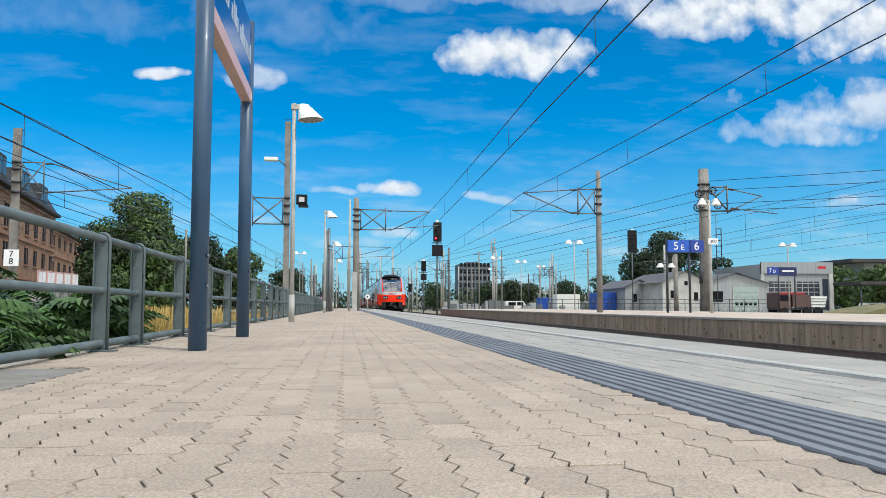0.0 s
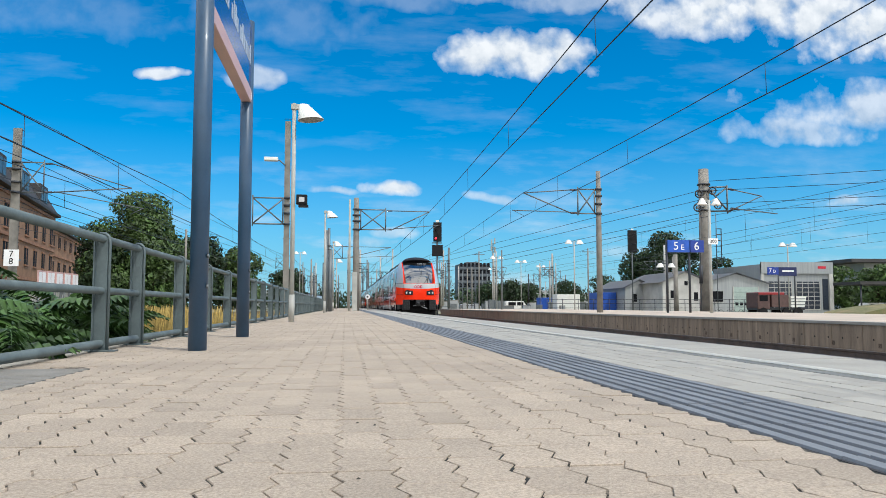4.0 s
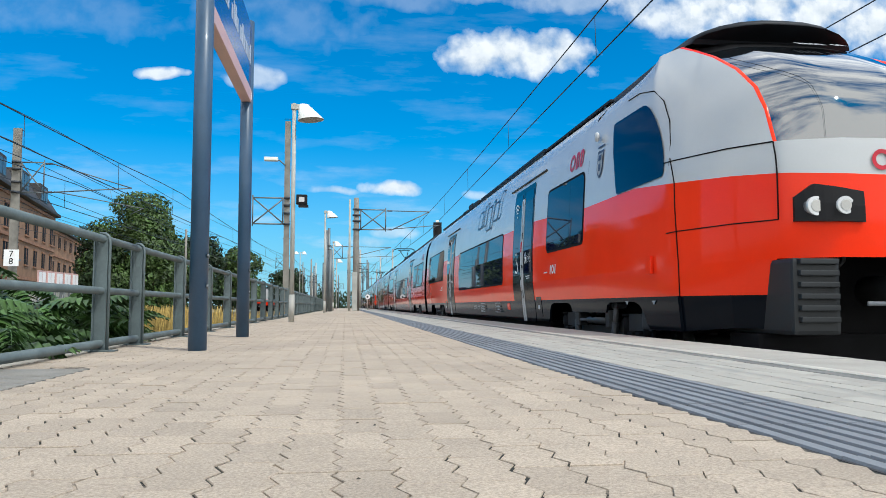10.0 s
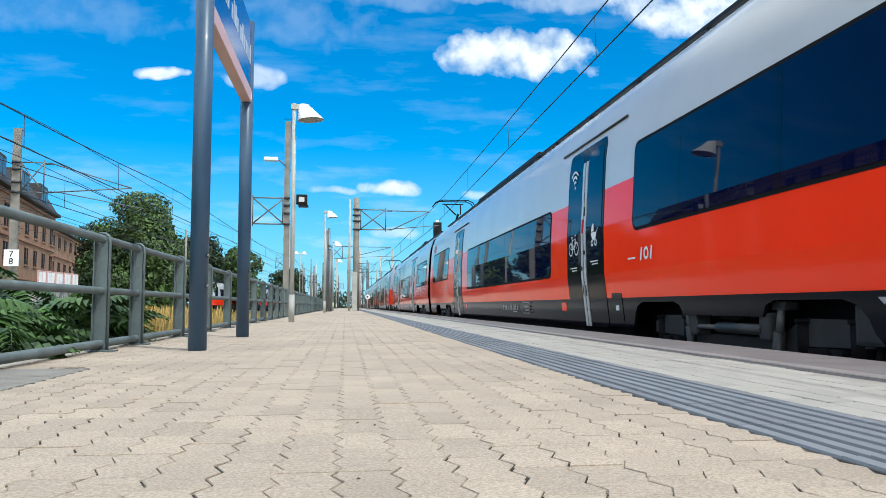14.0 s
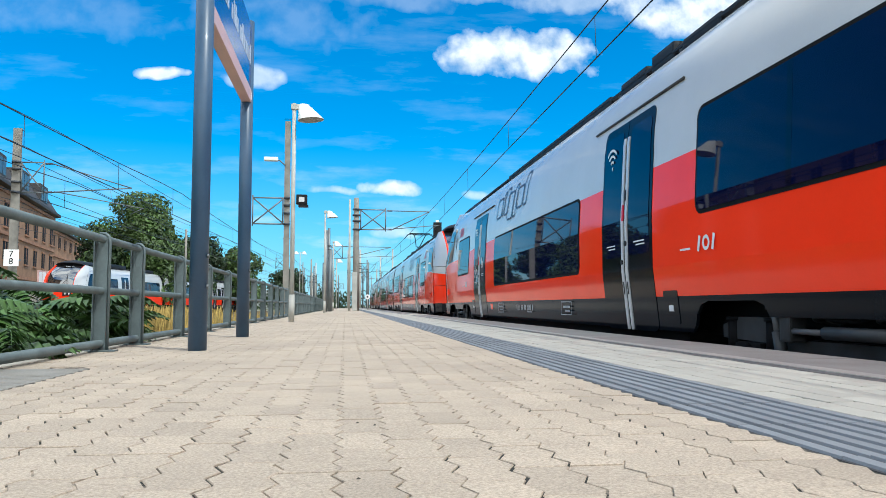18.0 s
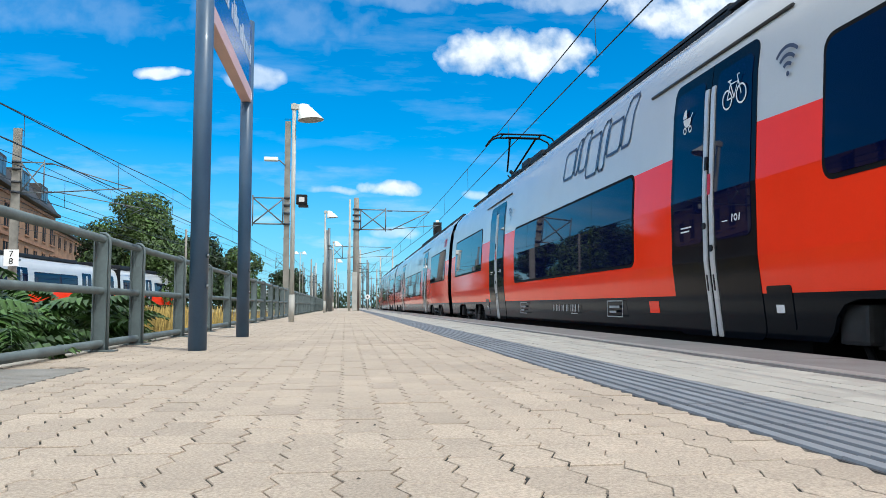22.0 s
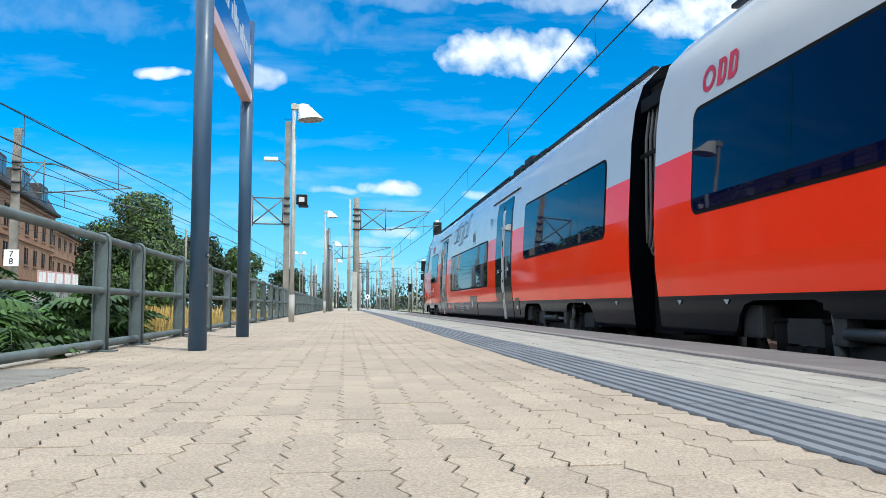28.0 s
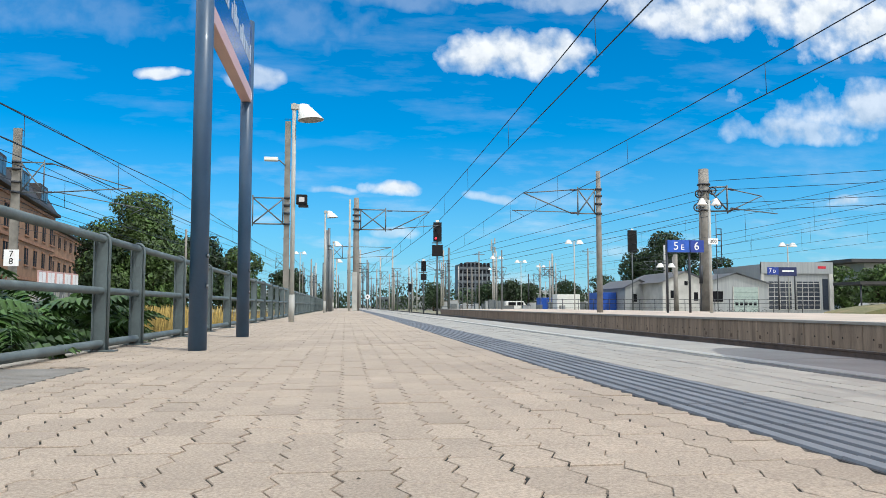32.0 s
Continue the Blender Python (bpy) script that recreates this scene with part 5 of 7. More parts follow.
lamp_1 = platform_lamp(-0.98, 14.44, 4.09)
part("spot_box", bbox(0.06, 0.26, -0.06, 0.1, 2.18, 2.36, bevel=0.015), BLACK, lamp_1, "black loudspeaker box")
part("spot_glass", bbox(0.11, 0.21, -0.066, -0.058, 2.22, 2.31), CHROME, lamp_1)
part("spot_foot", bbox(0.10, 0.28, -0.05, 0.09, 2.13, 2.17), BLACK, lamp_1)
platform_lamp(-0.88, 33.3, 4.4)
platform_lamp(-0.75, 48.0, 4.3)
platform_lamp(-0.75, 66.0, 4.3)


def twin_lamp(x, y, z, h):
    e = thing("twin_lamp", x, y, z, "grey lamp post with two white cone shades", "street lamp", "twin lamps")
    part("post", btube([(0, 0, 0), (0, 0, h)], 0.05, 10), POLE_GREY, e)
    for s in (-1, 1):
        bm = bmesh.new()
        bmesh.ops.create_cone(bm, segments=14, radius1=0.34, radius2=0.12, depth=0.34, cap_ends=True)
        bmesh.ops.translate(bm, vec=(s * 0.48, 0, h - 0.05), verts=bm.verts[:])
        part("shade", bm, LAMP_WHITE, e)
        part("arm", btube([(0, 0, h - 0.1), (s * 0.35, 0, h + 0.08)], 0.025, 6), POLE_GREY, e)


twin_lamp(19.2, 63, -0.04, 5.8)
twin_lamp(36.7, 60, -0.04, 5.5)
twin_lamp(26.0, 60, -0.04, 3.7)
twin_lamp(22.0, 95, -0.04, 6.0)
twin_lamp(31.0, 120, -0.8, 7.5)
twin_lamp(17.5, 88, -0.8, 6.8)
twin_lamp(27.0, 140, -0.8, 8.0)
twin_lamp(-5.5, 95, -0.8, 7.6)


def mast(x, y, z, h, r=0.16, material=None, arm=0.0, arm_z=(5.05, 6.3), wire_x=None, kind="tube", wire_z=(4.85, 5.95), white_foot=False, collars=True):
    """A catenary mast; arm: side reach of its lattice bracket; wire_x: where the cantilever ends, from the mast."""
    e = thing("catenary_mast", x, y, z, "grey catenary mast with bracket and cantilever", "catenary mast", "catenary masts")
    m = material or MAST_CONC
    if kind == "tube":
        part("pole", btube([(0, 0, 0), (0, 0, h * 0.5), (0, 0, h)], r, 14, r2=r * 0.72), m, e)
    else:
        part("flange", bbox(-r, r, -r * 0.25, -r * 0.1, 0, h), m, e)
        part("flange", bbox(-r, r, r * 0.1, r * 0.25, 0, h), m, e)
        part("web", bbox(-r * 0.25, r * 0.25, -r * 0.1, r * 0.1, 0, h), m, e)
        for k in range(int(h / 0.8)):
            part("climbing_step", btube([(-r * 1.3, 0, 1 + 0.8 * k), (r * 1.3, 0, 1 + 0.8 * k)], 0.015, 5), STEEL_DARK, e)
    z0, z1 = arm_z[0] - z, arm_z[1] - z
    if collars:
        for zz in (z0, z0 + 0.5, z1, z1 - 0.35):
            part("collar", btube([(0, 0, zz - 0.05), (0, 0, zz + 0.05)], r * 1.12, 12), STEEL_DARK, e)
    if arm:
        bm = bmesh.new()
        s = 1 if arm > 0 else -1
        a0, a1 = s * r, arm
        for p, q in (((a0, z0), (a1, z0)), ((a0, z1), (a1, z1)), ((a1, z0 - 0.1), (a1, z1 + 0.12)), ((a0 + s * 0.05, z0), (a0 + s * 0.05, z1)), ((a0, z0), (a1, z1)), ((a0, z1), (a1, z0))):
            tube(bm, [(p[0], 0, p[1]), (q[0], 0, q[1])], 0.035, 6)
        part("lattice_bracket", bm, STEEL_GREY, e)
        if wire_x is not None:
            wx = wire_x
            top, low = wire_z[1] - z, wire_z[0] - z
            for zz in (z1 - 0.05, z0 + 0.02):
                bm = bmesh.new()
                for k in range(5):
                    tube(bm, [(a1 + s * (0.06 + 0.07 * k), 0, zz), (a1 + s * (0.11 + 0.07 * k), 0, zz)], 0.055, 8)
                part("insulator", bm, INSULATOR, e)
            part("top_tube", btube([(a1 + s * 0.4, 0, z1 - 0.05), (wx, 0, top)], 0.028, 6), STEEL_GREY, e)
            part("stay_tube", btube([(a1 + s * 0.4, 0, z0 + 0.02), (wx, 0, top)], 0.032, 6), STEEL_GREY, e)
            part("registration_tube", btube([(a1 + s * 0.5, 0, z0 + 0.06), (wx + s * 0.6, 0, low + 0.32)], 0.024, 6), STEEL_GREY, e)
            part("steady_arm", btube([(wx + s * 0.5, 0, low + 0.30), (wx - s * 0.05, 0, low + 0.02)], 0.014, 5), STEEL_GREY, e)
            part("hanger", btube([(wx * 0.75 + a1 * 0.25, 0, top * 0.8 + z1 * 0.2 - 0.3), (wx * 0.8 + a1 * 0.2, 0, low + 0.35)], 0.008, 4), STEEL_GREY, e)
    return e


def overhead_line(x0, slope, y0, y1, supports, contact=4.85, high=6.0, sag=0.30, r=0.013, dropper=8.2):
    """Messenger wire, contact wire and droppers of one track, between supports at the given distances."""
    e = thing("overhead_line", x0, 0, contact, "overhead line of dark copper wires with droppers", "overhead line", "overhead lines")

    def wire_x(y):
        return slope * y

    def top(y):
        for a, b in zip(supports, supports[1:]):
            if a <= y <= b:
                k = (y - a) / (b - a)
                return high - contact - sag * 4 * k * (1 - k)
        return high - contact
    part("contact_wire", btube([(wire_x(y), y, 0) for y in np.linspace(y0, y1, 24)], r, 5), WIRE, e)
    part("messenger_wire", btube([(wire_x(y), y, top(y)) for y in np.linspace(y0, y1, 60)], r, 5), WIRE, e)
    y = y0 + 3.0
    while y < min(y1, 110):
        part("dropper", btube([(wire_x(y), y, 0), (wire_x(y) - 0.02, y, top(y))], r * 0.55, 4), WIRE, e)
        y += dropper
    return e


overhead_line(4.36, 0.0143, -6, 46, (-14, 46), high=5.98, sag=0.32)
overhead_line(5.9, -0.019, 46, 300, (46, 106, 166, 226, 286, 346), high=5.98, sag=0.3, r=0.014)
overhead_line(8.92, 0.001, 4, 38.1, (-16, 38.1), high=6.05, sag=0.55, contact=4.83)
overhead_line(8.96, 0.0, 38.1, 300, (38.1, 98, 158, 218, 278, 338), high=6.05, sag=0.4, contact=4.83, r=0.014)
overhead_line(-10.1, 0.038, 12, 260, (-10, 40, 95, 150, 205, 260), high=6.2, sag=0.5, r=0.018)
overhead_line(-14.4, 0.038, 18, 260, (-10, 40, 95, 150, 205, 260), high=6.2, sag=0.5, r=0.02)
overhead_line(-22.3, 0.069, 30, 260, (-10, 45, 100, 155, 205, 260), high=6.2, sag=0.5)
for k, (x, sl) in enumerate(((24.0, 0.0), (28.5, 0.0), (33.5, 0.0), (38.0, 0.0))):
    overhead_line(x, sl, 16, 280, (-7, 53, 113, 173, 233, 293), high=6.4 + 0.5 * (k % 2), sag=0.5, contact=4.9, r=0.011)



def feeder_line(x0, slope, y0, y1, z, r=0.016, sag=0.4, step=55.0):
    """A single wire slung from mast to mast."""
    e = thing("feeder_line", x0, 0, z, "single dark feeder wire slung between masts", "overhead line", "feeder lines")
    part("wire", btube([(slope * y, y, -sag * math.sin(math.pi * ((y - 40) / step % 1.0))) for y in np.linspace(y0, y1, 70)], r, 5), WIRE, e)


feeder_line(-17.6, 0.036, 16, 260, 8.35)
feeder_line(-16.9, 0.036, 16, 260, 7.45)
feeder_line(-17.9, 0.036, 16, 260, 6.55)
feeder_line(-18.6, 0.050, 20, 260, 5.6)
feeder_line(-15.4, 0.037, 14, 260, 8.8)
# masts along the near platform and between the tracks
mast(0.62, 46, 0, 6.75, 0.21, MAST_DARK, arm=1.75, arm_z=(4.85, 6.05), wire_x=4.4, wire_z=(4.85, 5.98))
mast(12.94, 38.1, -0.04, 7.3, 0.165, MAST_DARK, arm=-1.1, arm_z=(5.04, 6.3), wire_x=-3.95, wire_z=(4.83, 6.05))
mast(-2.72, 36, -0.8, 9.7, 0.13, MAST_DARK, arm=-1.55, arm_z=(4.07, 5.28), kind="double", collars=True)
mast(-16.2, 40, -0.8, 9.9, 0.20, MAST_DARK, arm=1.3, arm_z=(5.9, 7.4), wire_x=5.5, wire_z=(4.85, 6.2), kind="double")
for x, y, h, arm, wx in ((-1.6, 75, 8.6, 1.3, 6.0), (2.0, 106, 8.8, 1.1, 2.2), (13.2, 98, 8.6, -1.2, -4.0), (6.7, 166, 9, 1.2, 2.0), (13.0, 158, 9, -1.2, -4.0), (6.7, 226, 9, 1.2, 2.0),
                       (-7.2, 95, 8.8, -1.2, None), (-6.0, 150, 8.8, -1.2, None), (-4.5, 205, 8.8, 1.2, None), (22.0, 113, 9, 1.2, 2.0), (31.0, 113, 9, -1.2, -2.4), (22.0, 173, 9, 1.2, 2.0),
                       (16.0, 128, 8.5, 1.2, None), (19.6, 150, 9.5, 1.1, None), (24.5, 205, 10, -1.1, None), (31.0, 173, 9, -1.2, -2.4), (10.8, 190, 9, 1.2, None), (2.2, 140, 8.5, 1.2, None), (-2.6, 120, 8.5, 1.2, None), (4.4, 260, 9, 1.2, None), (9.5, 280, 9, 1.2, None), (36.0, 140, 9, -1.2, None), (41.0, 95, 9, -1.2, -2.8)):
    mast(x, y, -0.8, h, 0.17, random.Random(y).choice((MAST_CONC, STEEL_GREY, POLE_GREY)), arm=arm, arm_z=(4.9, 6.1), wire_x=wx, wire_z=(4.85, 6.0), kind="tube")


flood = thing("floodlight", -2.72, 36, 6.4, "white floodlight on a thin arm of the mast", "floodlight")
part("arm", btube([(-0.05, -0.1, 0.35), (-0.35, -0.1, 0.62), (-0.5, -0.1, 0.62)], 0.03, 6), STEEL_GREY, flood)
part("lamp_head", bbox(-1.05, -0.42, -0.28, 0.05, 0.58, 0.76, bevel=0.05), LAMP_WHITE, flood, "white flat lamp head")
rng_m = random.Random(4)
for k in range(58):
    y = rng_m.uniform(110, 330)
    x = y * rng_m.uniform(0.012, 0.30) if k % 4 else y * rng_m.uniform(-0.06, 0.012)
    mast(x, y, -0.8, rng_m.uniform(8.0, 10.5), 0.15, rng_m.choice((MAST_CONC, STEEL_GREY, POLE_GREY, STEEL_DARK)), arm=rng_m.choice((-1.3, 1.3)), arm_z=(4.9, 6.1))


def plain_pole(x, y, z, h, r, material, label, cross=0):
    e = thing("pole", x, y, z, label, "pole", "plain poles")
    part("shaft", btube([(0, 0, 0), (0, 0, h)], r, 10, r2=r * 0.8), material, e)
    for k in range(cross):
        part("cross_arm", btube([(-0.7, 0, h - 0.4 - 0.9 * k), (0.7, 0, h - 0.4 - 0.9 * k)], 0.04, 6), STEEL_GREY, e)
    return e


p = plain_pole(0.22, 43.5, 0, 6.3, 0.07, POLE_GREY, "slim grey pole beside the mast")
part("pale_casing", bbox(0.16, 0.44, -0.1, 0.1, 0.02, 2.2, bevel=0.02), POLE_GREY, p, "pale casing at the foot")
plain_pole(-1.0, 40, -0.3, 4.5, 0.10, STEEL_GREY, "dark grey steel pole beside the railing")
plain_pole(-0.8, 41.5, -0.3, 3.6, 0.13, STEEL_GREY, "dark grey steel pole beside the railing")
p = plain_pole(16.92, 34.0, -0.04, 5.30, 0.075, POLE_GREY, "pale grey lamp pole with two cone shades and a distance plate")
part("distance_plate", bbox(-0.14, 0.34, -0.13, -0.10, 3.2, 3.48, bevel=0.005), SIGN_WHITE, p, "white distance plate")
PLATE_300 = p
for sx in (-1, 1):
    bm = bmesh.new()
    bmesh.ops.create_cone(bm, segments=18, radius1=0.24, radius2=0.07, depth=0.30, cap_ends=True)
    bmesh.ops.translate(bm, vec=(sx * 0.34, 0, 5.22), verts=bm.verts[:])
    part("shade", bm, LAMP_WHITE, p, "white cone lamp shade")
    part("arm", btube([(0, 0, 5.15), (sx * 0.24, 0, 5.34)], 0.02, 6), POLE_GREY, p)
plain_pole(31.3, 70, -0.8, 6.0, 0.24, MAST_DARK, "short thick concrete column in the yard")
for x, y, h in ((-11.0, 55, 5.6), (-4.2, 62, 6.0), (-3.4, 78, 5.0), (-2.0, 92, 6.6), (14.8, 72, 5.6), (16.8, 96, 7.2), (21.5, 130, 7.0), (25.6, 150, 7.5), (18.5, 116, 6.0), (8.0, 128, 6.5), (5.0, 150, 6.0), (27.2, 84, 6.8), (39.0, 88, 6.2), (-6.5, 120, 7), (12.0, 140, 7), (29.0, 190, 9), (35.0, 210, 9)):
    plain_pole(x, y, -0.8, h + 0.8, 0.09, random.Random(y * 7).choice((MAST_DARK, STEEL_GREY, MAST_DARK)), "grey steel pole in the station yard", cross=random.Random(y).choice((0, 0, 1, 2)))


def big_mast():
    e = thing("tension_mast", 26.0, 53, -0.8, "thick concrete mast with dark tensioning wheels", "catenary mast")
    part("pole", btube([(0, 0, 0), (0, 0, 6), (0, 0, 11.1)], 0.45, 18, r2=0.36), MAST_DARK, e)
    for x, z in ((-0.63, 9.2), (-0.76, 8.2), (0.42, 9.45), (0.81, 8.4)):
        bm = bmesh.new()
        tube(bm, [(x + 0.27 * math.cos(a), -0.5, z + 0.27 * math.sin(a)) for a in [radians(d) for d in range(0, 361, 20)]], 0.05, 6, cap=False)
        wheel = part("tension_wheel", bm, STEEL_DARK, e, "dark spoked tensioning wheel")
        part("hub", btube([(x, -0.58, z), (x, -0.40, z)], 0.09, 10), STEEL_GREY, wheel)
        for k in range(3):
            c, d = 0.26 * math.cos(k * math.pi / 3 + 0.2), 0.26 * math.sin(k * math.pi / 3 + 0.2)
            part("spoke", btube([(x - c, -0.5, z - d), (x + c, -0.5, z + d)], 0.022, 5), STEEL_DARK, wheel)
        part("wheel_arm", btube([(0.0, -0.3, z + 0.1), (x, -0.45, z)], 0.05, 6), STEEL_GREY, e)
    for z in (8.0, 8.6, 9.4, 9.9):
        part("collar", btube([(0, 0, z), (0, 0, z + 0.12)], 0.47, 16), STEEL_DARK, e)
    for p, q in (((0.35, 9.75), (1.8, 9.85)), ((0.35, 8.0), (1.8, 8.05)), ((1.8, 7.85), (1.8, 9.95)), ((0.35, 9.7), (1.8, 8.1)), ((0.9, 9.1), (1.8, 9.8))):
        part("bracket_bar", btube([(p[0], 0, p[1]), (q[0], 0, q[1])], 0.06, 6), STEEL_GREY, e)
    for p, q in (((1.85, 9.7), (4.5, 9.2)), ((1.85, 8.0), (4.5, 9.2)), ((2.0, 8.25), (5.7, 7.9))):
        part("cantilever_tube", btube([(p[0], 0, p[1]), (q[0], 0, q[1])], 0.04, 6), STEEL_GREY, e)
        bm = bmesh.new()
        for k in range(5):
            f0, f1 = 0.03 + 0.03 * k, 0.05 + 0.03 * k
            tube(bm, [(p[0] + (q[0] - p[0]) * f, 0, p[1] + (q[1] - p[1]) * f) for f in (f0, f1)], 0.085, 8)
        part("insulator", bm, INSULATOR, e)
    part("hanger", btube([(4.5, 0, 9.2), (5.4, 0, 7.95)], 0.012, 4), STEEL_GREY, e)
    part("weight_stack", btube([(-0.66, -0.6, 2.7), (-0.66, -0.6, 4.0)], 0.13, 10), STEEL_DARK, e)
    part("weight_rope", btube([(-0.66, -0.6, 4.0), (-0.66, -0.5, 8.5)], 0.02, 5), STEEL_DARK, e)
    cage = part("weight_cage", btube([(0.62, -0.5, 4.1), (0.62, -0.5, 6.7)], 0.035, 6), STEEL_DARK, e, "dark steel weight cage")
    part("cage_bar", btube([(1.0, -0.5, 4.1), (1.0, -0.5, 6.7)], 0.035, 6), STEEL_DARK, cage)
    for k in range(7):
        part("cage_rung", btube([(0.62, -0.5, 4.15 + 0.42 * k), (1.0, -0.5, 4.15 + 0.42 * k)], 0.03, 5), STEEL_DARK, cage)
    for x in (-0.62, 0.62):
        part("ladder_rail", btube([(x, -0.5, 0), (x, -0.5, 7.8)], 0.03, 5), STEEL_GREY, e)
    # tail wires with insulators, running off to both sides
    for dz, dx in ((10.2, 30), (9.5, 34), (8.5, 30), (8.0, 34)):
        part("tail_wire", btube([(0, 0, dz), (dx, -26, dz - 1.0)], 0.02, 5), WIRE, e)
        part("tail_wire", btube([(0, 0, dz - 0.6), (-14, 60, dz - 2.4)], 0.02, 5), WIRE, e)


big_mast()


def direction_sign():
    e = thing("platform_number_sign", 16.2, 36.0, -0.04, "blue platform number sign on two dark posts", "sign")
    part("post", btube([(-0.50, 0.1, 0), (-0.50, 0.1, 3.6)], 0.06, 10), STEEL_DARK, e)
    part("post", btube([(0.66, 0.1, 0), (0.66, 0.1, 3.6)], 0.06, 10), STEEL_DARK, e)
    blue2 = mat("sign_bright_blue", (0.02, 0.10, 0.50), 0.4)
    part("panel", bbox(-0.50, 0.62, -0.06, 0.06, 2.97, 3.57, bevel=0.01), blue2, e, "bright blue panel")
    part("panel", bbox(0.66, 1.36, -0.07, 0.07, 2.97, 3.57, bevel=0.01), SIGN_BLUE, e, "dark blue panel")
    return e


SIGN_5 = direction_sign()


def letters(name, text, size, material, parent, m, label=""):
    """Raised lettering as a mesh."""
    cu = bpy.data.curves.new(name, "FONT")
    cu.body, cu.size, cu.extrude, cu.align_x, cu.align_y = text, size, 0.004, "CENTER", "CENTER"
    tmp = bpy.data.objects.new(name, cu)
    me = bpy.data.meshes.new_from_object(tmp)
    bpy.data.objects.remove(tmp)
    me.materials.clear()
    me.materials.append(material)
    ob = new(name, me)
    ob.parent = parent
    ob.matrix_basis = m
    return ob


letters("numeral", "5", 0.56, SIGN_WHITE, SIGN_5, pose(-0.08, -0.066, 3.26, 90, 0, 0))
letters("numeral", "E", 0.38, SIGN_WHITE, SIGN_5, pose(0.26, -0.066, 3.20, 90, 0, 0))
letters("numeral", "6", 0.56, SIGN_WHITE, SIGN_5, pose(0.98, -0.076, 3.26, 90, 0, 0))
letters("numeral", "300", 0.22, BLACK, PLATE_300, pose(0.1, -0.135, 3.33, 90, 0, 0))


def sign_7():
    e = thing("platform_number_sign", 34.6, 58, -0.04, "dark blue platform sign on two posts", "sign")
    for x in (0.0, 1.4):
        part("post", btube([(x, 0, 0), (x, 0, 3.4)], 0.06, 8), STEEL_DARK, e)
    part("panel", bbox(-0.95, 0.0, -0.08, 0.0, 2.85, 3.45, bevel=0.01), SIGN_BLUE, e)
    part("panel", bbox(0.02, 1.55, -0.08, 0.0, 2.75, 3.45, bevel=0.01), mat("sign_navy", (0.01, 0.02, 0.10), 0.4), e)
    letters("numeral", "7", 0.5, SIGN_WHITE, e, pose(-0.72, -0.085, 3.15, 90, 0, 0))
    letters("numeral", "D", 0.34, SIGN_WHITE, e, pose(-0.38, -0.085, 3.1, 90, 0, 0))
    part("name_bar", bbox(0.3, 1.3, -0.085, -0.081, 3.08, 3.2), SIGN_WHITE, e)


sign_7()


def sign_78():
    e = thing("track_number_plate", -15.95, 39.2, 2.2, "white plate with two black track numbers", "sign")
    part("plate", bbox(-0.34, 0.34, -0.02, 0.02, 0.0, 0.8, bevel=0.01), SIGN_WHITE, e)
    letters("numeral", "7", 0.42, BLACK, e, pose(0, -0.028, 0.58, 90, 0, 0))
    letters("numeral", "8", 0.42, BLACK, e, pose(0, -0.028, 0.22, 90, 0, 0))
    part("plate_bracket", bbox(-0.1, 0.1, 0.02, 0.85, 0.3, 0.4), STEEL_GREY, e)


sign_78()


def signal(x, y, z, h, head, lower, lit=True, label="black light signal on a steel post"):
    e = thing("railway_signal", x, y, z, label, "railway signal", "railway signals")
    part("post", btube([(0, 0.1, 0), (0, 0.1, h)], 0.07, 8), STEEL_GREY, e)
    hd = part("signal_head", bbox(-head[0] / 2, head[0] / 2, -0.1, 0.1, h - head[1], h, bevel=0.03), BLACK, e, "black signal head")
    for k in range(4):
        part("hood", btube([(0.12 * (-1) ** k * head[0], -0.1, h - head[1] * (0.15 + 0.23 * k)), (0.12 * (-1) ** k * head[0], -0.22, h - head[1] * (0.15 + 0.23 * k))], 0.09, 10), BLACK, hd)
    if lit:
        part("red_lamp", btube([(-0.14, -0.1, h - head[1] * 0.84), (-0.14, -0.235, h - head[1] * 0.84)], 0.075, 10), RED_LIGHT, hd, "lit red lamp")
    if lower:
        part("lower_screen", bbox(-lower[0] / 2, lower[0] / 2, -0.1, 0.1, h - lower[2], h - lower[2] + lower[1], bevel=0.03), BLACK, e)
    part("cage", bbox(-0.35, 0.35, 0.15, 0.5, h - head[1] - 0.1, h - head[1] - 0.04), STEEL_GREY, e)
    part("cap", bbox(-0.12, 0.12, -0.05, 0.05, h, h + 0.18, bevel=0.02), LAMP_WHITE, e)


signal(6.82, 57, -0.8, 7.35, (0.62, 1.45), (0.80, 0.85, 2.55))
signal(6.78, 66.8, -0.8, 5.0, (0.42, 0.9), (0.5, 0.55, 1.65), lit=False)
signal(30.9, 80, -0.8, 9.3, (1.0, 2.4), None, lit=False, label="tall black light signal with a white ladder")
signal(9.2, 110, -0.8, 4.3, (0.5, 1.2), None, lit=False)


def kilometre_disc():
    e = thing("round_track_sign", 1.72, 60, 0, "small white round sign with a black centre", "sign")
    part("post", btube([(0, 0, 0), (0, 0, 0.9)], 0.03, 8), POLE_GREY, e)
    part("disc", btube([(0, -0.05, 1.0), (0, -0.03, 1.0)], 0.19, 20), SIGN_WHITE, e)
    part("centre", btube([(0, -0.056, 1.0), (0, -0.052, 1.0)], 0.07, 14), BLACK, e)


kilometre_disc()

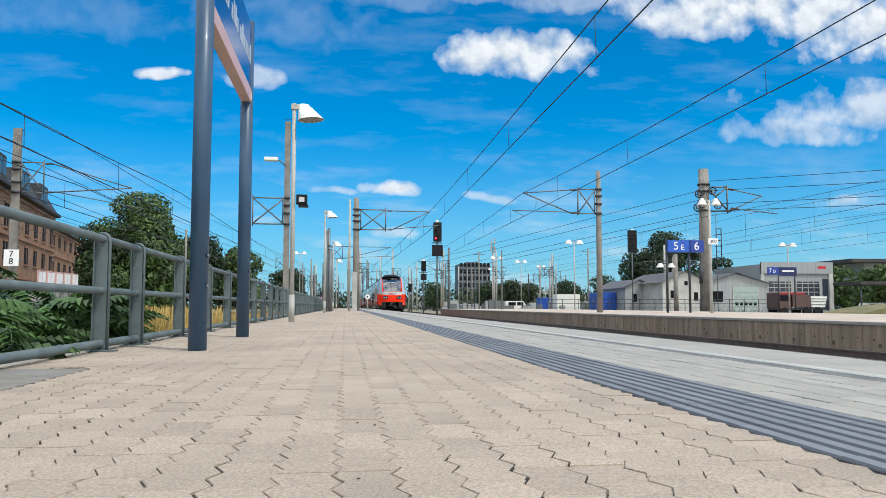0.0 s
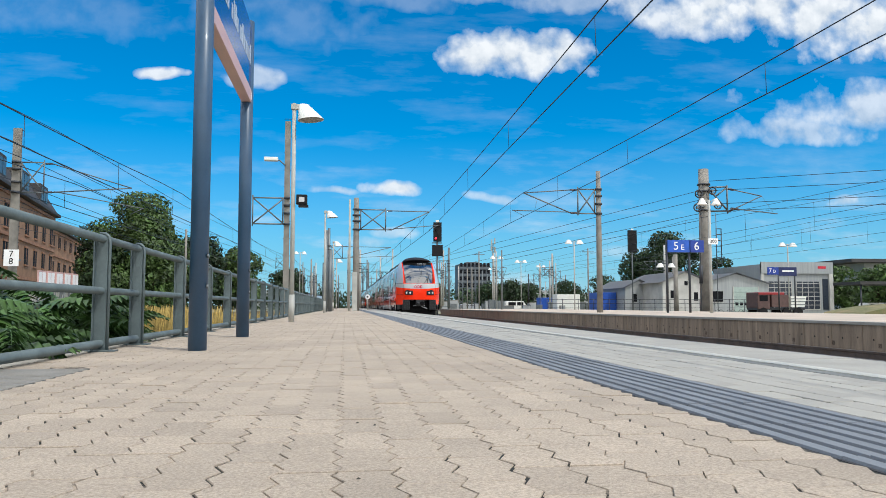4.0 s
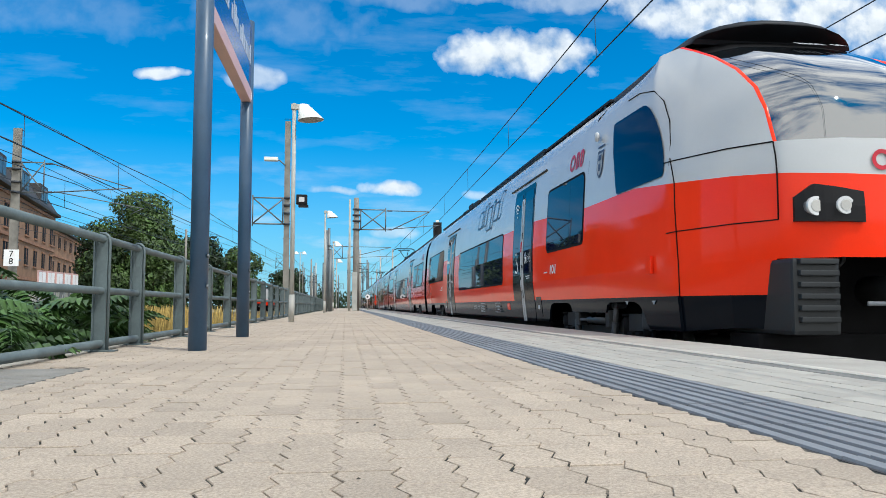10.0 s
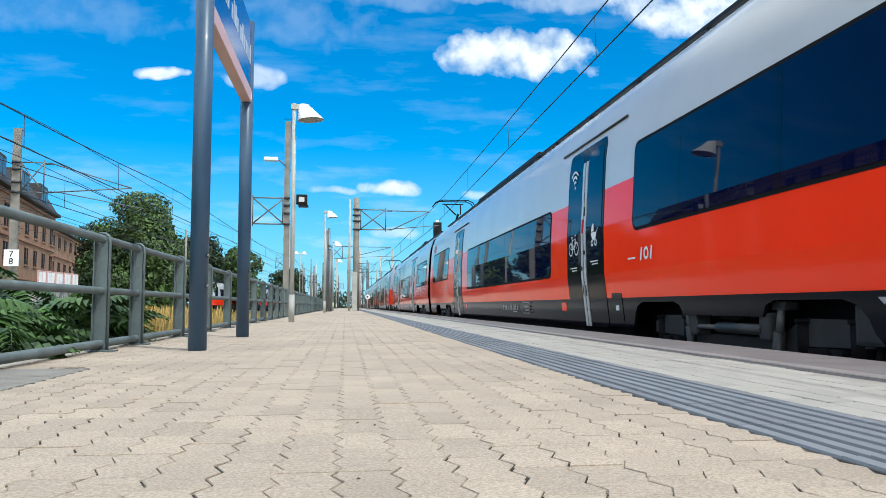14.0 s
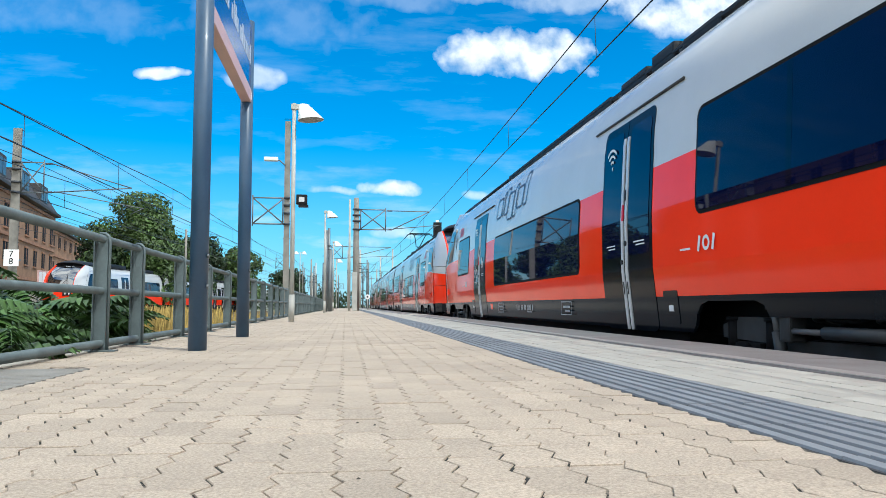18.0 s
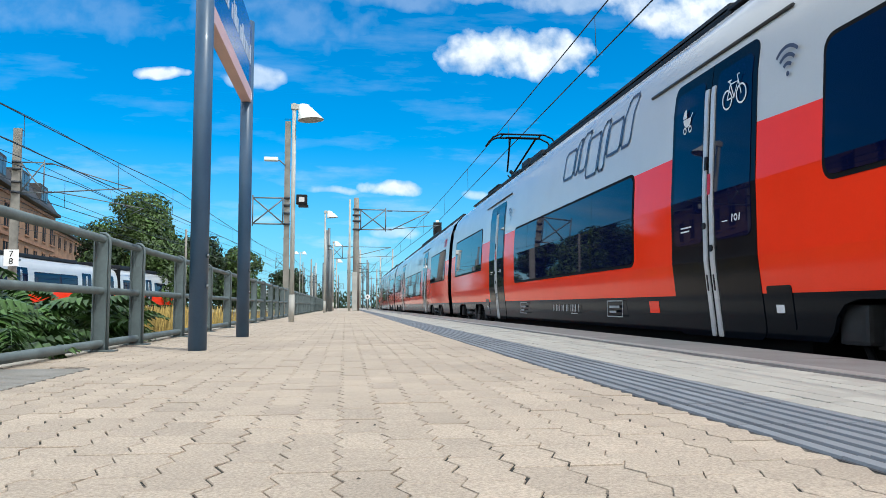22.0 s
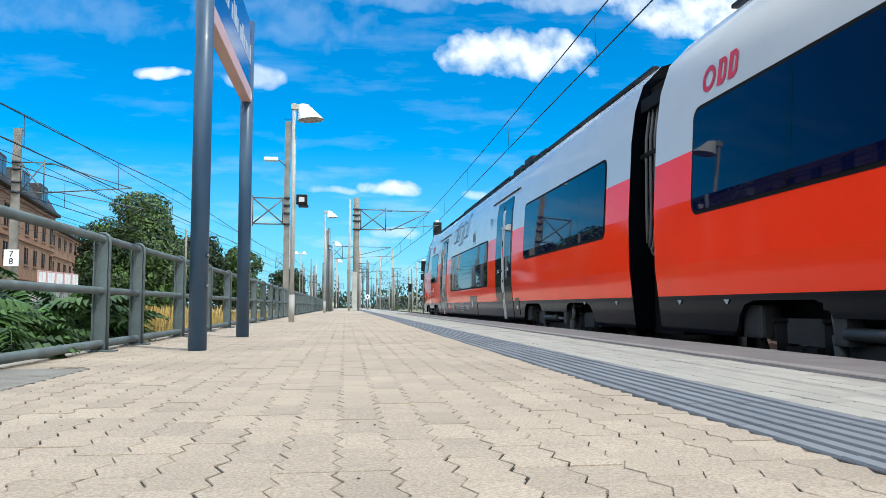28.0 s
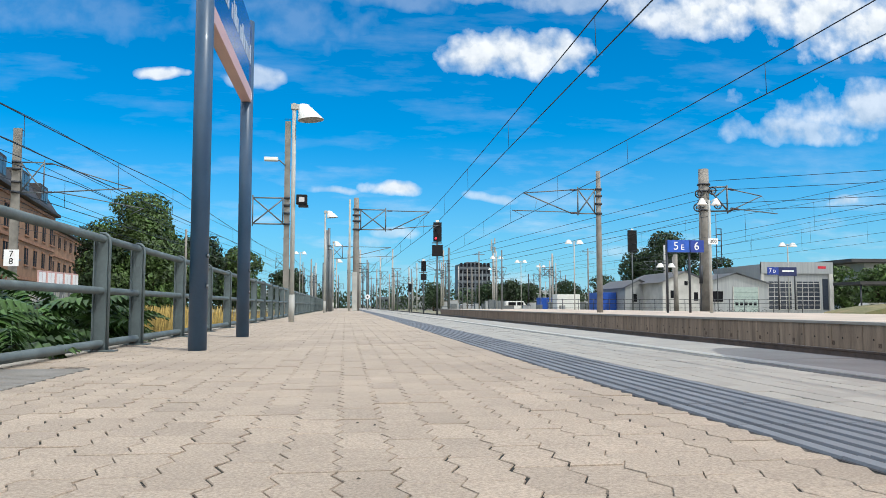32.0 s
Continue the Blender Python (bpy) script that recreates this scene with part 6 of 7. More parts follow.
# ---- plants ----
LEAF = mat("broad_leaf_green", (0.066, 0.120, 0.026), 0.6, var=0.35, scale=0.5, grain=0.15, grain_scale=3, per_piece=0.35)
LEAF_DARK = mat("dark_leaf_green", (0.024, 0.052, 0.015), 0.65, var=0.35, scale=0.4, grain=0.15, grain_scale=3, per_piece=0.35)
SUMAC = mat("sumac_leaf_green", (0.060, 0.128, 0.030), 0.45, var=0.3, scale=3, grain=0.1, per_piece=0.30)
DRY = mat("dry_grass", (0.56, 0.41, 0.13), 0.8, var=0.25, scale=1.5, grain=0.1, per_piece=0.3)
WEED = mat("weed_green", (0.10, 0.15, 0.04), 0.7, var=0.3, scale=2, grain=0.1, per_piece=0.3)
BARK = mat("bark", (0.10, 0.075, 0.05), 0.9, var=0.25, scale=6, bump=0.6)


def mesh_from(name, verts, faces, material, parent=None, label=""):
    me = bpy.data.meshes.new(name)
    me.from_pydata([tuple(v) for v in verts], [], faces)
    me.materials.append(material)
    ob = new(name, me)
    if parent is not None:
        ob.parent = parent
    if label:
        ob["label"] = label
    return ob


def leaf_cloud(lobes, count, size, seed):
    """Small bent leaves strewn over the shells of several lobes (x, y, z, rx, ry, rz)."""
    rng = np.random.RandomState(seed)
    vol = np.array([l[3] * l[4] + l[5] for l in lobes])
    pick = rng.choice(len(lobes), count, p=vol / vol.sum())
    L = np.array(lobes)[pick]
    d = rng.normal(size=(count, 3))
    d /= np.linalg.norm(d, axis=1)[:, None]
    rad = rng.uniform(0.45, 1.08, count) ** 0.5
    c = L[:, :3] + d * L[:, 3:] * rad[:, None]
    n = d + rng.normal(size=(count, 3)) * 0.55
    n /= np.linalg.norm(n, axis=1)[:, None]
    a = np.cross(n, rng.normal(size=(count, 3)))
    a /= np.linalg.norm(a, axis=1)[:, None]
    b = np.cross(n, a)
    s = size * rng.uniform(0.6, 1.3, count)[:, None]
    fold = n * s * 0.25
    v = np.stack([c - a * s, c - b * s * 0.5 + fold * 0.4, c + a * s, c + b * s * 0.5 + fold * 0.4], 1).reshape(-1, 3)
    f = [(4 * i, 4 * i + 1, 4 * i + 2, 4 * i + 3) for i in range(count)]
    return v, f


def tree(x, y, z, h, r, seed, material, count=3500, leaf=0.20, low=0.32, label="broad-leaved tree with a dense green crown"):
    e = thing("tree", x, y, z, label, "tree", "yard trees")
    rng = random.Random(seed)
    trunk = btube([(0, 0, 0), (rng.uniform(-0.2, 0.2), 0, h * 0.25), (rng.uniform(-0.3, 0.3), 0, h * 0.55)], 0.03 * h + 0.05, 8, r2=0.012 * h)
    part("trunk", trunk, BARK, e)
    lobes = []
    for k in range(24):
        a = rng.uniform(0, 2 * math.pi)
        t = rng.uniform(0, 1)
        zz = h * (low + (0.88 - low) * t)
        reach = r * (0.75 * math.sin(math.pi * (0.22 + 0.60 * t)) ** 0.6) * rng.uniform(0.35, 1.0)
        lr = r * rng.uniform(0.30, 0.48)
        lobes.append((reach * math.cos(a), reach * math.sin(a), zz, lr, lr, lr * 0.85))
        if k % 3 == 0:
            part("limb", btube([(0, 0, h * 0.25), (reach * 0.5 * math.cos(a), reach * 0.5 * math.sin(a), (zz + h * 0.3) / 2), (reach * math.cos(a), reach * math.sin(a), zz)], 0.010 * h, 6, r2=0.004 * h), BARK, e)
    lobes.append((0, 0, h * 0.86, r * 0.55, r * 0.55, h * 0.12))
    v, f = leaf_cloud(lobes, count, leaf, seed)
    tagged(mesh_from("crown", v, f, material, e), kind="stuff")
    return e


tree(-19.4, 76, -0.82, 12.2, 5.0, 11, LEAF, 26000, 0.20, 0.20)
tree(-24.6, 82, -0.82, 9.4, 3.8, 12, LEAF_DARK, 6000, 0.24, 0.22)
tree(-15.6, 84, -0.82, 9.0, 3.0, 13, LEAF_DARK, 5000, 0.24, 0.2)
tree(-22.0, 74, -0.82, 6.4, 3.0, 14, LEAF_DARK, 5000, 0.22, 0.18)
tree(-17.3, 73, -0.82, 5.8, 2.9, 15, LEAF, 4500, 0.22, 0.15)
tree(-13.4, 100, -0.82, 8.7, 3.3, 16, LEAF, 5000, 0.26, 0.2)
tree(-9.6, 128, -0.82, 7.0, 3.6, 17, LEAF_DARK, 4000, 0.28, 0.15)
tree(-17.0, 112, -0.82, 7.5, 3.6, 18, LEAF_DARK, 4000, 0.28, 0.2)
for k, (x, y, h, r) in enumerate(((44.5, 112, 10.2, 3.2), (48.8, 114, 13.0, 3.6), (52.0, 113, 11.2, 3.0), (62.5, 122, 9.6, 3.0),
                                  (69.0, 93, 6.2, 3.2), (73.0, 94, 6.8, 3.4), (77.0, 94, 6.0, 3.4), (81.0, 96, 6.8, 3.6), (72.0, 104, 7.0, 3.4), (46.8, 108, 12.4, 3.2), (36.5, 170, 7.0, 3.6), (42.0, 175, 6.4, 3.6),
                                  (47.0, 160, 6.6, 4.0), (31.0, 165, 6.0, 3.6), (52.0, 150, 7.4, 4.0), (19.5, 170, 6.6, 3.4))):
    tree(x, y, -0.82, h, r, 30 + k, LEAF if x > 66 else LEAF_DARK, 3600, 0.26, 0.18)


def far_woods():
    rng = np.random.RandomState(5)
    lobes = []
    for k in range(150):
        x = rng.uniform(-160, 260)
        y = rng.uniform(230, 330)
        h = rng.uniform(3.0, 7.5)
        lobes.append((x, y, h * 0.4 - 0.8, rng.uniform(4, 8), 4.0, h))
    v, f = leaf_cloud(lobes, 26000, 0.62, 8)
    tagged(mesh_from("distant_woods", v, f, LEAF_DARK), "distant dark green tree line", "woods", kind="stuff")


far_woods()


def frond(seed):
    """A pinnate sumac leaf: an arched stalk with paired drooping leaflets, along +x."""
    rng = random.Random(seed)
    v, f = [], []
    ln = rng.uniform(0.36, 0.52)
    n = 12
    arch = rng.uniform(0.08, 0.18)

    def stalk(t):
        return Vector((ln * t, 0, arch * math.sin(t * 2.2) - 0.16 * t * t))

    def add(quad):
        i = len(v)
        v.extend(quad)
        f.append(tuple(range(i, i + len(quad))))
    for k in range(n):
        a, b = stalk(k / n), stalk((k + 1) / n)
        w = Vector((0, 0.004 * (1 - 0.6 * k / n), 0))
        add([a - w, a + w, b + w, b - w])
    for k in range(1, n + 1):
        t = k / n
        p = stalk(t)
        size = 0.118 * math.sin(math.pi * (0.16 + 0.74 * t)) + 0.02
        for s in (-1, 1):
            d = Vector((0.55, s, -0.55 + rng.uniform(-0.25, 0.15))).normalized()
            q = d.cross(Vector((0, 0, 1))).normalized() * size * 0.19
            bow = Vector((0, 0, -0.16 * size))
            a1, a2 = p + d * size * 0.3 - bow * 0.6, p + d * size * 0.68 - bow * 0.3
            add([p, a1 + q, a2 + q * 0.8, p + d * size + bow, a2 - q * 0.8, a1 - q])
    return v, f


def spray(seed):
    """Five feathered leaves round one shoot."""
    rng = random.Random(seed)
    v, f = [], []
    for k in range(5):
        fv, ff = frond(seed * 7 + k)
        m = Matrix.Translation((0, 0, -0.05 * k)) @ Euler((radians(rng.uniform(-15, 15)), radians(rng.uniform(-38, 8)), radians(k * 137.5 + rng.uniform(-20, 20)))).to_matrix().to_4x4() @ Matrix.Scale(rng.uniform(0.8, 1.15), 4)
        b = len(v)
        v += [m @ Vector(p) for p in fv]
        f += [tuple(b + q for q in face) for face in ff]
    return v, f


SPRAYS = []
for k in range(6):
    v, f = spray(60 + k)
    me = bpy.data.meshes.new("leaf_spray")
    me.from_pydata([tuple(p) for p in v], [], f)
    me.materials.append(SUMAC)
    SPRAYS.append(me)


def sumac(x, y, h, seed, stems=4, sprays=7):
    e = thing("sumac_bush", x, y, -0.82, "green sumac bush with long feathered leaves behind the railing", "bush", "sumac bushes")
    rng = random.Random(seed)
    for s in range(stems):
        a = rng.uniform(0, 2 * math.pi)
        lean = Vector((math.cos(a), math.sin(a), 0)) * rng.uniform(0.1, 0.35)
        hh = h * rng.uniform(0.7, 1.0)
        part("stem", btube([(0, 0, 0), lean * 0.5 + Vector((0, 0, hh * 0.5)), lean + Vector((0, 0, hh))], 0.014, 6, r2=0.007), BARK, e)
        for k in range(sprays):
            t = 0.30 + 0.70 * (k + rng.random()) / sprays
            o = tagged(new("leaf_spray", rng.choice(SPRAYS)), kind="stuff")
            o.parent = e
            p = lean * t + Vector((0, 0, hh * t))
            o.matrix_basis = Matrix.Translation(p) @ Euler((radians(rng.uniform(-12, 12)), radians(rng.uniform(-12, 12)), radians(rng.uniform(0, 360)))).to_matrix().to_4x4() @ Matrix.Scale(rng.uniform(0.85, 1.2), 4)
    return e


for k, (x, y, h) in enumerate(((-2.55, 3.45, 1.22), (-2.40, 4.1, 1.12), (-2.8, 4.5, 1.30), (-2.40, 4.9, 1.15), (-3.3, 5.1, 1.35), (-2.85, 5.7, 1.2), (-2.5, 2.9, 1.15), (-3.4, 4.2, 1.38), (-2.3, 5.5, 1.0), (-3.1, 6.5, 1.15),
                             (-3.8, 6.0, 1.3), (-2.3, 6.1, 0.95), (-2.25, 3.7, 0.9), (-2.15, 4.5, 0.9), (-2.15, 5.1, 0.85), (-2.6, 6.9, 0.95), (-3.7, 5.4, 1.3), (-2.0, 5.7, 0.72), (-1.95, 4.9, 0.7), (-2.2, 6.6, 0.75), (-3.0, 7.2, 1.1), (-2.05, 6.4, 1.0), (-2.15, 7.0, 1.1), (-3.6, 7.2, 1.3), (-3.0, 5.9, 1.2), (-2.2, 3.2, 1.0))):
    sumac(x - 0.05, y, h + 0.14, 100 + k, 4, 9)


def grass_patch(name, box_, count, height, material, label, seed, seedhead=True):
    rng = np.random.RandomState(seed)
    v, f = [], []
    x0, x1, y0, y1 = box_
    for k in range(count):
        x, y = rng.uniform(x0, x1), rng.uniform(y0, y1)
        h = height * rng.uniform(0.4, 1.15)
        a = rng.uniform(0, 2 * math.pi)
        lean = h * rng.uniform(0.05, 0.30)
        w = 0.0028
        dx, dy = math.cos(a), math.sin(a)
        i = len(v)
        z = -0.82
        v += [(x - w * dy, y + w * dx, z), (x + w * dy, y - w * dx, z), (x + lean * 0.4 * dx + w * dy * 0.7, y + lean * 0.4 * dy, z + h * 0.6), (x + lean * 0.4 * dx - w * dy * 0.7, y + lean * 0.4 * dy, z + h * 0.6), (x + lean * dx, y + lean * dy, z + h)]
        f += [(i, i + 1, i + 2, i + 3), (i + 3, i + 2, i + 4)]
        if seedhead and k % 2 == 0:
            j = len(v)
            c = np.array((x + lean * dx, y + lean * dy, z + h))
            s = 0.006
            v += [tuple(c + (0, 0, -0.10)), tuple(c + (s, 0, -0.04)), tuple(c + (0.01, 0, 0.05)), tuple(c + (-s, 0, -0.04)), tuple(c + (0, s, -0.04)), tuple(c + (0, -s, -0.04))]
            f += [(j, j + 1, j + 2, j + 3), (j, j + 4, j + 2, j + 5)]
    tagged(mesh_from(name, v, f, material), label, "grass", kind="stuff")


grass_patch("dry_grass", (-3.9, -1.85, 7.6, 13.5), 16000, 0.95, DRY, "tall dry yellow grass behind the railing", 3)
grass_patch("dry_grass", (-5.5, -1.9, 13, 26), 6500, 0.85, DRY, "tall dry yellow grass behind the railing", 4)
grass_patch("weeds", (-3.4, -1.8, 9.5, 40), 3600, 0.72, WEED, "green weeds among the grass behind the railing", 5, False)
grass_patch("weeds", (-7, -3.0, 3.0, 24), 3000, 0.55, WEED, "green weeds on the bank", 6, False)
grass_patch("weeds", (-1.62, -1.0, 17, 60), 900, 0.93, WEED, "low weeds along the platform's back edge", 7, False)

# ---- buildings and yard ----
BRICK = mat("old_brick", (0.30, 0.170, 0.100), 0.9, var=0.18, scale=0.5, grain=0.2, grain_scale=14, bump=0.3, bump_scale=40)
BRICK_TRIM = mat("brick_trim", (0.33, 0.17, 0.10), 0.9, var=0.15, scale=1)
ROOF_DARK = mat("dark_roof", (0.045, 0.043, 0.045), 0.7, var=0.2, scale=0.6)
WINDOW_DARK = mat("dark_window", (0.012, 0.013, 0.016), 0.7, var=0.1, spec=0.08)
PLASTER = mat("white_plaster", (0.52, 0.515, 0.49), 0.8, var=0.14, scale=0.5)
CLAD = mat("grey_cladding", (0.33, 0.35, 0.36), 0.6, var=0.08, scale=0.6, stretch=(6, 1, 0.3))
GATE = mat("roller_gate_green", (0.36, 0.45, 0.42), 0.5, var=0.08)
GATE_BLUE = mat("gate_blue_grey", (0.035, 0.045, 0.065), 0.3, var=0.1)
CONT_BLUE = mat("container_blue", (0.01, 0.08, 0.42), 0.5, var=0.1)
TRUCK_BROWN = mat("truck_brown", (0.10, 0.055, 0.05), 0.6, var=0.15)
TRUCK_RED = mat("truck_red", (0.30, 0.025, 0.03), 0.5, var=0.1)
TOWER_GREY = mat("tower_block_grey", (0.065, 0.08, 0.10), 0.6, var=0.1, scale=0.1)
TOWER_BAND = mat("tower_block_band", (0.12, 0.14, 0.16), 0.6, var=0.1, scale=0.1)


def brick_hall():
    e = thing("brick_building", -29.98, 60, -0.82, "long old brick building with narrow windows and a dark mansard roof", "building")
    e.rotation_euler = (0, 0, radians(10.3))
    # the taller front wing and the lower one behind it, along the same street line
    part("wall", bbox(-14, 0, -22, 48.5, 0, 12.9), BRICK, e)
    part("wall", bbox(-14, -0.55, 48.5, 100, 0, 11.7), BRICK, e)
    for z in (0.9, 4.0, 8.2, 12.4):
        part("cornice", bbox(-14.15, 0.18, -22.1, 48.6, z, z + 0.36, bevel=0.03), BRICK_TRIM, e)
    for z in (4.0, 7.9, 11.2):
        part("cornice", bbox(-14.15, -0.38, 48.7, 100.1, z, z + 0.32, bevel=0.03), BRICK_TRIM, e)
    part("eave", bbox(-14.8, 0.75, -22.6, 49.2, 12.9, 13.25, bevel=0.05), ROOF_DARK, e, "dark projecting eave")
    part("eave", bbox(-14.6, 0.0, 49.3, 100.6, 11.7, 11.95, bevel=0.05), ROOF_DARK, e)
    part("roof", extrude_outline([(-14.5, 13.26), (0.45, 13.26), (-1.0, 15.6), (-4.5, 16.6), (-9.5, 16.6), (-13.4, 15.6)], -22, 49), ROOF_DARK, e, "dark mansard roof")
    part("roof", extrude_outline([(-14.4, 11.96), (-0.2, 11.96), (-5, 13.6), (-9.5, 13.6)], 49.4, 100), ROOF_DARK, e)
    for y in (16.5, 27.5, 38.5):
        dm = part("dormer", bbox(-3.5, 0.1, y, y + 4.6, 13.3, 16.0, bevel=0.12), ROOF_DARK, e, "dark glazed roof lantern")
        for k in range(3):
            part("dormer_pane", bbox(0.1, 0.14, y + 0.35 + 1.35 * k, y + 1.45 + 1.35 * k, 14.0, 15.6), GATE_BLUE, dm)
    for y in (8.0, 34.0):
        part("chimney", bbox(-6, -4.8, y, y + 1.4, 15.5, 18.2, bevel=0.05), BRICK_TRIM, e)
    win = None
    for x, z0, size, ys in ((0, 9.1, 1.0, range(-4, 10)), (0, 5.75, 0.80, range(-4, 10)), (0, 1.5, 0.95, range(-4, 10)), (-0.55, 9.3, 0.66, range(10, 20)), (-0.55, 5.7, 0.66, range(10, 20))):
        for k in ys:
            y = 2.55 + 4.93 * k
            if win is None:
                win = part("window", bbox(-0.05, 0.03, -0.92, 0.92, 0, 2.3), WINDOW_DARK, e)
                sill = part("window_sill", bbox(0, 0.16, -1.05, 1.05, -0.2, -0.02), BRICK_TRIM, win)
                head = part("window_arch", bbox(0, 0.12, -1.05, 1.05, 2.31, 2.55), BRICK_TRIM, win)
                bar = part("glazing_bar", bbox(0.031, 0.05, -0.05, 0.05, 0, 2.3), BRICK_TRIM, win)
                win.matrix_basis = pose(x, y, z0)
            else:
                o = share(win, "window", e, (x, y, z0))
                o.matrix_basis = pose(x, y, z0) @ Matrix.Diagonal((1, 1, size, 1))
                for q, nm in ((sill, "window_sill"), (head, "window_arch"), (bar, "glazing_bar")):
                    share(q, nm, o, (0, 0, 0))
    return e


brick_hall()


def poster_boards():
    for k in range(5):
        e = thing("notice_board", -22.25 + 0.11 * k, 60 + 1.42 * k, -0.82, "white notice board with a pinkish frame", "notice board", "notice boards")
        part("frame", bbox(-0.06, 0.06, -0.68, 0.68, 2.62, 3.72, bevel=0.02), SIGN_PALE, e)
        for s in (-0.33, 0.33):
            part("sheet", bbox(0.061, 0.07, s - 0.29, s + 0.29, 2.68, 3.6), SIGN_WHITE, e)
        for s in (-0.55, 0.55):
            part("leg", btube([(0, s, 0), (0, s, 2.62)], 0.05, 6), STEEL_GREY, e)
    f = thing("yard_fence", -23.1, 44, -0.82, "grey fence of upright slats along the yard", "fence")
    first = None
    for k in range(120):
        if first is None:
            first = part("slat", bbox(-0.02, 0.02, 0, 0.17, 0.1, 2.35, bevel=0.005), POLE_GREY, f)
        else:
            share(first, "slat", f, (0.012 * k, 0.26 * k, random.Random(k).uniform(-0.03, 0.03)))
    for z in (0.6, 1.9):
        part("fence_rail", btube([(-0.04, 0, z), (1.40, 31.0, z)], 0.03, 5), STEEL_GREY, f)


poster_boards()


def gable_house(name, x, y, w, d, h, ridge, material, label, gates=(), windows=()):
    e = thing(name, x, y, -0.82, label, "building")
    up = 0.82
    out = [(-w / 2, 0), (w / 2, 0), (w / 2, h + up), (0, ridge + up), (-w / 2, h + up)]
    part("wall", extrude_outline(out, 0, d), material, e)
    bm = bmesh.new()
    for s in (-1, 1):
        vs = [bm.verts.new(p) for p in ((0, -0.4, ridge + up + 0.12), (s * (w / 2 + 0.5), -0.4, h + up - 0.08), (s * (w / 2 + 0.5), d + 0.4, h + up - 0.08), (0, d + 0.4, ridge + up + 0.12))]
        f = bm.faces.new(vs if s > 0 else vs[::-1])
    bmesh.ops.solidify(bm, geom=bm.faces[:], thickness=0.18)
    part("roof", bm, mat("pale_metal_roof", (0.30, 0.30, 0.31), 0.5, var=0.08), e)
    for gx, gw, gz0, gz1, m in gates:
        g = part("gate", bbox(gx - gw / 2, gx + gw / 2, -0.05, 0.05, gz0 + up, gz1 + up), m, e)
        for k in range(1, 5):
            part("gate_rib", bbox(gx - gw / 2, gx + gw / 2, -0.07, -0.051, gz0 + up + (gz1 - gz0) * k / 5 - 0.02, gz0 + up + (gz1 - gz0) * k / 5 + 0.02), STEEL_GREY, g)
        for k in range(5):
            part("gate_light", bbox(gx - gw / 2 + 0.18 + 0.6 * k, gx - gw / 2 + 0.58 + 0.6 * k, -0.058, -0.051, gz0 + up + 0.75, gz0 + up + 1.12), WINDOW_DARK, g)
        part("gate_frame", bbox(gx - gw / 2 - 0.12, gx - gw / 2, -0.09, 0.05, gz0 + up, gz1 + up + 0.1), PLASTER, e)
        part("gate_frame", bbox(gx + gw / 2, gx + gw / 2 + 0.12, -0.09, 0.05, gz0 + up, gz1 + up + 0.1), PLASTER, e)
    for wx, wz, ww, wh in windows:
        o = part("window", bbox(wx - ww / 2, wx + ww / 2, -0.04, 0.04, wz + up, wz + wh + up), WINDOW_DARK, e)
        part("window_frame", bbox(wx - ww / 2 - 0.07, wx + ww / 2 + 0.07, -0.05, 0.03, wz + up - 0.08, wz + up), PLASTER, o)
    return e


gable_house("store_house", 39.6, 86, 5.6, 12, 3.1, 4.3, PLASTER, "white plastered store house with a low gable", windows=((-1.6, 1.2, 0.45, 0.9), (1.3, 0.9, 0.5, 1.0), (0.1, 2.7, 0.4, 0.5)))
gable_house("store_house", 36.3, 92, 3.6, 10, 2.6, 3.5, CLAD, "small grey shed with a low gable", windows=((-0.6, 0.8, 0.6, 1.0),))
gable_house("workshop_shed", 48.0, 90, 8.6, 16, 3.1, 4.3, CLAD, "grey clad workshop shed with a pale green gate", gates=((1.3, 3.2, -0.4, 2.6, GATE),), windows=((-2.4, 0.8, 1.4, 1.3),))


def garage():
    e = thing("service_garage", 62.4, 100, -0.82, "white service garage with two dark glazed gates", "building")
    part("wall", bbox(-5.2, 5.1, 0, 14, 0, 6.9), CLAD, e)
    part("portal", bbox(-5.4, -5.0, -0.25, 0.0, 0, 7.1), PLASTER, e)
    part("portal", bbox(4.7, 5.3, -0.25, 0.0, 0, 7.2), PLASTER, e)
    part("fascia", bbox(-5.4, 5.3, -0.27, 0.0, 5.6, 7.2), CLAD, e, "grey fascia board")
    part("emblem_block", bbox(3.0, 4.2, -0.3, -0.27, 6.3, 6.65), LOGO_RED, e)
    for gx in (-2.6, 1.6):
        g = part("gate", bbox(gx - 1.75, gx + 1.75, -0.06, 0.02, 0.6, 4.5), GATE_BLUE, e, "dark glazed sectional gate")
        for k in range(7):
            part("gate_rib", bbox(gx - 1.75, gx + 1.75, -0.1, -0.061, 0.6 + 0.6 * k, 0.68 + 0.6 * k), PLASTER, g)
        for k in range(5):
            part("gate_mullion", bbox(gx - 1.75 + 0.86 * k, gx - 1.69 + 0.86 * k, -0.1, -0.061, 0.6, 4.5), PLASTER, g)
    part("side_door", bbox(3.8, 4.6, -0.06, 0.02, 0.6, 4.9), GATE_BLUE, e)


garage()


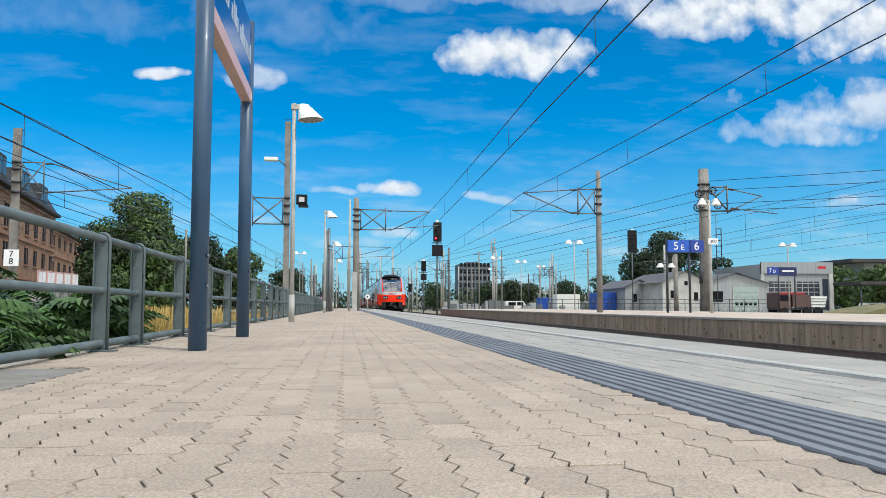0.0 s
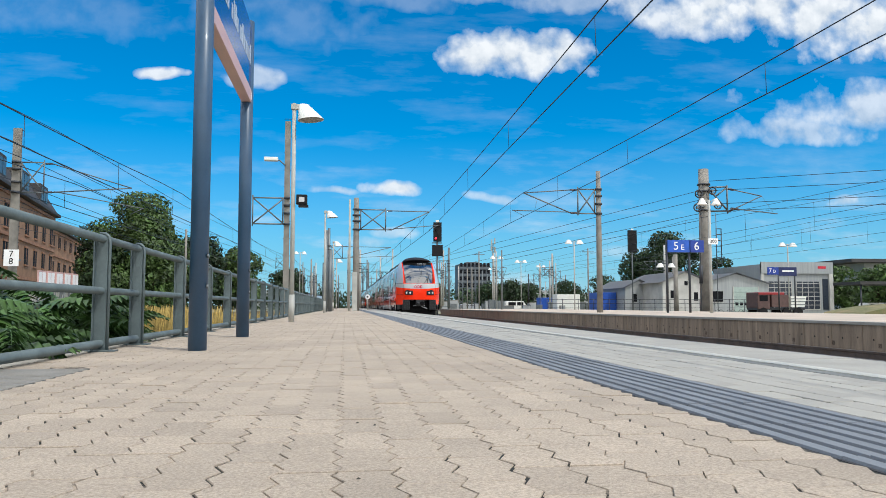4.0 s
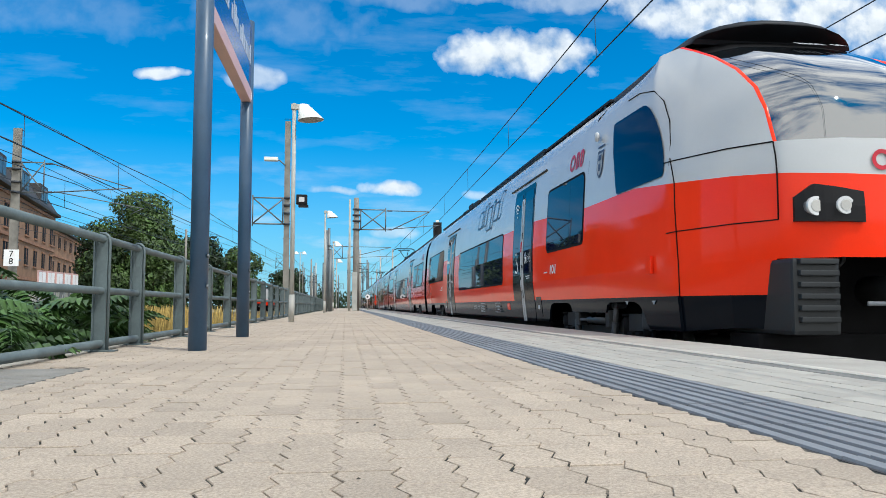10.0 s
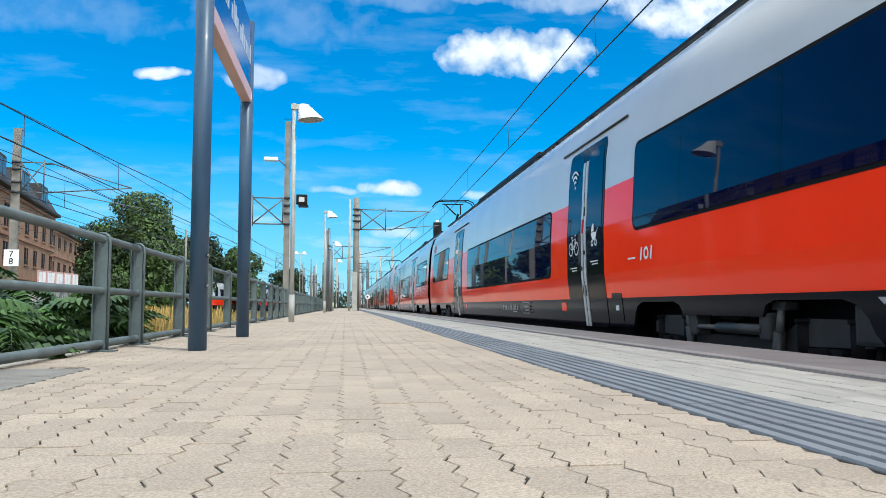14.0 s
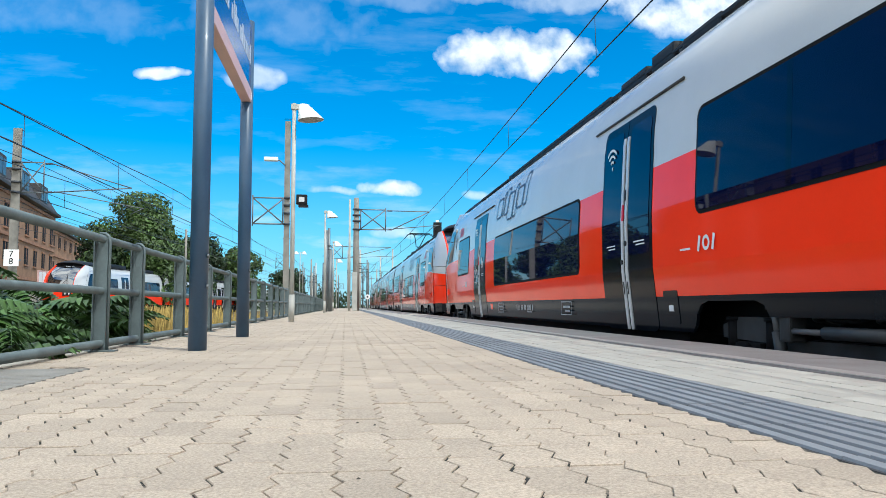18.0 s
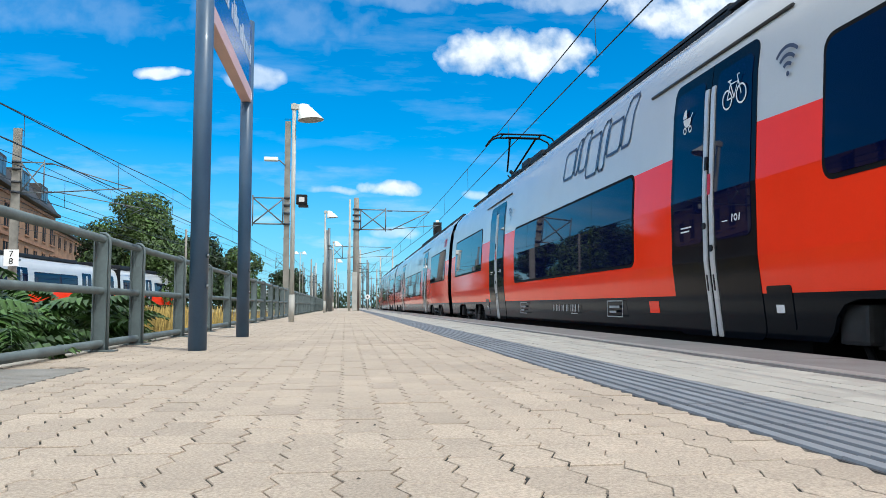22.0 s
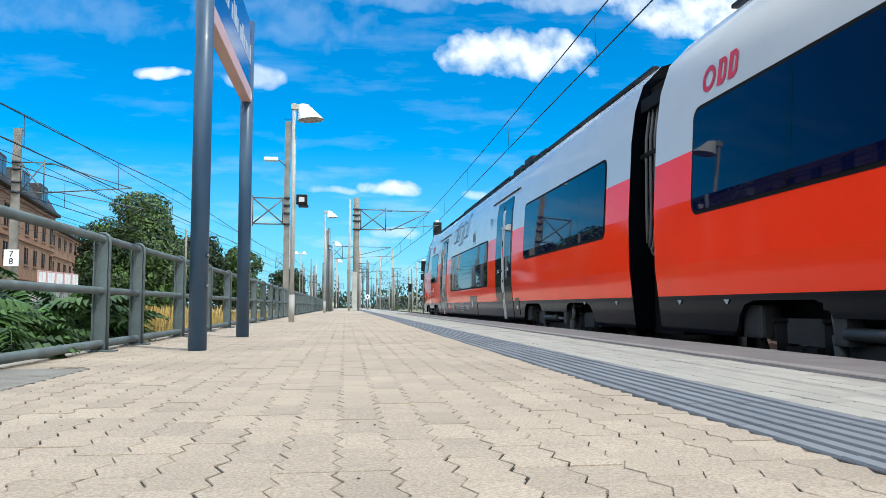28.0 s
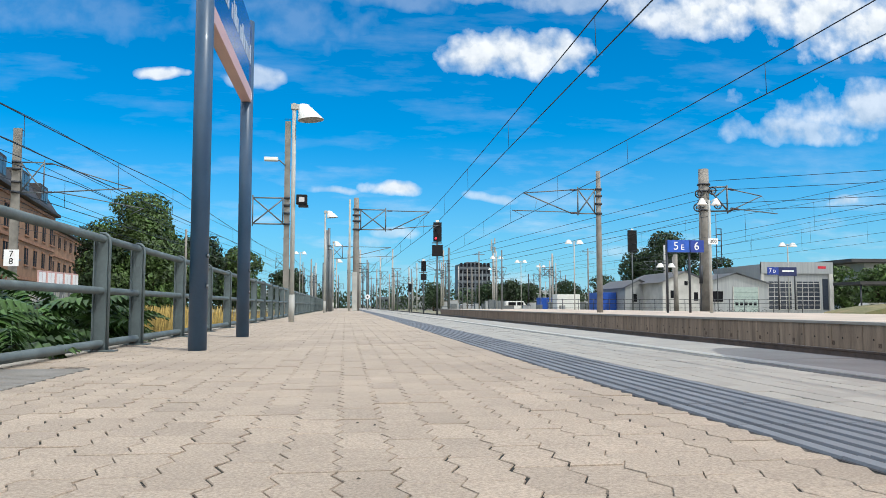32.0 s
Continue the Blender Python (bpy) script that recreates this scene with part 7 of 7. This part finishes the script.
def hall_right():
    e = thing("station_hall", 121, 150, -0.82, "low hall with a dark flat roof behind the bushes", "building")
    part("wall", bbox(-12, 58, 0, 20, 0, 10.2), CLAD, e)
    part("roof", bbox(-17, 60, -3, 22, 10.2, 10.9), ROOF_DARK, e)
    c = thing("bicycle_shelter", 62, 84, -0.82, "open shelter with a dark flat roof", "shelter")
    part("roof", bbox(-3, 12, -2, 3, 3.6, 3.95), ROOF_DARK, c)
    for x in (-2.6, 3, 8):
        part("post", btube([(x, -1.5, 0), (x, -1.5, 3.6)], 0.1, 8), STEEL_DARK, c)


hall_right()


def embankment():
    bm = extrude_outline([(52.0, -0.9), (53.2, -0.35), (55.0, 0.02), (57.5, 0.34), (62.0, 0.62), (95, 0.85), (95, -0.9)], 73, 80)
    bank = mat("sandy_bank", (0.20, 0.155, 0.085), 0.95, var=0.3, scale=0.5, grain=0.35, grain_scale=8, tint2=(0.10, 0.13, 0.05))
    tagged(part("earth_bank", bm, bank), "sandy earth bank with sparse grass", "ground", kind="structure")


embankment()


def container(x, y, w, d, h, material, label):
    e = thing("container", x, y, -0.82, label, "container", "yard containers")
    bd = part("body", bbox(-w / 2, w / 2, 0, d, 0.1, h, bevel=0.03), material, e)
    for k in range(int(w / 0.3)):
        part("rib", bbox(-w / 2 + 0.15 + 0.3 * k, -w / 2 + 0.27 + 0.3 * k, -0.04, -0.001, 0.2, h - 0.1), material, bd)


container(33.4, 95, 2.1, 5, 2.85, CONT_BLUE, "bright blue steel container")
container(32.0, 108, 3.4, 2.5, 2.8, LAMP_WHITE, "white container in the yard")
container(35.9, 133, 3.4, 2.5, 2.6, CONT_BLUE, "blue container in the yard")


def van(x, y, material, label, long=4.6, h=2.0):
    e = thing("parked_van", x, y, -0.82, label, "van", "parked vans")
    bm = extrude_outline([(-long / 2, 0.35), (long / 2, 0.35), (long / 2, 1.0), (long * 0.33, 1.15), (long * 0.2, h), (-long * 0.46, h), (-long / 2, h * 0.8)], -0.9, 0.9)
    bmesh.ops.bevel(bm, geom=bm.edges[:], offset=0.06, segments=2, affect="EDGES")
    part("body", bm, material, e)
    part("side_window", bbox(-long * 0.05, long * 0.2, -0.915, -0.90, 1.2, h - 0.2), WINDOW_DARK, e)
    part("side_window", bbox(-long * 0.4, -long * 0.1, -0.915, -0.90, 1.2, h - 0.2), WINDOW_DARK, e)
    for wx in (-long * 0.3, long * 0.3):
        wheel = part("wheel", btube([(wx, -0.92, 0.33), (wx, -0.70, 0.33)], 0.33, 16), BLACK, e)
        part("rim", btube([(wx, -0.93, 0.33), (wx, -0.92, 0.33)], 0.19, 12), STEEL_GREY, wheel)
    part("bumper", bbox(long / 2 - 0.05, long / 2 + 0.08, -0.85, 0.85, 0.4, 0.6, bevel=0.03), BLACK, e)


van(31.0, 137, LAMP_WHITE, "white parked delivery van")
van(38.9, 131, LAMP_WHITE, "white parked delivery van")
van(24.5, 150, mat("van_silver", (0.4, 0.42, 0.45), 0.4, metal=0.4), "silver car parked in the yard", 4.2, 1.5)
van(29.8, 142, mat("car_dark", (0.03, 0.035, 0.05), 0.3), "dark blue car parked in the yard", 4.2, 1.5)
van(66.0, 88.5, LAMP_WHITE, "white parked car beside the shelter", 4.2, 1.5)


def truck():
    e = thing("tipper_truck", 46.6, 75, -0.82, "red and silver tipper truck parked in the yard", "truck")
    part("chassis", bbox(-2.6, 2.6, -1.0, 1.0, 0.7, 0.95), STEEL_DARK, e)
    cabin = part("cab", bbox(-2.6, -1.25, -1.15, 1.15, 0.8, 2.45, bevel=0.12), TRUCK_BROWN, e, "dark brown driver's cab with a red roof")
    part("cab_window", bbox(-2.4, -1.5, -1.17, -1.15, 1.6, 2.2), WINDOW_DARK, cabin)
    bd = part("silver_body", bbox(-1.1, 0.9, -1.2, 1.2, 1.0, 2.25, bevel=0.05), TRUCK_BROWN, e, "dark brown load box")
    part("red_tarpaulin", bbox(-2.5, 0.3, -1.22, 1.22, 2.26, 2.5, bevel=0.06), TRUCK_RED, e)
    bm = extrude_outline([(1.0, 1.0), (2.5, 1.0), (2.75, 2.1), (1.0, 2.1)], -1.15, 1.15)
    part("tipper_bed", bm, LAMP_WHITE, e, "silver tipper bed")
    for k in range(3):
        part("bed_rib", bbox(1.0, 2.6, -1.2, -1.151, 1.25 + 0.28 * k, 1.32 + 0.28 * k), STEEL_GREY, bd)
    for x in (-2.0, 0.6, 1.8):
        for y0, y1 in ((-1.15, -0.8), (0.8, 1.15)):
            part("wheel", btube([(x, y0, 0.48), (x, y1, 0.48)], 0.48, 16), BLACK, e)
    return e


TRUCK = truck()


def tower_block():
    e = thing("tower_block", 50.8, 300, -0.8, "dark high-rise block with pale floor bands", "building")
    part("wall", bbox(-6.2, 6.2, 0, 12, 0, 17.6), TOWER_GREY, e)
    for k in range(6):
        part("floor_band", bbox(-6.4, 6.4, -0.25, 0, 2.2 + 2.7 * k, 2.9 + 2.7 * k), TOWER_BAND, e)
    win = None
    for k in range(6):
        for i in range(8):
            loc = (-5.4 + 1.55 * i, -0.02, 3.1 + 2.7 * k)
            if win is None:
                win = part("window", bbox(-0.5, 0.5, -0.06, 0.02, 0, 1.5), WINDOW_DARK, e)
                win.location = loc
            else:
                share(win, "window", e, loc)
    part("roof_house", bbox(-3, 2, 3, 9, 17.6, 18.6), TOWER_BAND, e)
    a = thing("radio_mast", 38.8, 200, -0.8, "slender lattice radio mast with aerials", "radio mast")
    for s in (-0.35, 0.35):
        part("leg", btube([(s, 0, 0), (s * 0.6, 0, 17.5)], 0.10, 5), STEEL_GREY, a)
    bm = bmesh.new()
    for k in range(17):
        tube(bm, [(-0.34, 0, k), (0.34, 0, k + 1)], 0.05, 4)
        tube(bm, [(0.34, 0, k), (-0.34, 0, k + 1)], 0.05, 4)
    part("lattice", bm, STEEL_GREY, a)
    for x, z in ((-0.5, 15.6), (0.5, 15.2), (-0.4, 17.2), (0.45, 17.5)):
        part("aerial", bbox(x - 0.16, x + 0.16, -0.2, 0.1, z, z + 1.5, bevel=0.04), POLE_GREY, a)
    for x, w, h in ((62, 12, 8.6), (74, 14, 7.0), (30, 10, 5.0), (-30, 16, 7), (18, 12, 4.4), (104, 30, 6.0), (140, 26, 8.0)):
        o = thing("distant_building", x, 285, -0.8, "distant pale flat-roofed building", "building", "distant buildings")
        part("wall", bbox(-w / 2, w / 2, 0, 10, 0, h), TOWER_BAND if x in (62, 18) else CLAD, o)
        for k in range(int(w / 2)):
            part("window", bbox(-w / 2 + 0.5 + 2 * k, -w / 2 + 1.6 + 2 * k, -0.05, 0.02, h * 0.55, h * 0.8), WINDOW_DARK, o)


tower_block()


def yard_clutter():
    """Low boxes, cabinets and fence panels along the far tracks."""
    rng = random.Random(21)
    for k in range(34):
        x, y = rng.uniform(13, 46), rng.uniform(88, 150)
        if 30 < x < 44 and y < 100:
            continue
        e = thing("relay_cabinet", x, y, -0.82, "grey steel trackside relay cabinet", "cabinet", "trackside cabinets")
        w, h = rng.uniform(0.5, 1.6), rng.uniform(1.0, 2.0)
        part("body", bbox(-w / 2, w / 2, 0, 0.6, 0.0, h, bevel=0.03), rng.choice((CLAD, STEEL_GREY, STEEL_GREY, MAST_DARK)), e)
        part("door", bbox(-w / 2 + 0.06, w / 2 - 0.06, -0.02, -0.001, 0.12, h - 0.1), rng.choice((CLAD, STEEL_GREY)), e)
    f = thing("yard_fence", 22.4, 84, -0.82, "dark mesh fence with posts along the yard", "fence")
    for k in range(18):
        part("post", btube([(1.8 * k, 0, 0), (1.8 * k, 0, 1.9)], 0.04, 6), STEEL_DARK, f)
    for z in (0.4, 0.9, 1.4, 1.85):
        part("rail", btube([(0, 0, z), (30.6, 0, z)], 0.025, 5), STEEL_DARK, f)
    for k in range(5):
        e = thing("bicycle_rack", 41.0 + 1.4 * k, 82, -0.82, "parked bicycles at a low rack", "bicycle", "parked bicycles")
        for s in (-0.5, 0.5):
            bm = bmesh.new()
            tube(bm, [(s + 0.33 * math.cos(a), 0, 0.36 + 0.33 * math.sin(a)) for a in [radians(d) for d in range(0, 361, 30)]], 0.03, 5, cap=False)
            part("wheel", bm, STEEL_DARK, e)
        part("frame", btube([(-0.5, 0, 0.36), (-0.2, 0, 0.9), (0.3, 0, 0.9), (0.5, 0, 0.36)], 0.03, 5), CLAD, e)


yard_clutter()

# ---- paving, piece by piece ----


def paver_outline(lx, ly, zig, gx, gy):
    """One interlocking stone: straight ends, zigzag flanks, drawn in by the joints."""
    right = [(0.0, 0.0), (zig, 0.125), (-zig, 0.375), (zig, 0.625), (-zig, 0.875), (0.0, 1.0)]
    pts = [(lx / 2 + dx - gx / 2, -ly / 2 + gy / 2 + (ly - gy) * v) for dx, v in right]
    pts += [(-lx / 2 + dx + gx / 2, -ly / 2 + gy / 2 + (ly - gy) * v) for dx, v in right[::-1]]
    return pts


def stone(outline, depth, chamfer, drop):
    """Top face, chamfer and sides of a stone whose top lies at z = 0."""
    cx = sum(p[0] for p in outline) / len(outline)
    cy = sum(p[1] for p in outline) / len(outline)
    n = len(outline)
    v = []
    for x, y in outline:
        d = math.hypot(x - cx, y - cy)
        k = (d - chamfer) / d
        v.append((cx + (x - cx) * k, cy + (y - cy) * k, 0.0))
    v += [(x, y, -drop) for x, y in outline]
    v += [(x, y, -depth) for x, y in outline]
    f = [tuple(range(n))]
    for a in (0, n):
        f += [(a + i, a + n + i, a + n + (i + 1) % n, a + (i + 1) % n) for i in range(n)]
    return v, f


def lay(name, rows, meshes, near, parent, material):
    """rows: (x, y) of every stone; the nearest become objects of their own, the rest one joined mesh."""
    rng = random.Random(77)
    spots = sorted(rows, key=lambda p: p[1])
    data = []
    for k, (v, f) in enumerate(meshes):
        me = bpy.data.meshes.new(name)
        me.from_pydata(v, [], f)
        me.materials.append(material)
        data.append(me)
    vs, fs = [], []
    for i, (x, y) in enumerate(spots):
        k = rng.choices(range(len(meshes)), weights=[3, 3, 3, 2, 1.6][:len(meshes)])[0]
        dz = rng.uniform(-0.0012, 0.0012)
        if i < near:
            o = new(name, data[k])
            o.parent = parent
            o.matrix_basis = pose(x, y, dz, rng.uniform(-0.25, 0.25), rng.uniform(-0.2, 0.2), rng.uniform(-0.4, 0.4))
        else:
            v, f = meshes[k]
            b = len(vs)
            vs += [(p[0] + x, p[1] + y, p[2] + dz) for p in v]
            fs += [tuple(b + q for q in face) for face in f]
    if vs:
        tagged(mesh_from(name, vs, fs, material, parent), kind="stuff")


def paving():
    lx, ly = 0.10525, 0.2105
    zig = 0.0105
    shapes = [stone(paver_outline(lx, ly, zig, gx, gy), 0.02, c, d) for gx, gy, c, d in
              ((0.0026, 0.0036, 0.001, 0.0008), (0.0034, 0.0046, 0.001, 0.001), (0.0044, 0.0052, 0.001, 0.001), (0.0056, 0.0066, 0.002, 0.0015), (0.0066, 0.0085, 0.002, 0.0015))]
    rows = []
    for i in range(24):
        x = -1.5376 + lx * i
        y = 0.55 + (ly / 2 if (i // 2) % 2 else 0.0)
        while y < 32:
            if not (x < -1.15 and 2.45 < y < 3.87):
                rows.append((x, y))
            y += ly
    lay("paver", rows, shapes, 300, PLATFORM, PAVER)
    # paving beyond the pieces that can be told apart
    part("far_paving", bbox(-1.6, 0.93, 32.05, 95, -0.02, -0.001), PAVER, PLATFORM)
    # pale stones between the strip and the line
    pale = []
    for g, n, c, d in ((0.0005, 0.004, 0.002, 0.001), (0.0008, 0.007, 0.003, 0.0012), (0.0012, 0.011, 0.003, 0.002), (0.002, 0.015, 0.004, 0.003)):
        a, b = 0.05 - g, 0.1 - g
        pale.append(stone([(-a + n, -b), (a - n, -b), (a, -b + n), (a, b - n), (a - n, b), (-a + n, b), (-a, b - n), (-a, -b + n)], 0.02, c, d))
    rows = []
    for i in range(7):
        x = 1.405 + 0.1 * i
        y = 0.8 + (0.1 if i % 2 else 0.0)
        while y < 28:
            rows.append((x, y))
            y += 0.2
    lay("pale_paver", rows, pale, 300, PLATFORM, PALE_PAVER)
    part("rear_paving", bbox(-1.6, 0.93, -4, 0.44, -0.02, -0.0005), PAVER, PLATFORM)
    part("rear_pale_paving", bbox(1.356, 2.05, -4, 0.69, -0.02, -0.0005), PALE_PAVER, PLATFORM)
    part("rear_tactile_strip", bbox(0.9435, 1.3515, -4, 0.198, -0.02, 0.001), TACTILE, PLATFORM)
    part("rear_edge", bbox(2.239, EDGE_X, -4, -1.003, -0.14, 0.0), EDGE_SLAB, PLATFORM)
    part("far_pale_paving", bbox(1.356, 2.05, 28.1, 95, -0.02, -0.001), PALE_PAVER, PLATFORM)
    part("grey_line", bbox(2.056, 2.135, -4, 95, -0.02, 0.0005), mat("line_groove_grey", (0.17, 0.175, 0.165), 0.8, var=0.15), PLATFORM)
    part("white_line", bbox(2.137, 2.235, -4, 95, -0.02, 0.004, bevel=0.001), WHITE_PAINT, PLATFORM, "white safety line")
    # edge slabs
    first = None
    for k in range(95):
        y = -1.0 + 1.0 * k
        if first is None:
            bm = bmesh.new()
            box(bm, 2.239, EDGE_X, 0.002, 0.998, -0.14, 0.0, bevel=0.004)
            first = part("edge_slab", bm, EDGE_SLAB, PLATFORM)
            first.location = (0, y, 0)
        else:
            share(first, "edge_slab", PLATFORM, (0, y, random.Random(k).uniform(-0.0015, 0.0015)))
    # tactile tiles with lengthwise ribs
    bm = bmesh.new()
    x0, x1 = 0.9435, 1.3515
    # the base takes the painted groove shade, the ribs keep the tile grey
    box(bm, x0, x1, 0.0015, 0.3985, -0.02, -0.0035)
    n = 7
    pitch = (x1 - x0) / n
    ribs = []
    for k in range(n):
        a, b = x0 + pitch * k + 0.0095, x0 + pitch * (k + 1) - 0.0095
        p = [(a, -0.004), (b, -0.004), (b - 0.003, 0.002), (a + 0.003, 0.002)]
        va = [bm.verts.new((x, 0.002, z)) for x, z in p]
        vb = [bm.verts.new((x, 0.398, z)) for x, z in p]
        for i in range(1, 4):
            fc = bm.faces.new((va[i], va[(i + 1) % 4], vb[(i + 1) % 4], vb[i]))
            ribs.append(fc)
        ribs.append(bm.faces.new(va[::-1]))
        ribs.append(bm.faces.new(vb))
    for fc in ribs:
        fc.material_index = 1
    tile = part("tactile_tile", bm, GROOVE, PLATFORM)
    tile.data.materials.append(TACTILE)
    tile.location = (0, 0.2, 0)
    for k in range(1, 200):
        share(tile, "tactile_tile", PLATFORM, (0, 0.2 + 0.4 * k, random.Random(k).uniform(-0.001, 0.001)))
    # short crosswise piece by the railing
    worn = tile.data.copy()
    worn.materials[1] = mat("worn_tactile", (0.25, 0.24, 0.22), 0.85, var=0.15, scale=3, grain=0.15, grain_scale=150, bump=0.3, bump_scale=300)
    for j in range(3):
        o = share(tile, "tactile_tile", PLATFORM, (-1.172, 1.60 + 0.415 * j, 0.0), 90)
        o.data = worn
    # grit and crumbs lying about
    rng = random.Random(12)
    vs, fs = [], []
    for k in range(110):
        y = 1.2 + 16 * rng.random() ** 1.5
        x = rng.uniform(-1.4, 0.9)
        r = rng.uniform(0.0015, 0.0045) * (1 + 0.10 * y)
        b = len(vs)
        for j in range(5):
            a = 2 * math.pi * j / 5
            vs.append((x + r * math.cos(a) * rng.uniform(0.7, 1.2), y + r * math.sin(a), 0.0005))
        vs.append((x + 0.3 * r, y, r * 0.7))
        fs += [(b + j, b + (j + 1) % 5, b + 5) for j in range(5)]
    tagged(mesh_from("grit", vs, fs, mat("dark_grit", (0.06, 0.05, 0.04), 0.9, var=0.3), PLATFORM), kind="stuff")


paving()


def left_rows():
    rows = []
    head = Vector((math.sin(-LEFT_HEAD), math.cos(LEFT_HEAD)))
    for k in range(33):
        d = 214.5 - LEFT_SPEED * k - 0.275 * max(0, k - 22) ** 2  # it gathers speed
        rows.append((float(k), pose(LEFT_X + head.x * d, head.y * d, -0.55, 0, 0, math.degrees(LEFT_HEAD))))
    return rows


motions()
